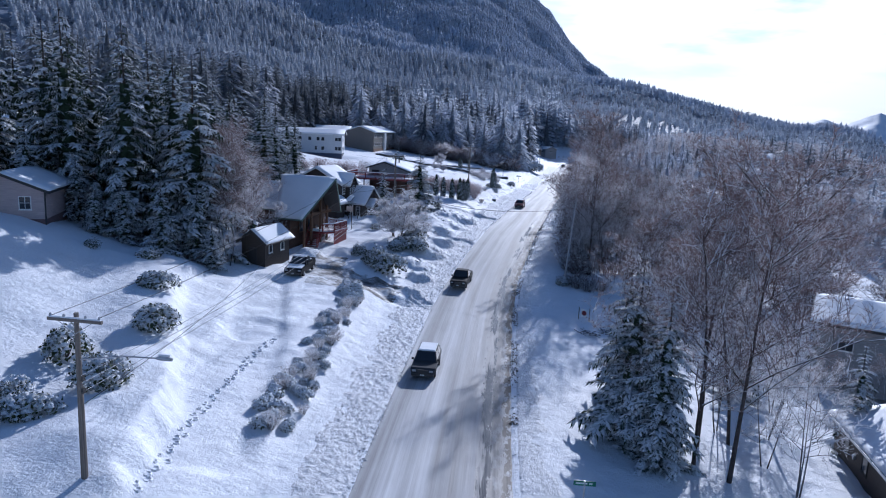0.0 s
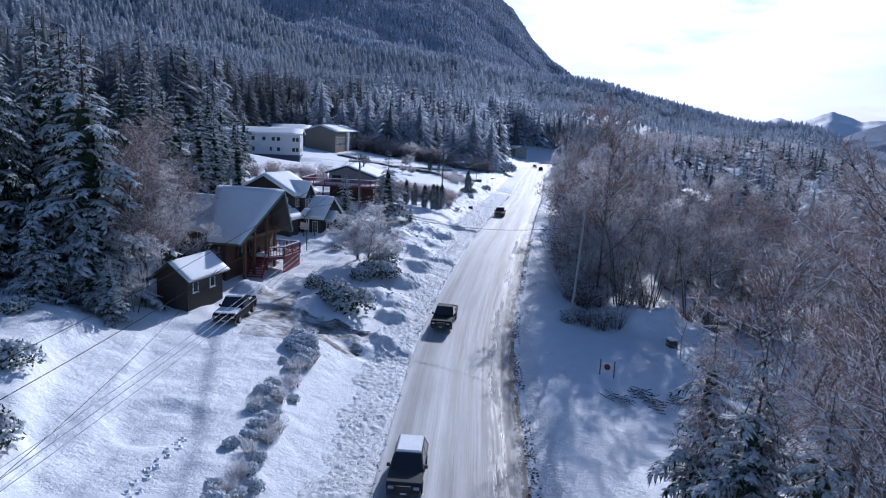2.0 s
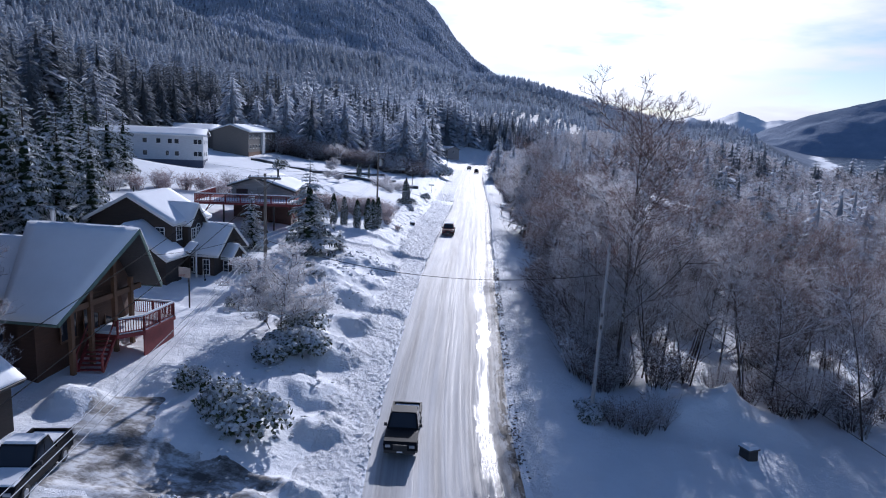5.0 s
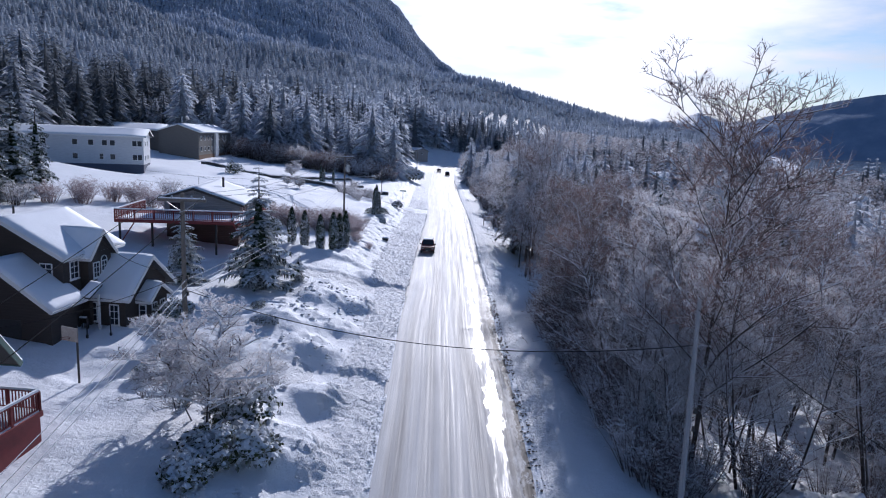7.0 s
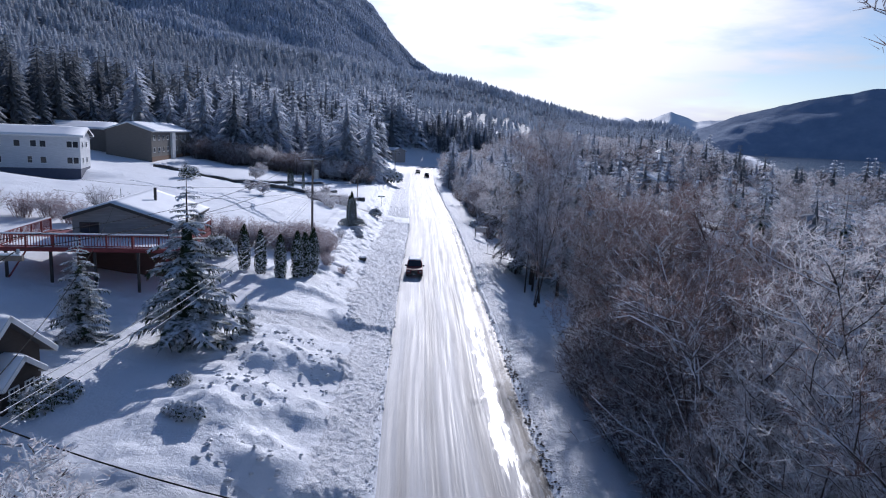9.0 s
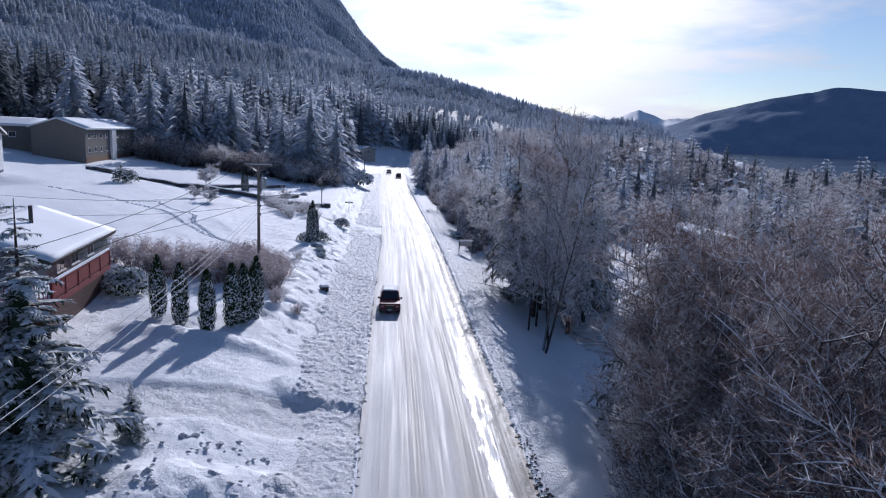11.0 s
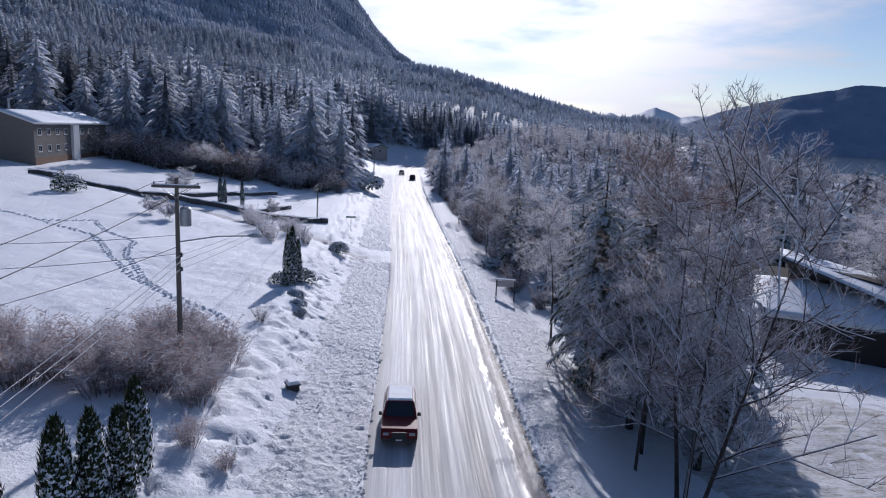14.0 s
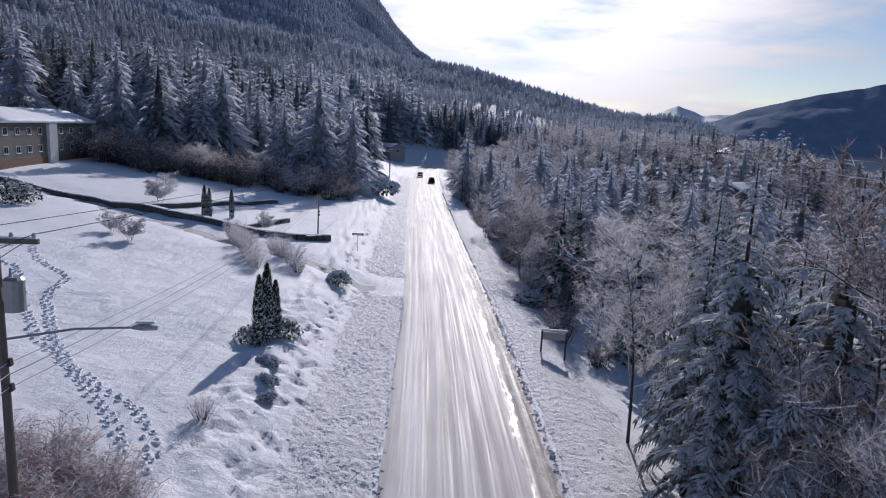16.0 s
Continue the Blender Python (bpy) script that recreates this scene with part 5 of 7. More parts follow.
def twig_tree(rnd, slot):
    """A unit leafless tree of thin upswept sprays round a slim trunk, for the lowland woods."""
    v, f, s = [], [], []

    def blade(a, b, half, k):
        d = b - a
        q = np.cross(d, np.array([rnd.uniform(-1, 1), rnd.uniform(-1, 1), 0.3]))
        q = q / (np.linalg.norm(q) + 1e-9) * half
        i = len(v)
        v.extend([a - q, a + q, b])
        f.append((i, i + 1, i + 2))
        s.append(k)

    for w in (0, 1.05, 2.1):
        q = np.array([math.cos(w), math.sin(w), 0]) * 0.012
        i = len(v)
        v.extend([np.array([0, 0, -0.03]) - q, np.array([0, 0, -0.03]) + q, np.array([0, 0, 0.95])])
        f.append((i, i + 1, i + 2))
        s.append(0)
    for _ in range(26):
        t, w = rnd.uniform(0.16, 0.85), rnd.uniform(0, 6.28)
        ln = (0.30 * (1 - t) + 0.09) * rnd.uniform(0.7, 1.2)
        o = np.array([math.cos(w), math.sin(w), rnd.uniform(0.35, 1.1)])
        a = np.array([0, 0, t])
        b = a + o * ln
        blade(a, b, 0.006, 0)
        for _ in range(12):
            p = a + (b - a) * rnd.uniform(0.25, 1.0)
            e = p + (o * 0.5 + np.array([rnd.uniform(-1, 1), rnd.uniform(-1, 1), rnd.uniform(-0.3, 0.8)])) * rnd.uniform(0.05, 0.10)
            blade(p, e, rnd.uniform(0.0025, 0.0055), slot if rnd.random() < 0.7 else 1 + (slot == 1))
    return np.array(v), np.array(f), np.array(s)


def forest(name, spots, heights, patterns, mats, label):
    """One joined mesh of many trees."""
    vs, fs, ss, base = [], [], [], 0
    rnd = np.random.RandomState(5)
    z = height(spots[:, 0], spots[:, 1])
    tone = fbm(spots[:, 0] / 38, spots[:, 1] / 38, 95, 3) - 0.45 * smooth01(-spots[:, 0], 48, 105) + 0.13 * smooth01(spots[:, 0], -90, -35)
    for n, ((x, y), zz, h) in enumerate(zip(spots, z, heights)):
        v, f, s = patterns[int(np.clip((tone[n] - 0.5) * 2.2 + 0.5 + rnd.uniform(-0.4, 0.4), 0, 0.999) * len(patterns))]
        w, k = rnd.uniform(0, 6.28), rnd.uniform(1.0, 1.45)
        c, q = math.cos(w), math.sin(w)
        p = np.empty_like(v)
        p[:, 0] = (v[:, 0] * c - v[:, 1] * q) * h * k + x
        p[:, 1] = (v[:, 0] * q + v[:, 1] * c) * h * k + y
        p[:, 2] = v[:, 2] * h + zz - 0.2
        vs.append(p)
        fs.append(f + base)
        ss.append(s)
        base += len(v)
    ob = new(name, arrays_mesh(name, np.concatenate(vs), np.concatenate(fs), mats, np.concatenate(ss)))
    return tagged(ob, label, "forest", kind="stuff")


# Frost tones, with some distance haze mixed into the pale bluish base colours.
FAR = [plain("hazed_dark_needles", (0.19, 0.21, 0.235), 0.9, 0, 0.15, 0.4, 0.1), plain("hazed_dusted_needles", (0.42, 0.45, 0.505), 0.9, 0, 0.15, 0.3, 0.1), plain("hazed_frosted_boughs", (0.70, 0.73, 0.79), 0.9, 0, 0.15, 0.2, 0.1)]
# Paler copies for the hillside: more haze in the colour, besides the frost.
HILL = [plain("hazed_hill_needles", (0.50, 0.535, 0.595), 0.9, 0, 0.15, 0.4, 0.1), plain("hazed_hill_dusted_needles", (0.68, 0.71, 0.77), 0.9, 0, 0.15, 0.3, 0.1), plain("hazed_hill_frosted_boughs", (0.78, 0.81, 0.86), 0.9, 0, 0.15, 0.15, 0.1)]
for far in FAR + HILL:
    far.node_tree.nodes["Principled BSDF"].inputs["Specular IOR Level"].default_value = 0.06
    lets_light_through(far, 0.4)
# The haze before the mountain is painted in as a pale blue base.
m_slope = plain("hazed_mountain_needles", (0.60, 0.64, 0.72), 0.95, 0, 0.05, 0.35, 0.1)
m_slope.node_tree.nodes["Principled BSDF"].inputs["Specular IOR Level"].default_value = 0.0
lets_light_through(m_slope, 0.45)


def far_woods():
    rnd = np.random.RandomState(7)
    pr = random.Random(8)
    edge = [layered_tree(22, 12, pr, 3, tn, sp, 0.3, 0.018) for tn, sp in ((0, 0.22), (0, 0.25), (1, 0.24), (1, 0.27), (2, 0.25), (2, 0.27))]
    inner = [layered_tree(11, 7, pr, 1, tn, sp) for tn, sp in ((0, 0.22), (0, 0.25), (1, 0.23), (1, 0.26), (2, 0.24), (2, 0.26))]
    outer = [layered_tree(7, 5, pr, 0, tn, 0.33, 0.5) for tn in (0, 0, 1, 1, 2, 2)]
    mist = [cone_tree(pr) for _ in range(5)]
    wedge = lambda x, y, lo, hi: (bearing(x, y) > lo) & (bearing(x, y) < hi)  # noqa: E731
    dist = lambda x, y: np.hypot(x, y - 60)  # noqa: E731
    a = scatter(rnd, 14000, (-330, 260, 40, 430), lambda x, y: wooded(x, y) & wedge(x, y, -52, 48) & (dist(x, y) < 370), 9.2)
    size = lambda p, lo, hi: (lo + (hi - lo) * rnd.beta(1.5, 1.7, len(p))) * (0.62 + 0.76 * fbm(p[:, 0] / 26, p[:, 1] / 26, 91, 3)) * np.where(p[:, 0] > 22, 0.58, 1.0)  # noqa: E731
    bend = scatter(rnd, 900, (-10, 70, 432, 490), lambda x, y: y > 432, 4.6)
    a = np.concatenate([a, bend])
    tall = size(a, 14, 27)
    front = (a[:, 1] < 318 - 0.15 * (a[:, 0] + 30)) & (a[:, 0] > -125) & (a[:, 0] < 60) & (a[:, 1] > 150)
    forest("spruce_wood", a[front], np.clip(tall[front], 11, 26), edge, FAR, "snowy spruces along the edge of the wood, haze put into their colour")
    forest("spruce_wood", a[~front], tall[~front], inner, FAR, "snowy spruce wood at the foot of the hill, haze put into its colour")
    b = scatter(rnd, 42000, (-800, 420, 100, 980), lambda x, y: wooded(x, y) & wedge(x, y, -44, 32) & (dist(x, y) >= 370) & (dist(x, y) < 930), 7.4)
    forest("hillside_forest", b, size(b, 8.5, 16), outer, HILL, "snow-dusted spruce forest on the hillside, paled by painted haze")
    bare = [twig_tree(pr, k) for k in (1, 1, 1, 2, 2)]
    mist_bark = [m_bark, m_twig, m_frosttwig]
    d = scatter(rnd, 9000, (14, 260, 122, 430), lambda x, y: (x - road_x(y) > 11 - 3 * smooth01(y, 220, 260)) & (height(x, y) > -13.5) & wedge(x, y, 0, 44) & ((y > 182) | (x > 52)) & (fbm(x / 22, y / 22, 97, 3) > 0.36), 4.4)
    forest("bare_wood", d, rnd.uniform(6.5, 11.5, len(d)), bare, mist_bark, "frosted leafless wood on the lowland below the road")

    def low_enough(x, y):
        return np.degrees(np.arctan2(height(x, y) - 15.6, dist(x, y))) < 12.0
    c = scatter(rnd, 260000, (-1300, 420, 700, 2250), lambda x, y: wooded(x, y) & wedge(x, y, -42, 30) & (dist(x, y) >= 930) & (dist(x, y) < 2200) & ((bearing(x, y) < 9) | (dist(x, y) < 1200)) & low_enough(x, y), 6.6)

    forest("mountain_forest", c, rnd.uniform(9, 15, len(c)), mist, [m_slope], "dark spruce forest on the steep mountain, paled by painted haze")


far_woods()


# ---- buildings ----
def snow_slab(a, b, c, d, thick, seed=0, nu=10, nv=14, ragged=0.12):
    """Snow lying on the slope a b c d (a, b along the eave; d, c along the ridge), with a soft uneven edge."""
    a, b, c, d = (np.array(p, float) for p in (a, b, c, d))
    n = np.cross(b - a, d - a)
    n = n / np.linalg.norm(n)
    uu, vv = np.meshgrid(np.linspace(0, 1, nu), np.linspace(0, 1, nv))
    ln, wd = np.linalg.norm(b - a), np.linalg.norm(d - a)
    pull = ragged * (fbm(uu * ln / 1.3, uu * 0 + seed, seed + 3, 3) - 0.3) / wd
    vv2 = np.clip(vv + (1 - vv) ** 6 * pull, 0, 1)
    p = ((1 - uu)[..., None] * a + uu[..., None] * b) * (1 - vv2)[..., None] + ((1 - uu)[..., None] * d + uu[..., None] * c) * vv2[..., None]
    rim = np.minimum(1, np.minimum(np.minimum(uu, 1 - uu) * ln, vv * wd + 0.0) / 0.16) ** 0.5
    lift = 0.72 * thick * (0.55 + 0.45 * rim) * (0.8 + 0.4 * fbm(uu * ln / 2, vv * wd / 2, seed, 3))
    top = p + n * lift[..., None]
    bot = p + n * 0.006
    verts = np.concatenate([top.reshape(-1, 3), bot.reshape(-1, 3)])
    i = np.arange(nu * nv).reshape(nv, nu)
    faces = [np.stack([i[:-1, :-1], i[:-1, 1:], i[1:, 1:], i[1:, :-1]], -1).reshape(-1, 4)]
    k = nu * nv
    for row, flip in ((i[0], 1), (i[-1], 0), (i[:, 0], 0), (i[:, -1], 1)):
        q = np.stack([row[:-1], row[1:], row[1:] + k, row[:-1] + k], -1)
        faces.append(q[:, ::-1] if flip else q)
    return arrays_mesh("snow_cover", verts, np.concatenate(faces), [m_roofsnow], smooth=True)


def roof_slope(house, a, b, c, d, thick=0.16, snow=0.28, seed=0, mat=None, fascia=None):
    """One slope of a roof with its snow; a, b along the eave, c, d along the ridge, anticlockwise from above."""
    a, b, c, d = (Vector(p) for p in (a, b, c, d))
    n = (b - a).cross(d - a).normalized()
    me = Mesh()
    me.solid([p - n * thick for p in (a, b, c, d)], [a, b, c, d])
    slope = part("roof", me, mat or m_roof, house)
    if snow:
        part("snow_cover", snow_slab(a, b, c, d, snow, seed), [], slope, "thick white snow")
    if fascia:
        for p, q, nm in ((a, b, "fascia"), (b, c, "rake_board"), (d, a, "rake_board")):
            w = (q - p).cross(n).normalized()
            f = Mesh()
            lo, hi = -n * (thick + 0.06), n * 0.015
            f.solid([p + lo, q + lo, q + lo + w * 0.05, p + lo + w * 0.05], [p + hi, q + hi, q + hi + w * 0.05, p + hi + w * 0.05])
            part(nm, f, fascia, slope)
    return slope


def gable_wing(house, x0, x1, y0, y1, z0, z1, rise, axis="y", over=0.45, wall=None, snow=0.28, seed=0, fascia=None, roof=True, over_end=None, roof_mat=None, mid=None):
    """Walls and two roof slopes of a wing; axis: the way the ridge runs."""
    me = Mesh()
    oe = over if over_end is None else over_end
    if axis == "y":
        xm = (x0 + x1) / 2 if mid is None else mid
        k = rise / (x1 - xm)
        zl = z1 + rise - k * (xm - x0)
        ring = lambda y: [(x0, y, z0), (x1, y, z0), (x1, y, z1), (xm, y, z1 + rise - 0.1), (x0, y, zl)]  # noqa: E731
        me.solid(ring(y1), ring(y0))
        lo, lo2 = z1 - over * k + 0.05, zl - over * k + 0.05
        slopes = [((x1 + over, y0 - oe, lo), (x1 + over, y1 + oe, lo), (xm, y1 + oe, z1 + rise + 0.05), (xm, y0 - oe, z1 + rise + 0.05)),
                  ((x0 - over, y1 + oe, lo2), (x0 - over, y0 - oe, lo2), (xm, y0 - oe, z1 + rise + 0.05), (xm, y1 + oe, z1 + rise + 0.05))]
    else:
        ym = (y0 + y1) / 2
        ring = lambda x: [(x, y0, z0), (x, y1, z0), (x, y1, z1), (x, ym, z1 + rise - 0.1), (x, y0, z1)]  # noqa: E731
        me.solid(ring(x0), ring(x1))
        k = rise / (ym - y0)
        lo = z1 - over * k + 0.05
        slopes = [((x0 - oe, y0 - over, lo), (x1 + oe, y0 - over, lo), (x1 + oe, ym, z1 + rise + 0.05), (x0 - oe, ym, z1 + rise + 0.05)),
                  ((x1 + oe, y1 + over, lo), (x0 - oe, y1 + over, lo), (x0 - oe, ym, z1 + rise + 0.05), (x1 + oe, ym, z1 + rise + 0.05))]
    part("wall", me, wall, house)
    if roof:
        for j, s in enumerate(slopes):
            roof_slope(house, *s, snow=snow, seed=seed + j, fascia=fascia, mat=roof_mat)


TURN = {"s": 0, "e": 90, "n": 180, "w": -90}


def window(house, side, x, y, z, w=1.1, h=1.2, bars=(1, 1), frame_mat=None, arch=False, name="window"):
    """A framed window whose sill's middle is at x, y, z on a wall that faces the given side."""
    f, t = Mesh(), 0.07
    ring = [(-w / 2, 0, w / 2 - t), (w / 2, 0, w / 2 - t), (w / 2, h, w / 2 - t), (-w / 2, h, w / 2 - t)]
    for deep in (-0.06, 0.0):
        f.v += [(px, deep, pz) for px, pz, _ in ring] + [(math.copysign(q, px), deep, t if pz == 0 else h - t) for px, pz, q in ring]
    for j in range(4):
        n = (j + 1) % 4
        f.f += [(j, n, 4 + n, 4 + j), (8 + n, 8 + j, 12 + j, 12 + n), (n, j, 8 + j, 8 + n), (4 + j, 4 + n, 12 + n, 12 + j)]
        f.s += [0] * 4
    extras = [("sill", Mesh().box(-w / 2 - 0.05, w / 2 + 0.05, -0.10, 0.0, -0.063, -0.003))]
    for j in range(1, bars[0] + 1):
        px = -w / 2 + w * j / (bars[0] + 1)
        extras.append(("glazing_bar", Mesh().box(px - 0.02, px + 0.02, -0.045, -0.005, t, h - t)))
    for j in range(1, bars[1] + 1):
        pz = h * j / (bars[1] + 1)
        extras.append(("glazing_bar", Mesh().box(-w / 2 + t, w / 2 - t, -0.04, -0.008, pz - 0.02, pz + 0.02)))
    if arch:
        pts = [(math.cos(math.pi * a / 8) * w / 2, math.sin(math.pi * a / 8) * w / 2) for a in range(9)]
        bow = Mesh()
        extras.append(("arch_frame", bow))
        for (ax, az), (bx, bz) in zip(pts, pts[1:]):
            bow.solid([(ax, -0.06, h + az), (bx, -0.06, h + bz), (bx * 0.87, -0.06, h + bz * 0.87), (ax * 0.87, -0.06, h + az * 0.87)],
                    [(ax, 0, h + az), (bx, 0, h + bz), (bx * 0.87, 0, h + bz * 0.87), (ax * 0.87, 0, h + az * 0.87)])
    ob = part(name, f, frame_mat or m_white, house)
    ob.matrix_basis = pose(x, y, z, 0, 0, TURN[side])
    for nm, me in extras:
        part(nm, me, frame_mat or m_white, ob)
    g = Mesh()
    g.box(-w / 2 + t, w / 2 - t, -0.028, -0.012, t, h - t)
    if arch:
        n = len(g.v)
        ring = [(math.cos(math.pi * a / 8) * w * 0.44, -0.02, h + math.sin(math.pi * a / 8) * w * 0.44) for a in range(9)]
        g.face(ring)
    part("pane", g, m_glass, ob)
    return ob


def railing(house, pts, top, mat, height=1.0, gap=0.16, rail_snow=True, solid=False, post_gap=1.9):
    """A deck railing along points: posts, balusters, and a top rail with snow on it."""
    for p, q in zip(pts, pts[1:]):
        p, q = Vector((*p, top)), Vector((*q, top))
        d = (q - p)
        ln = d.length
        d.normalize()
        s = Vector((-d.y, d.x, 0))

        def bar(a, b, w, z0, z1, slot=0, me=None):
            me = me or Mesh()
            return me.solid([a - s * w + Vector((0, 0, z0)), b - s * w + Vector((0, 0, z0)), b + s * w + Vector((0, 0, z0)), a + s * w + Vector((0, 0, z0))],
                            [a - s * w + Vector((0, 0, z1)), b - s * w + Vector((0, 0, z1)), b + s * w + Vector((0, 0, z1)), a + s * w + Vector((0, 0, z1))], slot)

        rail = part("top_rail", bar(p, q, 0.07, height - 0.06, height), mat, house)
        part("bottom_rail", bar(p, q, 0.03, 0.1, 0.16), mat, house)
        if rail_snow:
            part("rail_snow", bar(p + d * 0.05, q - d * 0.05, 0.06, height + 0.003, height + 0.11), m_roofsnow, rail, "white snow")
        n = max(1, round(ln / post_gap))
        for j in range(n + 1):
            a = p + d * (ln * j / n)
            part("post", Mesh().box(a.x - 0.06, a.x + 0.06, a.y - 0.06, a.y + 0.06, top - 0.1, top + height - 0.06), mat, house)
        if solid:
            part("panel", bar(p, q, 0.02, 0.18, height - 0.1), mat, house)
        else:
            m = max(1, int(ln / gap))
            for j in range(1, m):
                a = p + d * (ln * j / m)
                part("baluster", Mesh().box(a.x - 0.022, a.x + 0.022, a.y - 0.022, a.y + 0.022, top + 0.16, top + height - 0.06), mat, house)


def deck_floor(house, pts, z, thick, mat, snow=True):
    me = Mesh()
    me.solid([(x, y, z - thick) for x, y in pts], [(x, y, z) for x, y in pts])
    d = part("deck_floor", me, mat, house)
    if snow:
        cx, cy = sum(p[0] for p in pts) / len(pts), sum(p[1] for p in pts) / len(pts)
        s = Mesh()
        inner = [(cx + (x - cx) * 0.95, cy + (y - cy) * 0.95) for x, y in pts]
        s.solid([(x, y, z + 0.004) for x, y in inner], [(cx + (x - cx) * 0.97, cy + (y - cy) * 0.97, z + 0.16) for x, y in inner])
        part("deck_snow", s, m_roofsnow, d, "smooth white snow")


def steps(house, x, y, z_top, count, w, run, rise, way, mat):
    """A flight of steps going down from x, y; way: a unit vector."""
    d = Vector((*way, 0))
    s = Vector((-d.y, d.x, 0)) * (w / 2)
    for j in range(count):
        a = Vector((x, y, z_top - rise * (j + 1))) + d * (run * j)
        b = a + d * run
        part("step", Mesh().solid([a - s - Vector((0, 0, 0.05)), b - s - Vector((0, 0, 0.05)), b + s - Vector((0, 0, 0.05)), a + s - Vector((0, 0, 0.05))], [a - s, b - s, b + s, a + s]), mat, house)
    for sg in (-1, 1):
        a, b = Vector((x, y, z_top)) + s * sg, Vector((x, y, z_top - rise * count)) + d * (run * count) + s * sg
        part("stair_rail", Mesh().tube([a + Vector((0, 0, 0.95)), b + Vector((0, 0, 0.95))], [0.05, 0.05], 4), mat, house)
        part("stringer", Mesh().tube([a - Vector((0, 0, 0.12)), b - Vector((0, 0, 0.12))], [0.1, 0.1], 4), mat, house)
        part("newel_post", Mesh().box(b.x - 0.06, b.x + 0.06, b.y - 0.06, b.y + 0.06, b.z - 0.1, b.z + 1.05), mat, house)


def log_cabin():
    h = thing("log_cabin", pose(-23.0, 80.0, 0, 0, 0, -9), "brown log cabin with prow roof and red deck", "house", "houses along the road")
    g = 0.4
    # walls under a steep roof whose ridge runs out further than its eaves
    me = Mesh()
    ring = lambda x, o: [(x, -4.6, g), (x, 4.6, g), (x, 4.6, 4.6), (x + o, 0, 8.7), (x, -4.6, 4.6)]  # noqa: E731
    me.solid(ring(-1.7, -2.3), ring(-0.6, 1.4))
    part("wall", me, m_log, h)
    ez, rz = 4.25, 9.05
    for j, sg in enumerate((-1, 1)):
        q = [(-2.2, sg * 5.3, ez), (1.4, sg * 5.3, ez), (3.2, 0, rz), (-4.4, 0, rz)]
        q = q if sg < 0 else [q[1], q[0], q[3], q[2]]
        roof_slope(h, *q, snow=0.26, seed=90 + 3 * j, fascia=m_green)
    # lower wing behind it
    gable_wing(h, -9.2, -1.9, -3.4, 3.4, g, 5.3, 2.7, "x", 0.45, m_log, 0.24, 95, m_green, over_end=0.3)
    # glazed gable between timber posts
    for y, z1 in ((-3.0, 5.4), (-1.2, 7.0), (1.2, 7.0), (3.0, 5.4)):
        part("timber_post", Mesh().box(0.35, 0.6, y - 0.14, y + 0.14, g, z1 - 0.2), m_wood, h, "pale brown timber")
    for y, z, hh in ((-2.1, 2.25, 1.75), (0, 2.25, 1.75), (2.1, 2.25, 1.75), (0, 4.75, 1.6), (-1.9, 4.75, 0.7), (1.9, 4.75, 0.7)):
        window(h, "e", -0.4 + 0.001 if z < 3 else -0.1, y, z, 1.5, hh, (1, 0), m_wood)
    part("cross_beam", Mesh().box(0.2, 0.5, -4.2, 4.2, 4.2, 4.55), m_wood, h, "pale brown timber")
    window(h, "s", -4.2, -3.4, 1.6, 1.2, 1.3, (1, 1), m_wood)
    window(h, "s", -6.8, -3.4, 1.6, 1.2, 1.3, (1, 1), m_wood)
    # the deck, wrapped round the gable end
    zd = 2.1
    deck_floor(h, [(-0.6, -0.2), (1.5, -0.2), (2.6, 1.2), (2.6, 4.9), (-0.6, 4.9)], zd, 0.25, m_red)
    railing(h, [(1.5, -0.1), (2.5, 1.2), (2.5, 4.8), (-0.6, 4.8)], zd, m_red, 1.0)
    part("deck_skirt", Mesh().box(2.42, 2.5, 1.2, 4.8, -0.3, zd - 0.25), m_red, h, "red boarded skirt")
    steps(h, 0.6, -0.3, zd, 8, 1.5, 0.28, 0.19, (0.25, -0.97), m_red)
    part("chimney", Mesh().tube([(-3.6, 1.2, 7.4), (-3.6, 1.2, 9.7)], [0.16, 0.16], 10), m_metal, h, "grey metal flue")


def shed():
    h = thing("garden_shed", pose(-23.0, 67.9, 0, 0, 0, -10), "low brown shed with snowy roof and white windows", "shed", "")
    gable_wing(h, -2.3, 0.6, -2.9, 1.9, -0.3, 3.2, 1.1, "y", 0.45, m_brown, 0.14, 31, m_dark)
    for y in (-1.9, 0.4):
        window(h, "e", 0.6, y, 1.75, 0.7, 0.9, (0, 0))
    part("door", Mesh().box(-1.4, -0.4, -2.96, -2.9, 0.3, 2.35), m_dark, h)


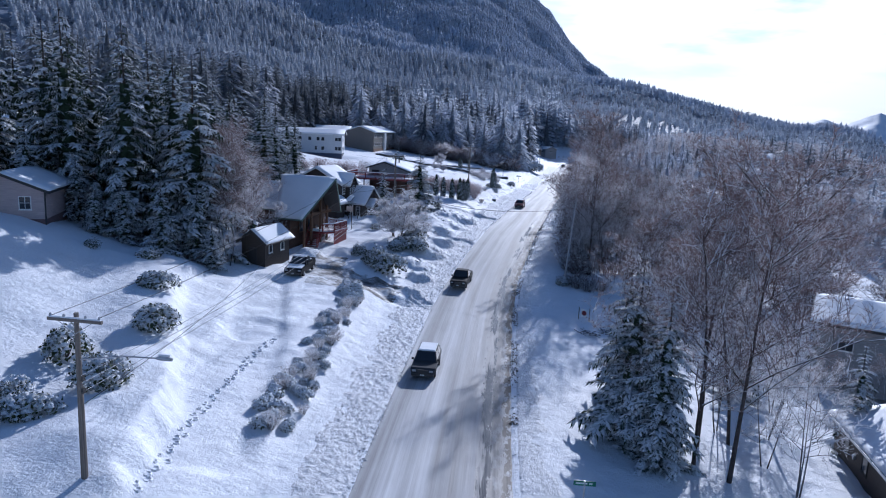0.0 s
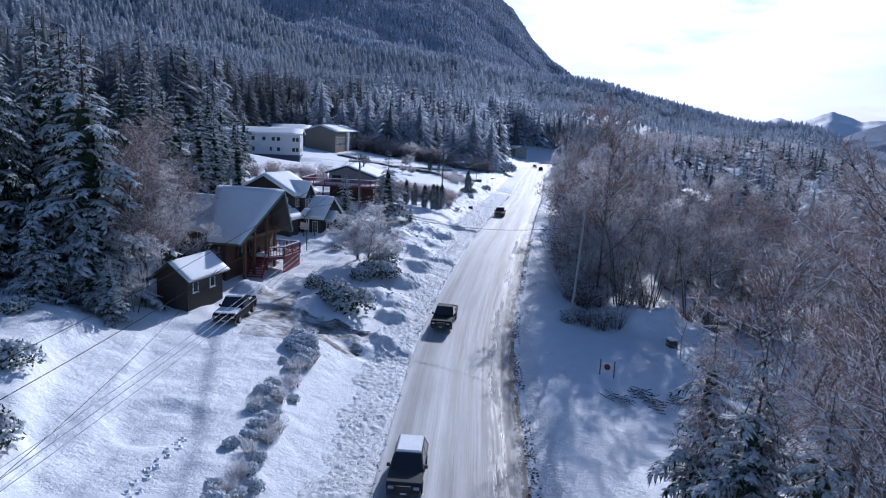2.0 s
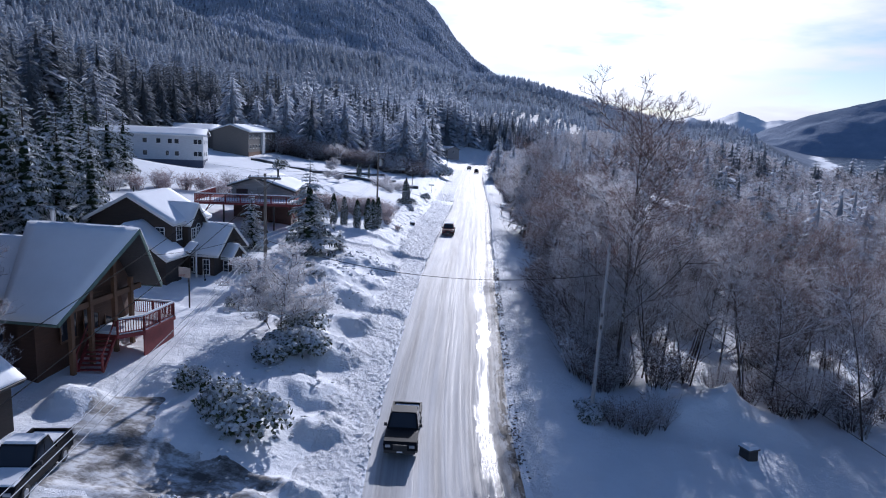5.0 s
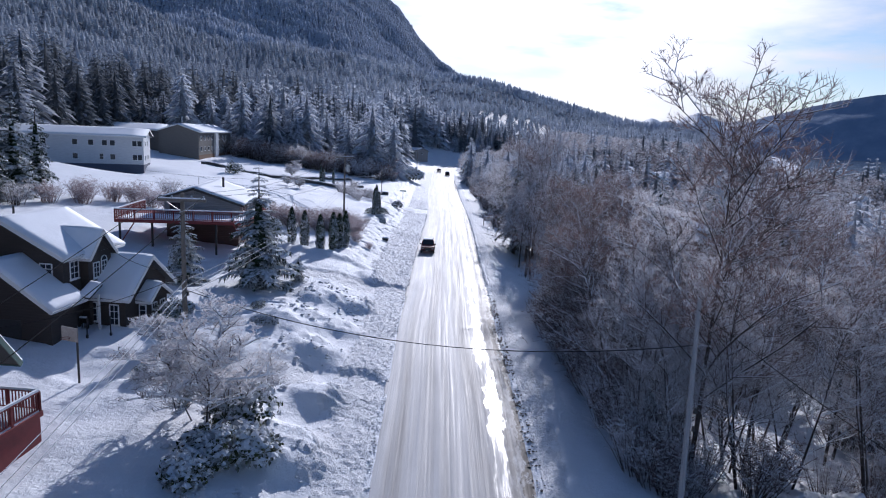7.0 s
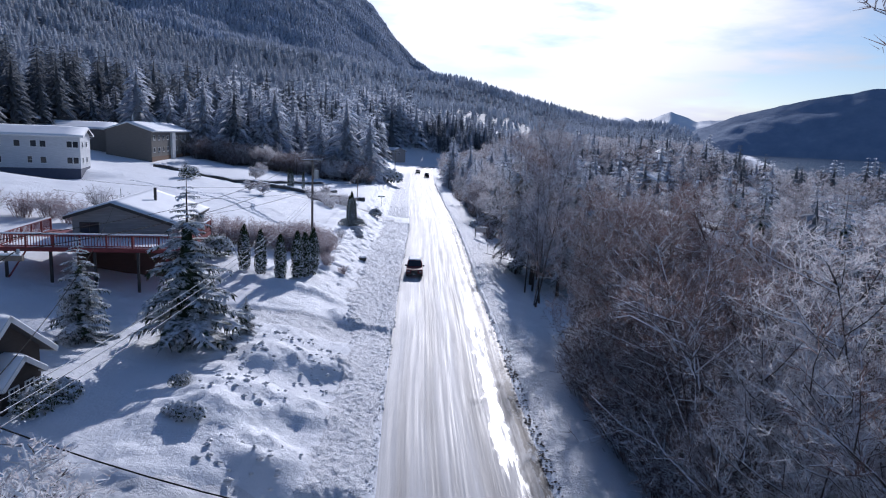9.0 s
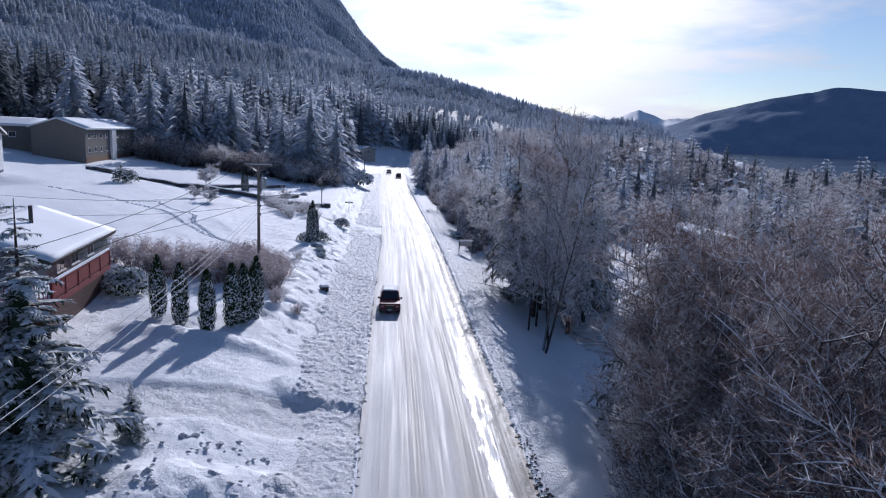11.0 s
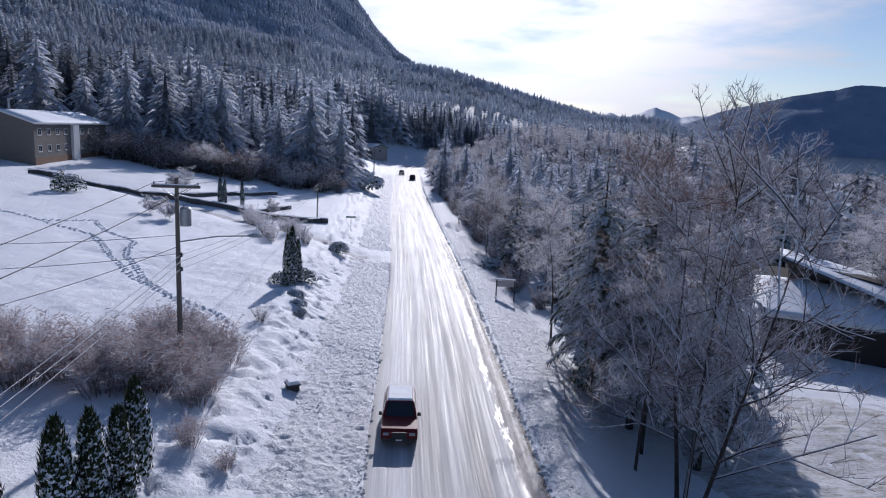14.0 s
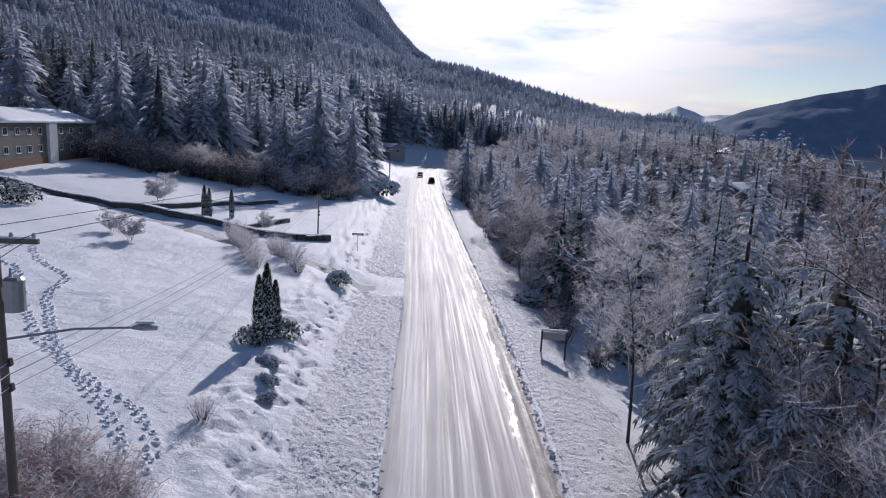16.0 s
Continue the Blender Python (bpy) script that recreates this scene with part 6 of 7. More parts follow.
def dark_house():
    h = thing("two_storey_house", pose(-24.9, 93.4, 0, 0, 0, -10), "dark brown two-storey house with white windows and snowy roofs", "house", "houses along the road")
    g = 0.4
    gable_wing(h, -7.2, 0.0, 1.9, 4.4, g, 4.25, 2.5, "y", 0.5, m_brown, 0.22, 11, m_white)
    gable_wing(h, -8.7, -0.75, 4.3, 10.1, g, 6.95, 2.15, "y", 0.5, m_brown, 0.22, 13, m_white)
    # gable over the arched window, facing the road
    gable_wing(h, -5.0, -0.2, 6.1, 8.7, g, 6.75, 1.45, "x", 0.35, m_brown, 0.2, 15, m_white)
    # entrance wing with its porch and bay
    gable_wing(h, -1.0, 2.1, 6.5, 11.9, g, 4.1, 2.1, "x", 0.6, m_brown, 0.2, 17, m_white)
    gable_wing(h, 1.0, 2.9, 8.0, 10.6, g, 3.35, 0.9, "x", 0.3, m_brown, 0.18, 19, m_white)
    roof_slope(h, (0.05, 4.45, 4.2), (0.9, 4.45, 4.1), (0.9, 5.9, 4.75), (0.05, 5.9, 4.85), 0.12, 0.18, 21)
    for y in (6.95, 7.85):
        window(h, "e", -0.2, y, 4.9, 0.7, 1.1, (1, 2), arch=y > 7.5)
    window(h, "e", -0.75, 5.4, 5.1, 0.9, 1.25, (1, 2))
    window(h, "s", -1.9, 4.3, 5.2, 0.9, 1.1, (1, 2))
    window(h, "s", -0.3, 6.5, 1.9, 0.75, 1.4, (1, 2))
    window(h, "s", 1.3, 6.5, 1.7, 0.7, 1.5, (1, 2))
    window(h, "e", 2.9, 8.8, 1.6, 0.7, 1.3, (1, 2))
    window(h, "e", 2.9, 9.9, 1.6, 0.7, 1.3, (1, 2))
    window(h, "s", 2.5, 8.0 - 0.001, 1.6, 0.55, 1.3, (0, 2))
    part("garage_door", Mesh().box(-5.6, -2.0, 1.85, 1.9, g + 0.6, 3.1), m_dark, h, "dark panelled garage door")
    steps(h, 0.7, 5.6, 1.55, 5, 1.4, 0.3, 0.17, (0.55, -0.83), m_dark)
    part("porch_floor", Mesh().box(-0.6, 1.4, 5.4, 6.5, 0.6, 1.5), m_dark, h)
    part("porch_post", Mesh().box(0.75, 0.87, 5.5, 5.62, 1.5, 4.1), m_white, h, "white porch post")
    railing(h, [(-0.6, 5.45), (0.0, 5.45)], 1.5, m_dark, 0.9)
    part("vent_pipe", Mesh().tube([(-6.5, 7.5, 8.0), (-6.5, 7.5, 9.5)], [0.07, 0.07], 8), m_dark, h)


def deck_house():
    h = thing("bungalow", pose(-24.6, 127.2, 0, 0, 0, 2), "grey bungalow raised over a broad red deck", "house", "houses along the road")
    g = 1.4
    gable_wing(h, -3.2, 4.6, -1.2, 10.5, 5.9, 7.45, 1.55, "y", 0.5, m_grey, 0.22, 41, m_dark, mid=-0.1)
    part("lower_wall", Mesh().box(-3.1, 4.4, -0.9, 10.3, g, 5.88), siding("dark_red_siding", (0.085, 0.045, 0.038)), h, "dark red-brown lower wall")
    part("floor_band", Mesh().box(-3.24, 4.64, -1.24, 10.54, 5.7, 5.9), m_dark, h)
    # deck in front and at both sides
    zd = 6.1
    me = Mesh()
    for x0, x1, y0, y1 in ((-6.6, 6.6, -6.0, -1.3), (4.68, 6.6, -1.3, 4.0), (-6.6, -3.28, -1.3, 3.0)):
        me.box(x0, x1, y0, y1, zd - 0.3, zd)
    d = part("deck_floor", me, m_red, h)
    s = Mesh()
    s.box(-6.3, 6.3, -5.7, -1.6, zd + 0.004, zd + 0.12, 0, 0.1)
    part("deck_snow", s, m_roofsnow, d, "smooth white snow")
    railing(h, [(-6.55, 3.0), (-6.55, -5.95), (6.55, -5.95)], zd, m_red, 1.0, 0.2)
    railing(h, [(6.55, -5.95), (6.55, 4.0)], zd, m_red, 1.0, 0.2, solid=True)
    for x in (-6.2, -3.1, 0, 3.1, 6.2):
        part("deck_post", Mesh().box(x - 0.09, x + 0.09, -5.8, -5.62, g - 0.3, zd - 0.3), m_dark, h)
    for x in (-6.2, 6.2):
        part("deck_brace", Mesh().tube([(x, -5.7, 3.6), (x + (1.4 if x < 0 else -1.4), -5.7, zd - 0.3)], [0.07, 0.07], 4), m_red, h)
    for x in (-3.6, -1.2, 1.2, 3.4):
        part("stacked_box", Mesh().box(x - 0.8, x + 0.8, -3.2, -2.2, g, g + 1.1, 0, 0.05), m_wood, h, "brown stored timber")
    window(h, "s", -1.9, -1.2, 6.45, 1.5, 0.95, (1, 0), m_dark)
    for y in (1.0, 3.5, 6.5):
        window(h, "e", 4.6, y, 6.3, 1.4, 1.0, (1, 0))
    part("flue", Mesh().tube([(1.6, 5.0, 8.2), (1.6, 5.0, 9.8)], [0.13, 0.13], 10), m_dark, h, "black metal flue")
    part("antenna", Mesh().tube([(-0.4, 2.0, 8.8), (-0.4, 2.0, 9.9)], [0.03, 0.03], 5), m_metal, h)
    part("downpipe", Mesh().tube([(4.65, 10.6, 2.0), (4.65, 10.6, 7.3)], [0.05, 0.05], 6), m_white, h)


def apartments():
    h = thing("apartment_building", pose(-52.9, 189.9, 0, 0, 0, 12), "long pale two-storey building with dark blue base", "apartment building", "apartment buildings on the slope")
    gable_wing(h, -27.0, 0.0, 0.0, 9.0, 7.4, 13.0, 1.25, "x", 0.6, m_palewall, 0.28, 51, m_white)
    part("base_wall", Mesh().box(-26.95, -0.05, 0.06, 8.9, 4.0, 7.4), m_bluebase, h, "dark blue base wall")
    for x in (-25, -23.6, -19, -17.6, -12.2, -9.4, -7.0, -5.6, -1.6, -0.75):
        for z in (8.2, 10.9):
            if x in (-7.0, -9.4) and z < 9:
                continue
            window(h, "s", x, 0.0, z, 1.0, 1.15, (0, 0))
    window(h, "s", -7.6, 0.0, 8.2, 0.8, 1.2, (0, 1))
    for y in (2.0, 5.5):
        for z in (8.2, 10.9):
            window(h, "e", 0.0, y, z, 1.0, 1.0, (1, 0))
    t = thing("apartment_building", pose(-53.6, 230.0, 0, 0, 0, 0), "tan two-storey building with a snowy roof", "apartment building", "apartment buildings on the slope")
    gable_wing(t, -10.0, 0.0, 0.0, 33.0, 6.5, 14.0, 1.7, "y", 0.6, m_tan, 0.3, 55, m_white)
    for y in (2.0, 5.5, 9.0, 12.5, 20.0, 24.0, 28.0):
        for z in (9.0, 11.8):
            window(t, "e", 0.0, y, z, 1.3, 1.1, (1, 0))
    part("stair_tower", Mesh().box(0.0, 0.5, 14.8, 17.6, 7.0, 13.9), m_palewall, t, "pale stair tower")
    part("base_wall", Mesh().box(-9.95, 0.06, 0.05, 32.9, 5.0, 8.0), m_wood, t)
    part("flue", Mesh().tube([(-5, 3, 15.0), (-5, 3, 17.6)], [0.25, 0.25], 8), m_metal, t)
    u = thing("apartment_building", pose(-65.0, 236.0, 0, 0, 0, 8), "grey-brown house under a snowy roof among trees", "apartment building", "apartment buildings on the slope")
    gable_wing(u, -21.0, 0.0, 0.0, 12.0, 6.0, 14.0, 1.3, "x", 0.6, m_tan, 0.3, 58, m_white)
    for y in (3, 7, 11):
        window(u, "s", -y * 1.5, 0.0, 11.5, 1.3, 1.1, (1, 0))
    w = thing("apartment_building", pose(-86.0, 238.0, 0, 0, 0, 10), "long brown building under a snowy roof", "apartment building", "apartment buildings on the slope")
    gable_wing(w, -24.0, 0.0, 0.0, 9.0, 8.0, 16.4, 1.4, "x", 0.6, m_tan, 0.3, 61, m_white)
    for x in (-19, -15, -11, -7, -3):
        window(w, "s", x, 0.0, 13.8, 1.3, 1.1, (1, 0))


def pink_house():
    h = thing("pink_bungalow", pose(-38.3, 52.6, 0, 0, 0, 24), "pink single-storey house with dark trim and snowy roof", "house", "houses along the road")
    g = 4.2
    gable_wing(h, -6.4, 0.0, 0.0, 9.0, g, 8.75, 1.3, "y", 0.5, m_pink, 0.3, 65, m_dark)
    part("corner_board", Mesh().box(-0.06, 0.05, -0.05, 0.06, g, 8.7), m_dark, h)
    part("base_wall", Mesh().box(-6.43, 0.03, -0.03, 9.0, g, 6.05), plain("brick_base", (0.16, 0.10, 0.10), 0.8, 0, 5), h, "dark brick base")
    window(h, "s", -4.6, 0.0, 6.9, 1.1, 1.2, (1, 1))
    window(h, "s", -1.6, 0.0, 6.9, 1.0, 1.2, (1, 1))
    gable_wing(h, -11.0, -6.4, 2.0, 8.0, g, 8.3, 0.9, "x", 0.4, m_pink, 0.28, 67, m_dark)


def lowland_houses():
    # house with a clerestory, beyond the yard
    h = thing("split_roof_house", pose(37.6, 166.0, 0, 0, 0, -33), "dark brown house with a split snowy roof", "house", "houses below the road")
    g = -5.0
    me = Mesh()
    me.solid([(0, 0, g), (13.5, 0, g), (13.5, 11, g), (0, 11, g)], [(0, 0, 0.35), (13.5, 0, 0.35), (13.5, 11, 2.9), (0, 11, 2.9)])
    part("wall", me, m_brown, h)
    roof_slope(h, (-1.0, -0.8, 0.3), (14.3, -0.8, 0.3), (14.3, 7.5, 2.25), (-1.0, 7.5, 2.25), 0.18, 0.3, 71, fascia=m_white)
    c = Mesh()
    c.solid([(2, 7.5, 1.8), (12, 7.5, 1.8), (12, 12, 1.8), (2, 12, 1.8)], [(2, 7.5, 4.3), (12, 7.5, 2.6), (12, 12, 2.6), (2, 12, 4.3)])
    part("clerestory", c, m_brown, h, "dark clerestory wall")
    roof_slope(h, (14.8, 0.2, 0.75), (14.8, 13.0, 1.9), (1.2, 13.0, 4.6), (1.2, 6.9, 4.6), 0.2, 0.3, 73, fascia=m_dark)
    for x in (2.7, 3.7, 4.7, 5.7, 6.7):
        window(h, "s", x, 7.5, 2.75 - 0.02 * x, 0.7, 0.75 - 0.05 * (x - 2), (0, 0), m_dark)
    for x in (6.0, 7.2, 10.4):
        window(h, "s", x, 0.0, -1.3, 0.7, 0.9, (0, 0), m_tan)
    part("side_door", Mesh().box(12.0, 13.2, -0.06, 0.0, -4.0, -1.4), m_dark, h)
    # two houses below the road near the start
    a = thing("lowland_house", pose(26.2, 36.5, 0, 0, 0, -4), "dark brown house with a snowy roof below the road", "house", "houses below the road")
    gable_wing(a, 0.0, 9.0, 0.0, 9.5, -9.0, -2.4, 1.2, "y", 0.5, m_brown, 0.26, 81, m_white)
    window(a, "w", 0.0, 7.5, -4.2, 0.9, 1.1, (0, 0), m_dark)
    window(a, "w", 0.0, 4.5, -4.2, 0.9, 1.1, (0, 0), m_dark)
    part("wall_lamp", Mesh().box(-0.15, 0.0, 5.9, 6.1, -4.0, -3.7), m_metal, a)
    b = thing("lowland_house", pose(30.6, 59.5, 0.8, 0, 0, -24), "low grey house with a broad snowy roof below the road", "house", "houses below the road")
    gable_wing(b, 0.0, 13.0, 0.0, 8.0, -6.0, 0.2, 1.2, "x", 0.9, m_grey, 0.3, 83, m_dark)
    window(b, "s", 2.0, 0.0, -2.4, 1.2, 1.1, (1, 0))
    # blue-roofed cabin behind the trees, further along
    k = thing("lowland_house", pose(27.5, 207.0, 0, 0, 0, -20), "small brown cabin with a blue snowy roof", "house", "houses below the road")
    gable_wing(k, 0.0, 7.0, 0.0, 6.0, -5.0, 0.5, 1.6, "y", 0.5, m_brown, 0.12, 85, m_dark, roof_mat=plain("blue_roof", (0.05, 0.14, 0.30), 0.5))


def town():
    """Small houses of the lowland town, far off among trees."""
    rnd = random.Random(77)
    mats = [m_grey, m_tan, m_palewall, m_brown, m_pink]
    spots = [(8, 400), (46, 424), (66, 232), (80, 250), (96, 232), (112, 262), (90, 280), (126, 290), (74, 300), (104, 312), (140, 255), (150, 320), (122, 340), (168, 300), (86, 340), (180, 350), (150, 372), (200, 320), (58, 258), (95, 190), (115, 215), (85, 150)]
    for i, (x, y) in enumerate(spots):
        g = ground(x, y)
        h = thing("town_house", pose(x, y, g, 0, 0, rnd.uniform(-60, 60)), "small distant house with a snow-covered roof", "house", "houses of the lowland town")
        w, d, z = rnd.uniform(7, 10), rnd.uniform(9, 14), rnd.uniform(2.8, 5.0)
        gable_wing(h, -w / 2, w / 2, -d / 2, d / 2, -1.0, z, rnd.uniform(1.2, 2.2), "y", 0.5, mats[i % 5], 0.3, 100 + i)
        for yy in (-d / 4, d / 4):
            for sd, xx in (("w", -w / 2), ("e", w / 2)):
                window(h, sd, xx, yy, z - 1.9, 1.2, 1.1, (0, 0))
        window(h, "s", 0, -d / 2, z - 1.9, 1.3, 1.1, (0, 0))


log_cabin()
shed()
dark_house()
deck_house()
apartments()
pink_house()
lowland_houses()
town()


# ---- poles and wires ----
def utility_pole(x, y, top, label, arms=((0.35, 2.4),), lamp=None, can=None, lean=(0, 0), radius=0.15, yaw=0, mat=None):
    """A pole standing on the ground: crossarms with insulators, a lamp on an arm, a transformer."""
    g = ground(x, y) - 0.4
    p = thing("utility_pole", pose(x, y, g, 0, 0, yaw), label, "utility pole", "poles along the road")
    h = top - g
    part("shaft", Mesh().tube([(0, 0, 0), (lean[0] * 0.5, lean[1] * 0.5, h / 2), (lean[0], lean[1], h)], [radius, radius * 0.85, radius * 0.65], 10), mat or m_pole, p)
    for drop, ln in arms:
        z = h - drop
        a = part("crossarm", Mesh().box(-ln / 2, ln / 2, -0.16, -0.04, z - 0.07, z + 0.07), m_pole, p)
        part("arm_snow", Mesh().box(-ln / 2 + 0.05, ln / 2 - 0.05, -0.15, -0.05, z + 0.074, z + 0.13, 0, 0.02), m_roofsnow, a, "white snow")
        for sx in (-0.45, -0.2, 0.2, 0.45):
            part("insulator", Mesh().tube([(sx * ln, -0.1, z + 0.07), (sx * ln, -0.1, z + 0.16), (sx * ln, -0.1, z + 0.24)], [0.03, 0.06, 0.035], 8), m_metal, a)
        for sg in (-1, 1):
            part("brace", Mesh().tube([(sg * ln * 0.32, -0.1, z - 0.06), (0, -0.12, z - 0.6)], [0.02, 0.02], 4), m_metal, a)
    if lamp:
        z, ln = lamp[0] - g, lamp[1]
        arm = part("lamp_arm", Mesh().tube([(0.1, 0, z - 0.35), (ln * 0.5, 0, z - 0.02), (ln - 0.3, 0, z + 0.05)], [0.04, 0.04, 0.035], 6), m_metal, p)
        part("lamp_head", Mesh().tube([(ln - 0.4, 0, z + 0.05), (ln - 0.1, 0, z + 0.08), (ln + 0.3, 0, z + 0.04)], [0.06, 0.13, 0.07], 8), m_metal, arm)
        part("lamp_snow", Mesh().box(ln - 0.3, ln + 0.25, -0.08, 0.08, z + 0.19, z + 0.25, 0, 0.03), m_roofsnow, arm, "white snow")
    if can:
        z = can - g
        c = part("transformer", Mesh().tube([(0.42, 0, z - 0.5), (0.42, 0, z + 0.42), (0.42, 0, z + 0.5)], [0.28, 0.28, 0.2], 12), m_metal, p, "grey steel can")
        part("bushing", Mesh().tube([(0.34, 0, z + 0.5), (0.34, 0, z + 0.75)], [0.05, 0.03], 6), m_metal, c)
        part("hanger", Mesh().box(0.08, 0.2, -0.05, 0.05, z - 0.2, z + 0.2), m_metal, c)
    for z in (0.55, 0.62):
        part("cable_box", Mesh().box(0.1, 0.22, -0.09, 0.09, h * z, h * z + 0.22, 0, 0.02), m_dark, p)
    return p


def wire(a, b, sag, label, r=0.014, frost=False):
    a, b = Vector(a), Vector(b)
    pts = [a.lerp(b, t / 16) - Vector((0, 0, 4 * sag * (t / 16) * (1 - t / 16))) for t in range(17)]
    w = new("power_line", Mesh().tube(pts, [r] * 17, 4).data("power_line", m_frost if frost else m_wire))
    tagged(w, label, "cable", "overhead lines")


m_frost = snowy("frosted_cable", (0.04, 0.04, 0.042), -0.1, 0.5)


def poles():
    utility_pole(-13.6, 23.9, 7.3, "weathered utility pole with a snowy crossarm and street lamp", ((0.3, 2.5),), (5.6, 4.0))
    utility_pole(-14.2, 88.1, 12.2, "weathered utility pole with a snowy crossarm", ((0.35, 2.4),))
    utility_pole(-10.24, 146.2, 12.6, "weathered utility pole with transformer and street lamp", ((0.45, 2.4),), (9.6, 4.0), 10.6)
    utility_pole(-6.1, 209.5, 7.2, "slim wooden pole beside the side road", (), radius=0.10)
    utility_pole(5.0, 292.0, 10.5, "distant utility pole beside the road", ((0.4, 2.2),))
    utility_pole(9.1, 79.0, 9.0, "bare grey pole leaning beside the road", (), lean=(0.9, 2.2), radius=0.14, mat=m_grey_pole)
    utility_pole(17.8, 61.7, 3.2, "short grey pole in the snowy yard", (), lean=(0.3, 0.3), radius=0.10, mat=m_grey_pole)
    top = [(-13.6, 23.8, 7.15), (-14.2, 88.0, 12.05), (-10.24, 146.1, 12.35), (5.0, 291.9, 10.3)]
    for p, q in zip(top, top[1:]):
        for dx in (-1.05, 1.05):
            wire((p[0] + dx, p[1], p[2]), (q[0] + dx, q[1], q[2]), 1.2, "thin dark power line between poles")
    low = [(-13.45, 23.8, 4.2), (-14.05, 88.0, 7.4), (-10.1, 146.1, 8.2), (-6.0, 209.5, 6.8), (5.1, 291.9, 7.2)]
    for p, q in zip(low, low[1:]):
        for dz, r in ((0, 0.018), (0.35, 0.014), (-0.4, 0.016)):
            wire((p[0], p[1], p[2] + dz), (q[0], q[1], q[2] + dz), 1.0, "frosted cable hung between poles", r, True)
    wire((-13.5, 23.9, 3.2), (-22.5, 71.0, 3.4), 1.0, "dark service cable to the shed")
    wire((-14.2, 88.0, 8.0), (-20.5, 79.2, 7.4), 0.5, "dark service cable to a house")
    wire((-14.2, 88.2, 8.0), (-24.0, 101.0, 7.4), 0.5, "dark service cable to a house")
    wire((-14.1, 88.0, 7.2), (9.8, 80.9, 7.0), 1.4, "dark cable slung across the road", 0.022)
    wire((-14.2, 88.2, 8.2), (-24.6, 126.0, 8.6), 0.8, "dark service cable to a house")
    wire((-10.3, 146.2, 9.6), (-38.0, 150.0, 9.0), 0.8, "thin dark cable over the field")
    wire((-10.3, 146.2, 8.6), (-38.0, 146.0, 8.0), 0.9, "thin dark cable over the field")
    wire((-10.24, 146.2, 9.0), (-20.2, 136.0, 6.9), 0.4, "dark service cable to a house")
    wire((9.9, 81.1, 8.6), (17.9, 61.9, 3.0), 0.5, "thin cable between grey poles")


m_grey_pole = plain("silvered_pole", (0.36, 0.34, 0.34), 0.8, 0, 3, 0.2, 0.3, (4, 4, 0.4))
poles()


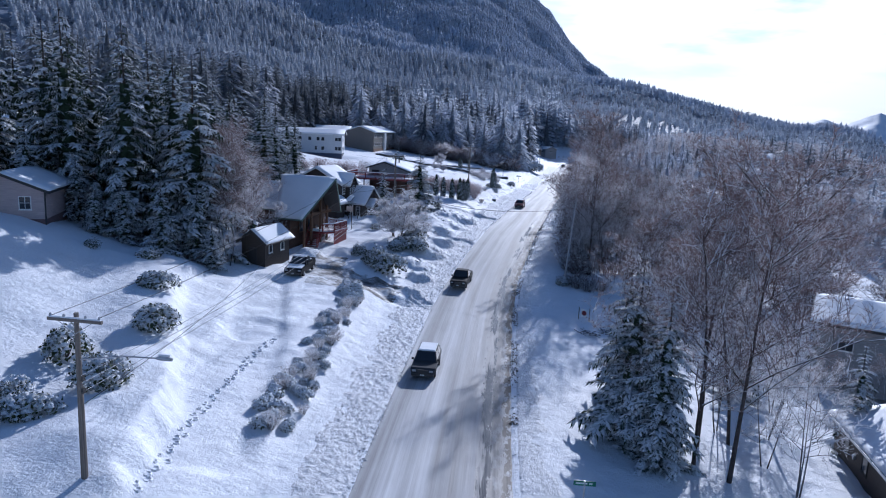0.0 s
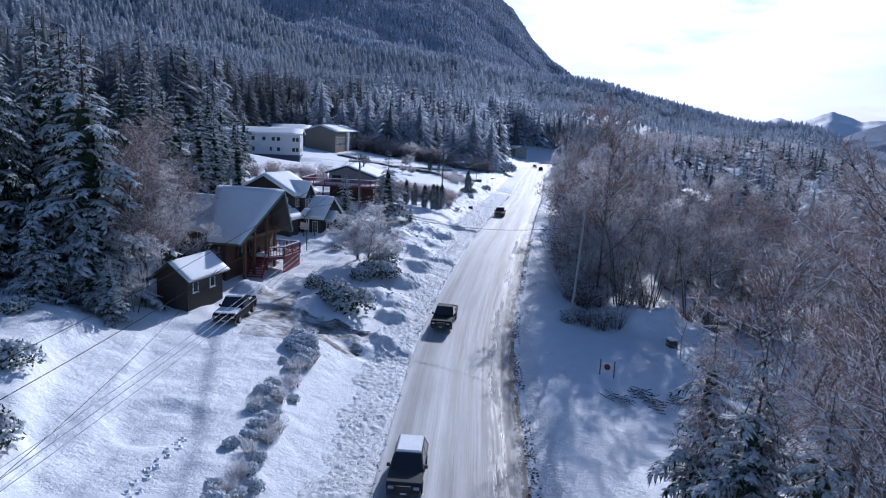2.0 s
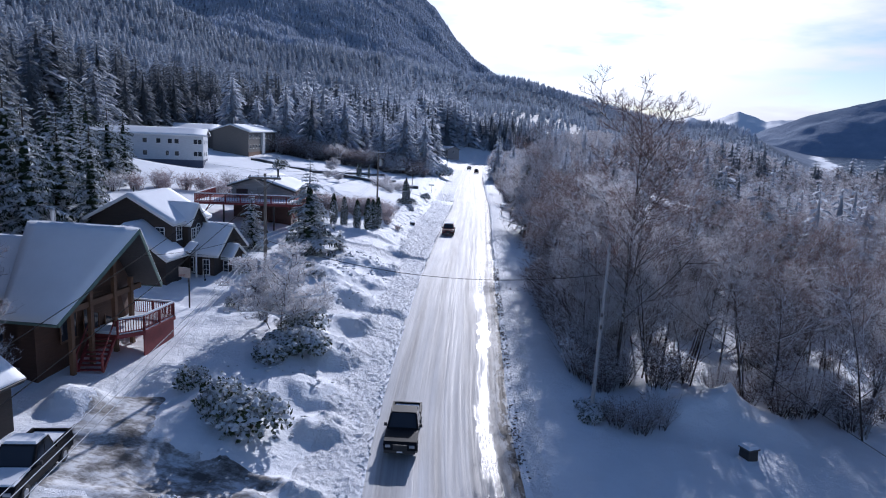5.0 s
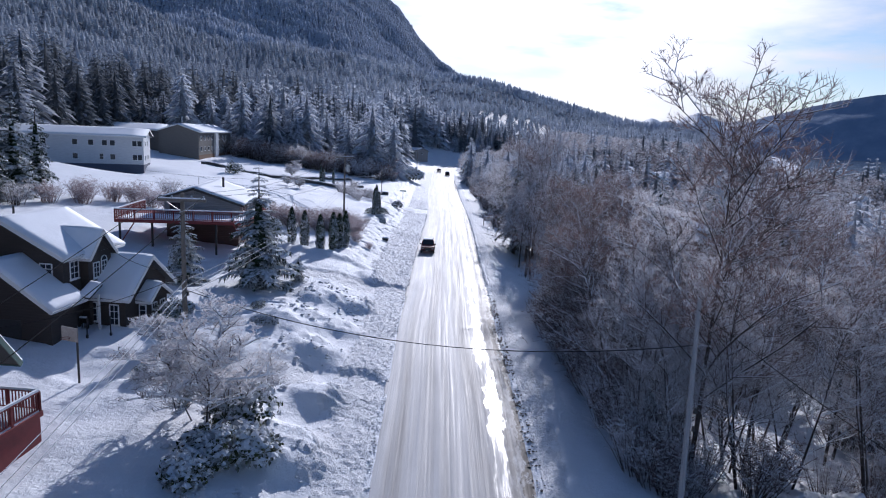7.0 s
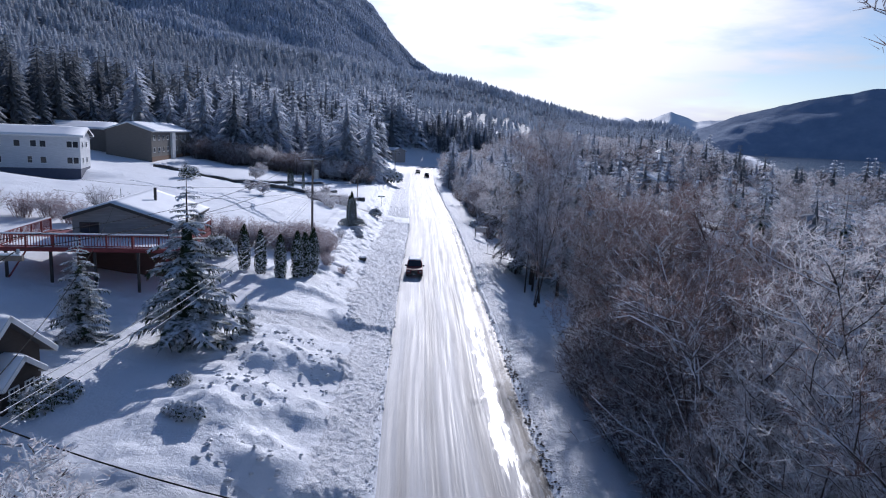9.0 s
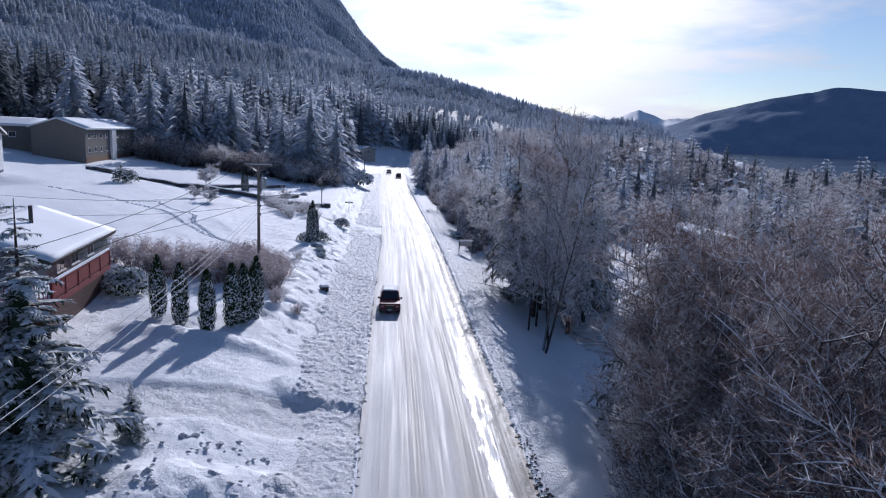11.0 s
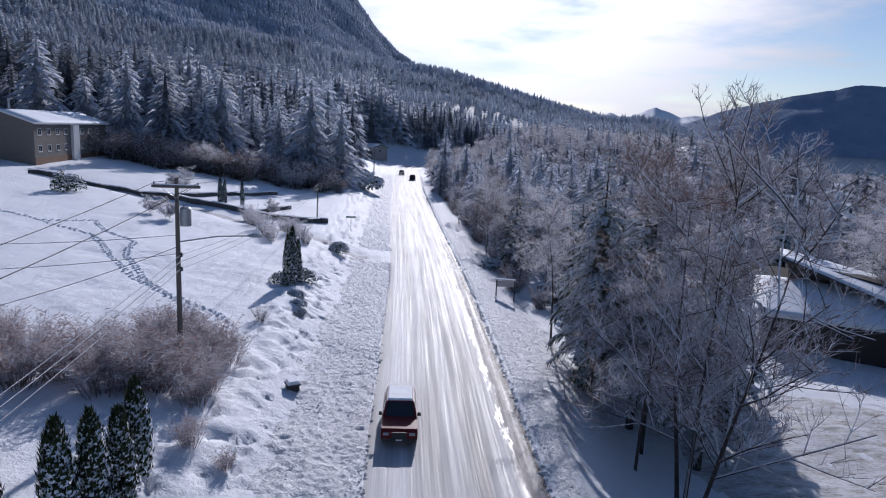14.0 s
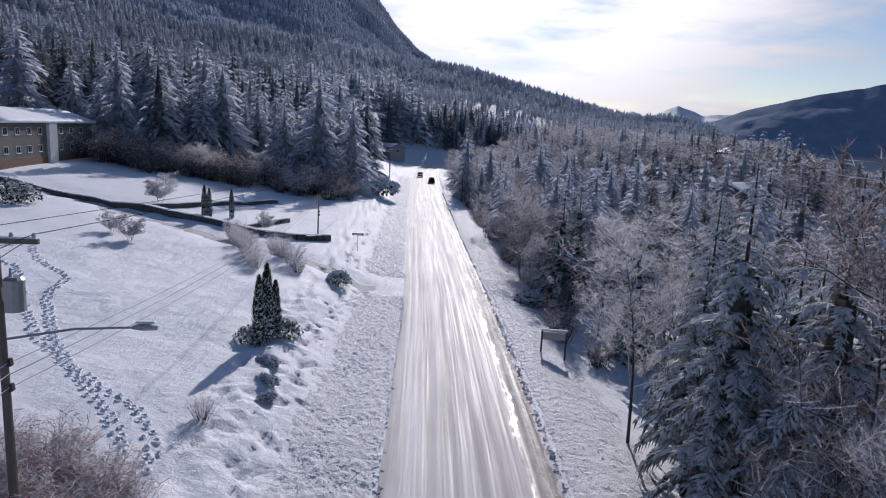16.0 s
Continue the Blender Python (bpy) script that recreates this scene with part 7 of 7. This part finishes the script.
# ---- vehicles ----
def vehicle(name, x, y, yaw, label, paint, pickup=False, snow=True, z=None, category="car"):
    """A car that looks along its own -y; its wheels stand on the ground."""
    z = (float(road_z(y)) + 0.08) if z is None else z
    c = thing(name, pose(x, y, z, 0, 0, yaw), label, category, "cars and pickups")
    L, W = (5.15, 1.88) if pickup else (4.6, 1.84)
    hl, hw = L / 2, W / 2
    body = Mesh()
    belt = 1.02 if pickup else 1.0
    prof = [(-hl, 0.45), (-hl + 0.05, 0.78), (-hl + 0.25, 0.92), (-hl + 1.25, belt), (hl - 0.1, belt), (hl, 0.85), (hl, 0.42), (hl - 0.3, 0.30), (-hl + 0.3, 0.30)]
    lo = [(-hw + (0.06 if b < 0.5 else 0.0), a, b) for a, b in prof]
    hi = [(hw - (0.06 if b < 0.5 else 0.0), a, b) for a, b in prof]
    body.solid(hi, lo)
    b = part("body", body, paint, c)
    y0, y1, yr0, yr1, top = (-0.95, 1.0, -0.25, 0.75, 1.76) if pickup else (-1.0, hl - 0.06, -0.25, hl - 0.55, 1.62)
    cab = Mesh()
    cab.solid([(-hw + 0.03, y0, belt), (hw - 0.03, y0, belt), (hw - 0.03, y1, belt), (-hw + 0.03, y1, belt)],
              [(-hw + 0.2, yr0, top), (hw - 0.2, yr0, top), (hw - 0.2, yr1, top), (-hw + 0.2, yr1, top)])
    cb = part("cabin", cab, paint, c)

    def pane(nm, pts):
        pts = [Vector(p) for p in pts]
        nn = (pts[1] - pts[0]).cross(pts[2] - pts[0]).normalized()
        me = Mesh()
        me.solid(pts, [p + nn * 0.012 for p in pts])
        part(nm, me, m_glass, cb)

    def lerp(a, b, t):
        return tuple(p + (q - p) * t for p, q in zip(a, b))

    A, B, C, D = (-hw + 0.03, y0, belt), (hw - 0.03, y0, belt), (hw - 0.03, y1, belt), (-hw + 0.03, y1, belt)
    E, F, G, H2 = (-hw + 0.2, yr0, top), (hw - 0.2, yr0, top), (hw - 0.2, yr1, top), (-hw + 0.2, yr1, top)

    def inset(p, q, r, s, u0, u1, v0, v1):
        at = lambda u, v: lerp(lerp(p, q, u), lerp(s, r, u), v)  # noqa: E731
        return [at(u0, v0), at(u1, v0), at(u1, v1), at(u0, v1)]

    pane("windscreen", inset(A, B, F, E, 0.06, 0.94, 0.08, 0.92))
    pane("rear_window", inset(C, D, H2, G, 0.08, 0.92, 0.15, 0.9))
    for u0, u1 in ((0.10, 0.48), (0.53, 0.90)):
        pane("side_window", inset(B, C, G, F, u0, u1, 0.10, 0.88))
        pane("side_window", inset(D, A, E, H2, u0, u1, 0.10, 0.88))
    if pickup:
        for sg in (-1, 1):
            part("bed_side", Mesh().box(sg * (hw - 0.09) - 0.06, sg * (hw - 0.09) + 0.06, 1.05, hl - 0.05, belt - 0.02, belt + 0.22), paint, c)
        part("tailgate", Mesh().box(-hw + 0.16, hw - 0.16, hl - 0.12, hl - 0.02, belt, belt + 0.2), paint, c)
        part("bed_snow", Mesh().box(-hw + 0.17, hw - 0.17, 1.08, hl - 0.14, belt + 0.003, belt + 0.1, 0, 0.05), m_roofsnow, c, "white snow")
    for sx in (-1, 1):
        for wy in (-hl + 0.9, hl - 0.95):
            t = Mesh()
            xc = sx * (hw - 0.10)
            t.tube([(xc - 0.12, wy, 0.34), (xc - 0.10, wy, 0.34), (xc + 0.10, wy, 0.34), (xc + 0.12, wy, 0.34)], [0.29, 0.345, 0.345, 0.29], 18)
            w = part("wheel", t, m_rubber, c)
            part("rim", Mesh().tube([(xc + sx * 0.08, wy, 0.34), (xc + sx * 0.135, wy, 0.34)], [0.2, 0.17], 12), m_metal, w)
        part("headlight", Mesh().box(sx * (hw - 0.26) - 0.15, sx * (hw - 0.26) + 0.15, -hl - 0.015, -hl + 0.1, 0.66, 0.79, 0, 0.01), m_lens, c, "clear lens")
        part("tail_light", Mesh().box(sx * (hw - 0.15) - 0.09, sx * (hw - 0.15) + 0.09, hl - 0.05, hl + 0.015, 0.62, 0.95, 0, 0.005), m_redlens, c, "red lens")
        part("mirror", Mesh().box(sx * (hw + 0.09) - 0.10, sx * (hw + 0.09) + 0.10, y0 + 0.28, y0 + 0.40, belt + 0.02, belt + 0.2, 0, 0.02), m_dark, c)
    part("grille", Mesh().box(-hw + 0.55, hw - 0.55, -hl - 0.02, -hl + 0.06, 0.5, 0.82, 0, 0.01), m_dark, c)
    part("bumper", Mesh().box(-hw + 0.05, hw - 0.05, -hl - 0.06, -hl + 0.12, 0.34, 0.5, 0, 0.02), m_dark, c)
    part("rear_bumper", Mesh().box(-hw + 0.05, hw - 0.05, hl - 0.1, hl + 0.05, 0.36, 0.52, 0, 0.02), m_dark, c)
    part("number_plate", Mesh().box(-0.16, 0.16, -hl - 0.075, -hl - 0.062, 0.40, 0.48), m_white, c, "plain pale plate")
    if snow:
        part("roof_snow", Mesh().box(-hw + 0.24, hw - 0.24, yr0 + 0.05, yr1 - 0.05, top + 0.003, top + 0.11, 0, 0.06), m_roofsnow, cb, "white snow")
        if pickup:
            part("bonnet_snow", Mesh().solid([(-hw + 0.1, -hl + 0.3, 0.936), (hw - 0.1, -hl + 0.3, 0.936), (hw - 0.1, -1.0, belt + 0.01), (-hw + 0.1, -1.0, belt + 0.01)],
                                             [(-hw + 0.16, -hl + 0.36, 1.0), (hw - 0.16, -hl + 0.36, 1.0), (hw - 0.16, -1.02, belt + 0.09), (-hw + 0.16, -1.02, belt + 0.09)]), m_roofsnow, b, "white snow")
    return c


m_lens = material("headlight_lens", (0.35, 0.36, 0.38), 0.15)
m_redlens = material("red_lens", (0.35, 0.02, 0.02), 0.2)
p_black = material("black_paint", (0.012, 0.012, 0.014), 0.5)
p_grey = material("dark_grey_paint", (0.045, 0.047, 0.053), 0.5)
p_maroon = material("maroon_paint", (0.15, 0.02, 0.022), 0.42)

for paint in (p_black, p_grey, p_maroon):
    paint.node_tree.nodes["Principled BSDF"].inputs["Specular IOR Level"].default_value = 0.12


def cars():
    vehicle("parked_pickup", -19.4, 66.0, 3, "black pickup parked by the shed with snow on it", p_black, True, True, ground(-19.6, 65.9) - 0.02, "pickup")
    vehicle("suv", float(road_x(48.5)) - 2.5, 48.5, 2, "dark grey car with snow on its roof on the road", p_grey, False, True)
    vehicle("pickup", float(road_x(75.5)) - 2.4, 75.5, -3, "black pickup driving on the snowy road", p_black, True, False, category="pickup")
    vehicle("suv", float(road_x(143.6)) - 2.7, 143.6, -5, "maroon car with snow on its roof on the road", p_maroon, False, True)
    vehicle("suv", float(road_x(352)) - 1.9, 352.0, -4, "dark car far down the snowy road", p_grey, False, False)
    vehicle("pickup", float(road_x(330)) + 1.7, 330.0, 176, "dark pickup far down the snowy road", p_black, True, False, category="pickup")
    vehicle("parked_car", -27.0, 29.5, 60, "parked car buried under snow beside the shrubs", p_grey, False, True, ground(-27.0, 29.5), "car")


cars()


# ---- garden walls, signs and small things ----
m_stone = plain("dark_wall_stone", (0.09, 0.085, 0.085), 0.9, 0, 2, 0.4, 0.6)


def stone_wall(pts, h, w, label):
    """A low wall of dark stones along points, following the ground, capped with snow."""
    rnd = random.Random(len(pts) * 13 + int(h * 10))
    wall = thing("stone_wall", Matrix(), label, "garden wall", "terrace walls in the field")
    cap = Mesh()
    for p, q in zip(pts, pts[1:]):
        p, q = Vector(p), Vector(q)
        ln = (q - p).length
        d = (q - p) / ln
        s = Vector((-d.y, d.x))
        n = int(ln / 1.1)
        for j in range(n):
            a, b = p + d * (ln * j / n + 0.02), p + d * (ln * (j + 1) / n - 0.02)
            za, zb = ground(a.x, a.y), ground(b.x, b.y)
            k, t = rnd.uniform(0.85, 1.1), rnd.uniform(-0.05, 0.05)
            c = [a - s * (w + t), b - s * (w - t), b + s * w, a + s * w]
            zz = [za, zb, zb, za]
            part("stone", Mesh().solid([(v.x, v.y, z - 0.3) for v, z in zip(c, zz)], [(v.x + rnd.uniform(-.03, .03), v.y, z + h * k) for v, z in zip(c, zz)]), m_stone, wall)
            c2 = [a - s * w * 0.8, b - s * w * 0.8, b + s * w, a + s * w]
            cap.solid([(v.x, v.y, z + h * 1.1 + 0.003) for v, z in zip(c2, zz)], [(v.x, v.y, z + h * 1.1 + 0.12) for v, z in zip(c2, zz)])
    tagged(part("snow_cap", cap, m_roofsnow, wall, "white snow"), kind="stuff")


stone_wall([(-50, 219.5), (-43.5, 218), (-37, 216.6), (-28, 213.3), (-22.3, 210.9), (-17.4, 209), (-13, 207.4), (-8.5, 207.2), (-4.6, 209.6)], 0.6, 0.35, "low dark stone terrace wall edged with snow")
stone_wall([(-28.3, 214.8), (-24.5, 220.5), (-20, 228), (-15, 237)], 0.5, 0.3, "curved dark stone terrace wall edged with snow")
stone_wall([(-15.2, 209.2), (-13.4, 214.0), (-11, 219.5)], 0.45, 0.3, "short dark stone terrace wall edged with snow")


def notice_board():
    x, y = 14.2, 173.0
    b = thing("notice_board", pose(x, y, ground(x, y), 0, 0, -12), "grey wooden board on two posts with snow on top", "notice board")
    for sx in (-0.9, 0.9):
        part("post", Mesh().box(sx - 0.06, sx + 0.06, -0.06, 0.06, -0.3, 2.0), m_dark, b)
    part("board", Mesh().box(-0.95, 0.95, -0.05, 0.05, 1.3, 1.9), m_grey_pole, b, "weathered grey planks")
    part("snow_cap", Mesh().box(-1.0, 1.0, -0.12, 0.12, 2.003, 2.12, 0, 0.05), m_roofsnow, b, "white snow")


def street_sign():
    x, y = 8.4, 28.8
    g = ground(x, y)
    s = thing("street_sign", pose(x, y, g, 0, 0, 4), "green street sign with white lettering bars on a post", "street sign")
    part("post", Mesh().tube([(0, 0, -0.3), (0, 0, 2.75)], [0.04, 0.04], 8), m_metal, s)
    p = part("panel", Mesh().box(-0.52, 0.52, -0.015, 0.015, 2.5, 2.74), plain("green_sign_paint", (0.01, 0.16, 0.09), 0.4, 0, 5, 0.1), s, "green reflective panel")
    for x0, x1 in ((-0.42, 0.12), (0.2, 0.36)):
        part("lettering_bar", Mesh().box(x0, x1, -0.021, -0.016, 2.58, 2.66), m_white, p)


def yard_sign():
    x, y = 10.8, 66.2
    s = thing("yard_sign", pose(x, y, ground(x, y), 0, 0, -20), "small red and white sign between two posts", "sign")
    for sx in (-0.55, 0.55):
        part("post", Mesh().box(sx - 0.04, sx + 0.04, -0.04, 0.04, -0.3, 1.35), m_pole, s)
    p = part("panel", Mesh().box(-0.35, 0.35, -0.03, 0.0, 0.35, 1.2), m_white, s)
    part("emblem", Mesh().tube([(0, -0.045, 0.8), (0, -0.032, 0.8)], [0.25, 0.25], 16), m_red, p, "plain red disc")


def lane_sign():
    x, y = -1.1, 207.2
    s = thing("street_sign", pose(x, y, ground(x, y), 0, 0, -8), "small green name sign on a post by the lane", "street sign")
    part("post", Mesh().tube([(0, 0, -0.3), (0, 0, 2.1)], [0.04, 0.04], 8), m_metal, s)
    p = part("panel", Mesh().box(-0.7, 0.7, -0.015, 0.015, 1.85, 2.12), plain("green_lane_sign", (0.02, 0.13, 0.08), 0.4, 0, 5, 0.1), s, "green panel")
    part("lettering_bar", Mesh().box(-0.5, 0.5, -0.021, -0.016, 1.94, 2.03), m_white, p)


def hoop():
    x, y = -21.0, 90.9
    s = thing("basketball_hoop", pose(x, y, ground(x, y), 0, 0, -25), "basketball hoop on a dark post by the drive", "basketball hoop")
    part("post", Mesh().tube([(0, 0, -0.3), (0, 0, 2.6), (0, -0.4, 3.0)], [0.06, 0.06, 0.05], 8), m_dark, s)
    part("backboard", Mesh().box(-0.6, 0.6, -0.47, -0.42, 2.6, 3.4), plain("board_paint", (0.30, 0.27, 0.25), 0.6), s, "weathered board")
    ring = [(math.cos(a * math.pi / 8) * 0.23, -0.72 + math.sin(a * math.pi / 8) * 0.23, 2.85) for a in range(17)]
    part("rim", Mesh().tube(ring, [0.015] * 17, 5), m_red, s)


def utility_box(x, y, w, h, label, name="utility_box", category="box"):
    s = thing(name, pose(x, y, ground(x, y), 0, 0, 20), label, category)
    part("case", Mesh().box(-w / 2, w / 2, -w / 2, w / 2, -0.3, h, 0, 0.04), m_dark, s)
    part("lid", Mesh().box(-w / 2 - 0.04, w / 2 + 0.04, -w / 2 - 0.04, w / 2 + 0.04, h + 0.002, h + 0.07), m_stone, s)
    part("snow_cap", Mesh().box(-w / 2, w / 2, -w / 2, w / 2, h + 0.075, h + 0.25, 0, 0.08), m_roofsnow, s, "white snow")


def brush_pile(x, y, seed):
    rnd = random.Random(seed)
    me = Mesh()
    for _ in range(26):
        w, ln = rnd.uniform(0, 3.14), rnd.uniform(0.5, 1.6)
        cx, cy, cz = rnd.gauss(0, 0.6), rnd.gauss(0, 0.4), rnd.uniform(0.02, 0.25)
        d = Vector((math.cos(w), math.sin(w), rnd.uniform(-0.1, 0.15))) * ln / 2
        c = Vector((cx, cy, cz))
        me.tube([c - d, c + d], [0.05, 0.03], 4)
    ob = new("brush_pile", me.data("brush_pile", m_bark))
    ob.matrix_basis = pose(x, y, ground(x, y), 0, 0, rnd.uniform(0, 180))
    tagged(ob, "dark pile of cut branches lying in snow", "brush pile", kind="stuff")


notice_board()
street_sign()
yard_sign()
lane_sign()
hoop()
utility_box(18.2, 76.0, 0.8, 0.6, "dark utility box with a cap of snow in the yard")
utility_box(-4.4, 147.4, 0.7, 0.35, "dark stone culvert end half under snow", "culvert_end", "culvert")
for bx, by, bs in ((12.9, 63.8, 1), (13.6, 62.6, 2), (11.2, 62.0, 3), (16.0, 63.4, 4)):
    brush_pile(bx, by, bs)


def footprints(name, pts, label, gap=0.7):
    """Trodden snow: rims of pushed-up snow round each print along a line."""
    rnd = random.Random(len(pts))
    me = Mesh()
    for p, q in zip(pts, pts[1:]):
        p, q = Vector(p), Vector(q)
        n = max(1, int((q - p).length / gap))
        s = Vector((-(q - p).y, (q - p).x)).normalized()
        for j in range(n):
            c = p.lerp(q, (j + rnd.uniform(-0.2, 0.2)) / n) + s * (0.15 * (1 if j % 2 else -1) + rnd.uniform(-0.12, 0.12))
            z, r = ground(c.x, c.y), rnd.uniform(0.11, 0.17)
            i = len(me.v)
            for k in range(7):
                w = 6.283 * k / 7
                for rr, dz in ((r * 1.5, -0.02), (r, rnd.uniform(0.04, 0.09)), (r * 0.55, 0.005)):
                    me.v.append((c.x + math.cos(w) * rr, c.y + math.sin(w) * rr * 1.2, z + dz))
            for k in range(7):
                a, b = i + 3 * k, i + 3 * ((k + 1) % 7)
                me.f += [(a, b, b + 1, a + 1), (a + 1, b + 1, b + 2, a + 2)]
                me.s += [0, 0]
    ob = new(name, me.data(name, m_snow))
    tagged(ob, label, "footprints", kind="stuff")


footprints("footprint_trail", [(-11.8, 24.8), (-12.5, 28.7), (-13.5, 33.5), (-13.9, 37.8), (-14.4, 42.3), (-14.6, 48.0)], "line of footprints along the snowy drive", 0.45)
footprints("footprint_trail", [(-44, 188), (-33, 183), (-26.8, 179.8), (-21.9, 170.6), (-19.0, 165.9), (-15.9, 162.2), (-12.6, 159.0), (-10.5, 157.3), (-9.4, 155.4), (-8.5, 153.3), (-8.8, 149.5)], "winding trail of footprints over the snowy field", 0.34)
footprints("footprint_trail", [(-27.0, 183.1), (-22.2, 177.8), (-21.2, 172.2), (-18.4, 166.6), (-14.6, 160.4), (-11.5, 156.6), (-9.6, 153.2), (-11.5, 150.0)], "second trail of footprints over the snowy field", 0.34)
footprints("footprint_trail", [(-33, 183), (-29, 187), (-27.0, 183.1)], "short loop of footprints in the snowy field", 0.4)
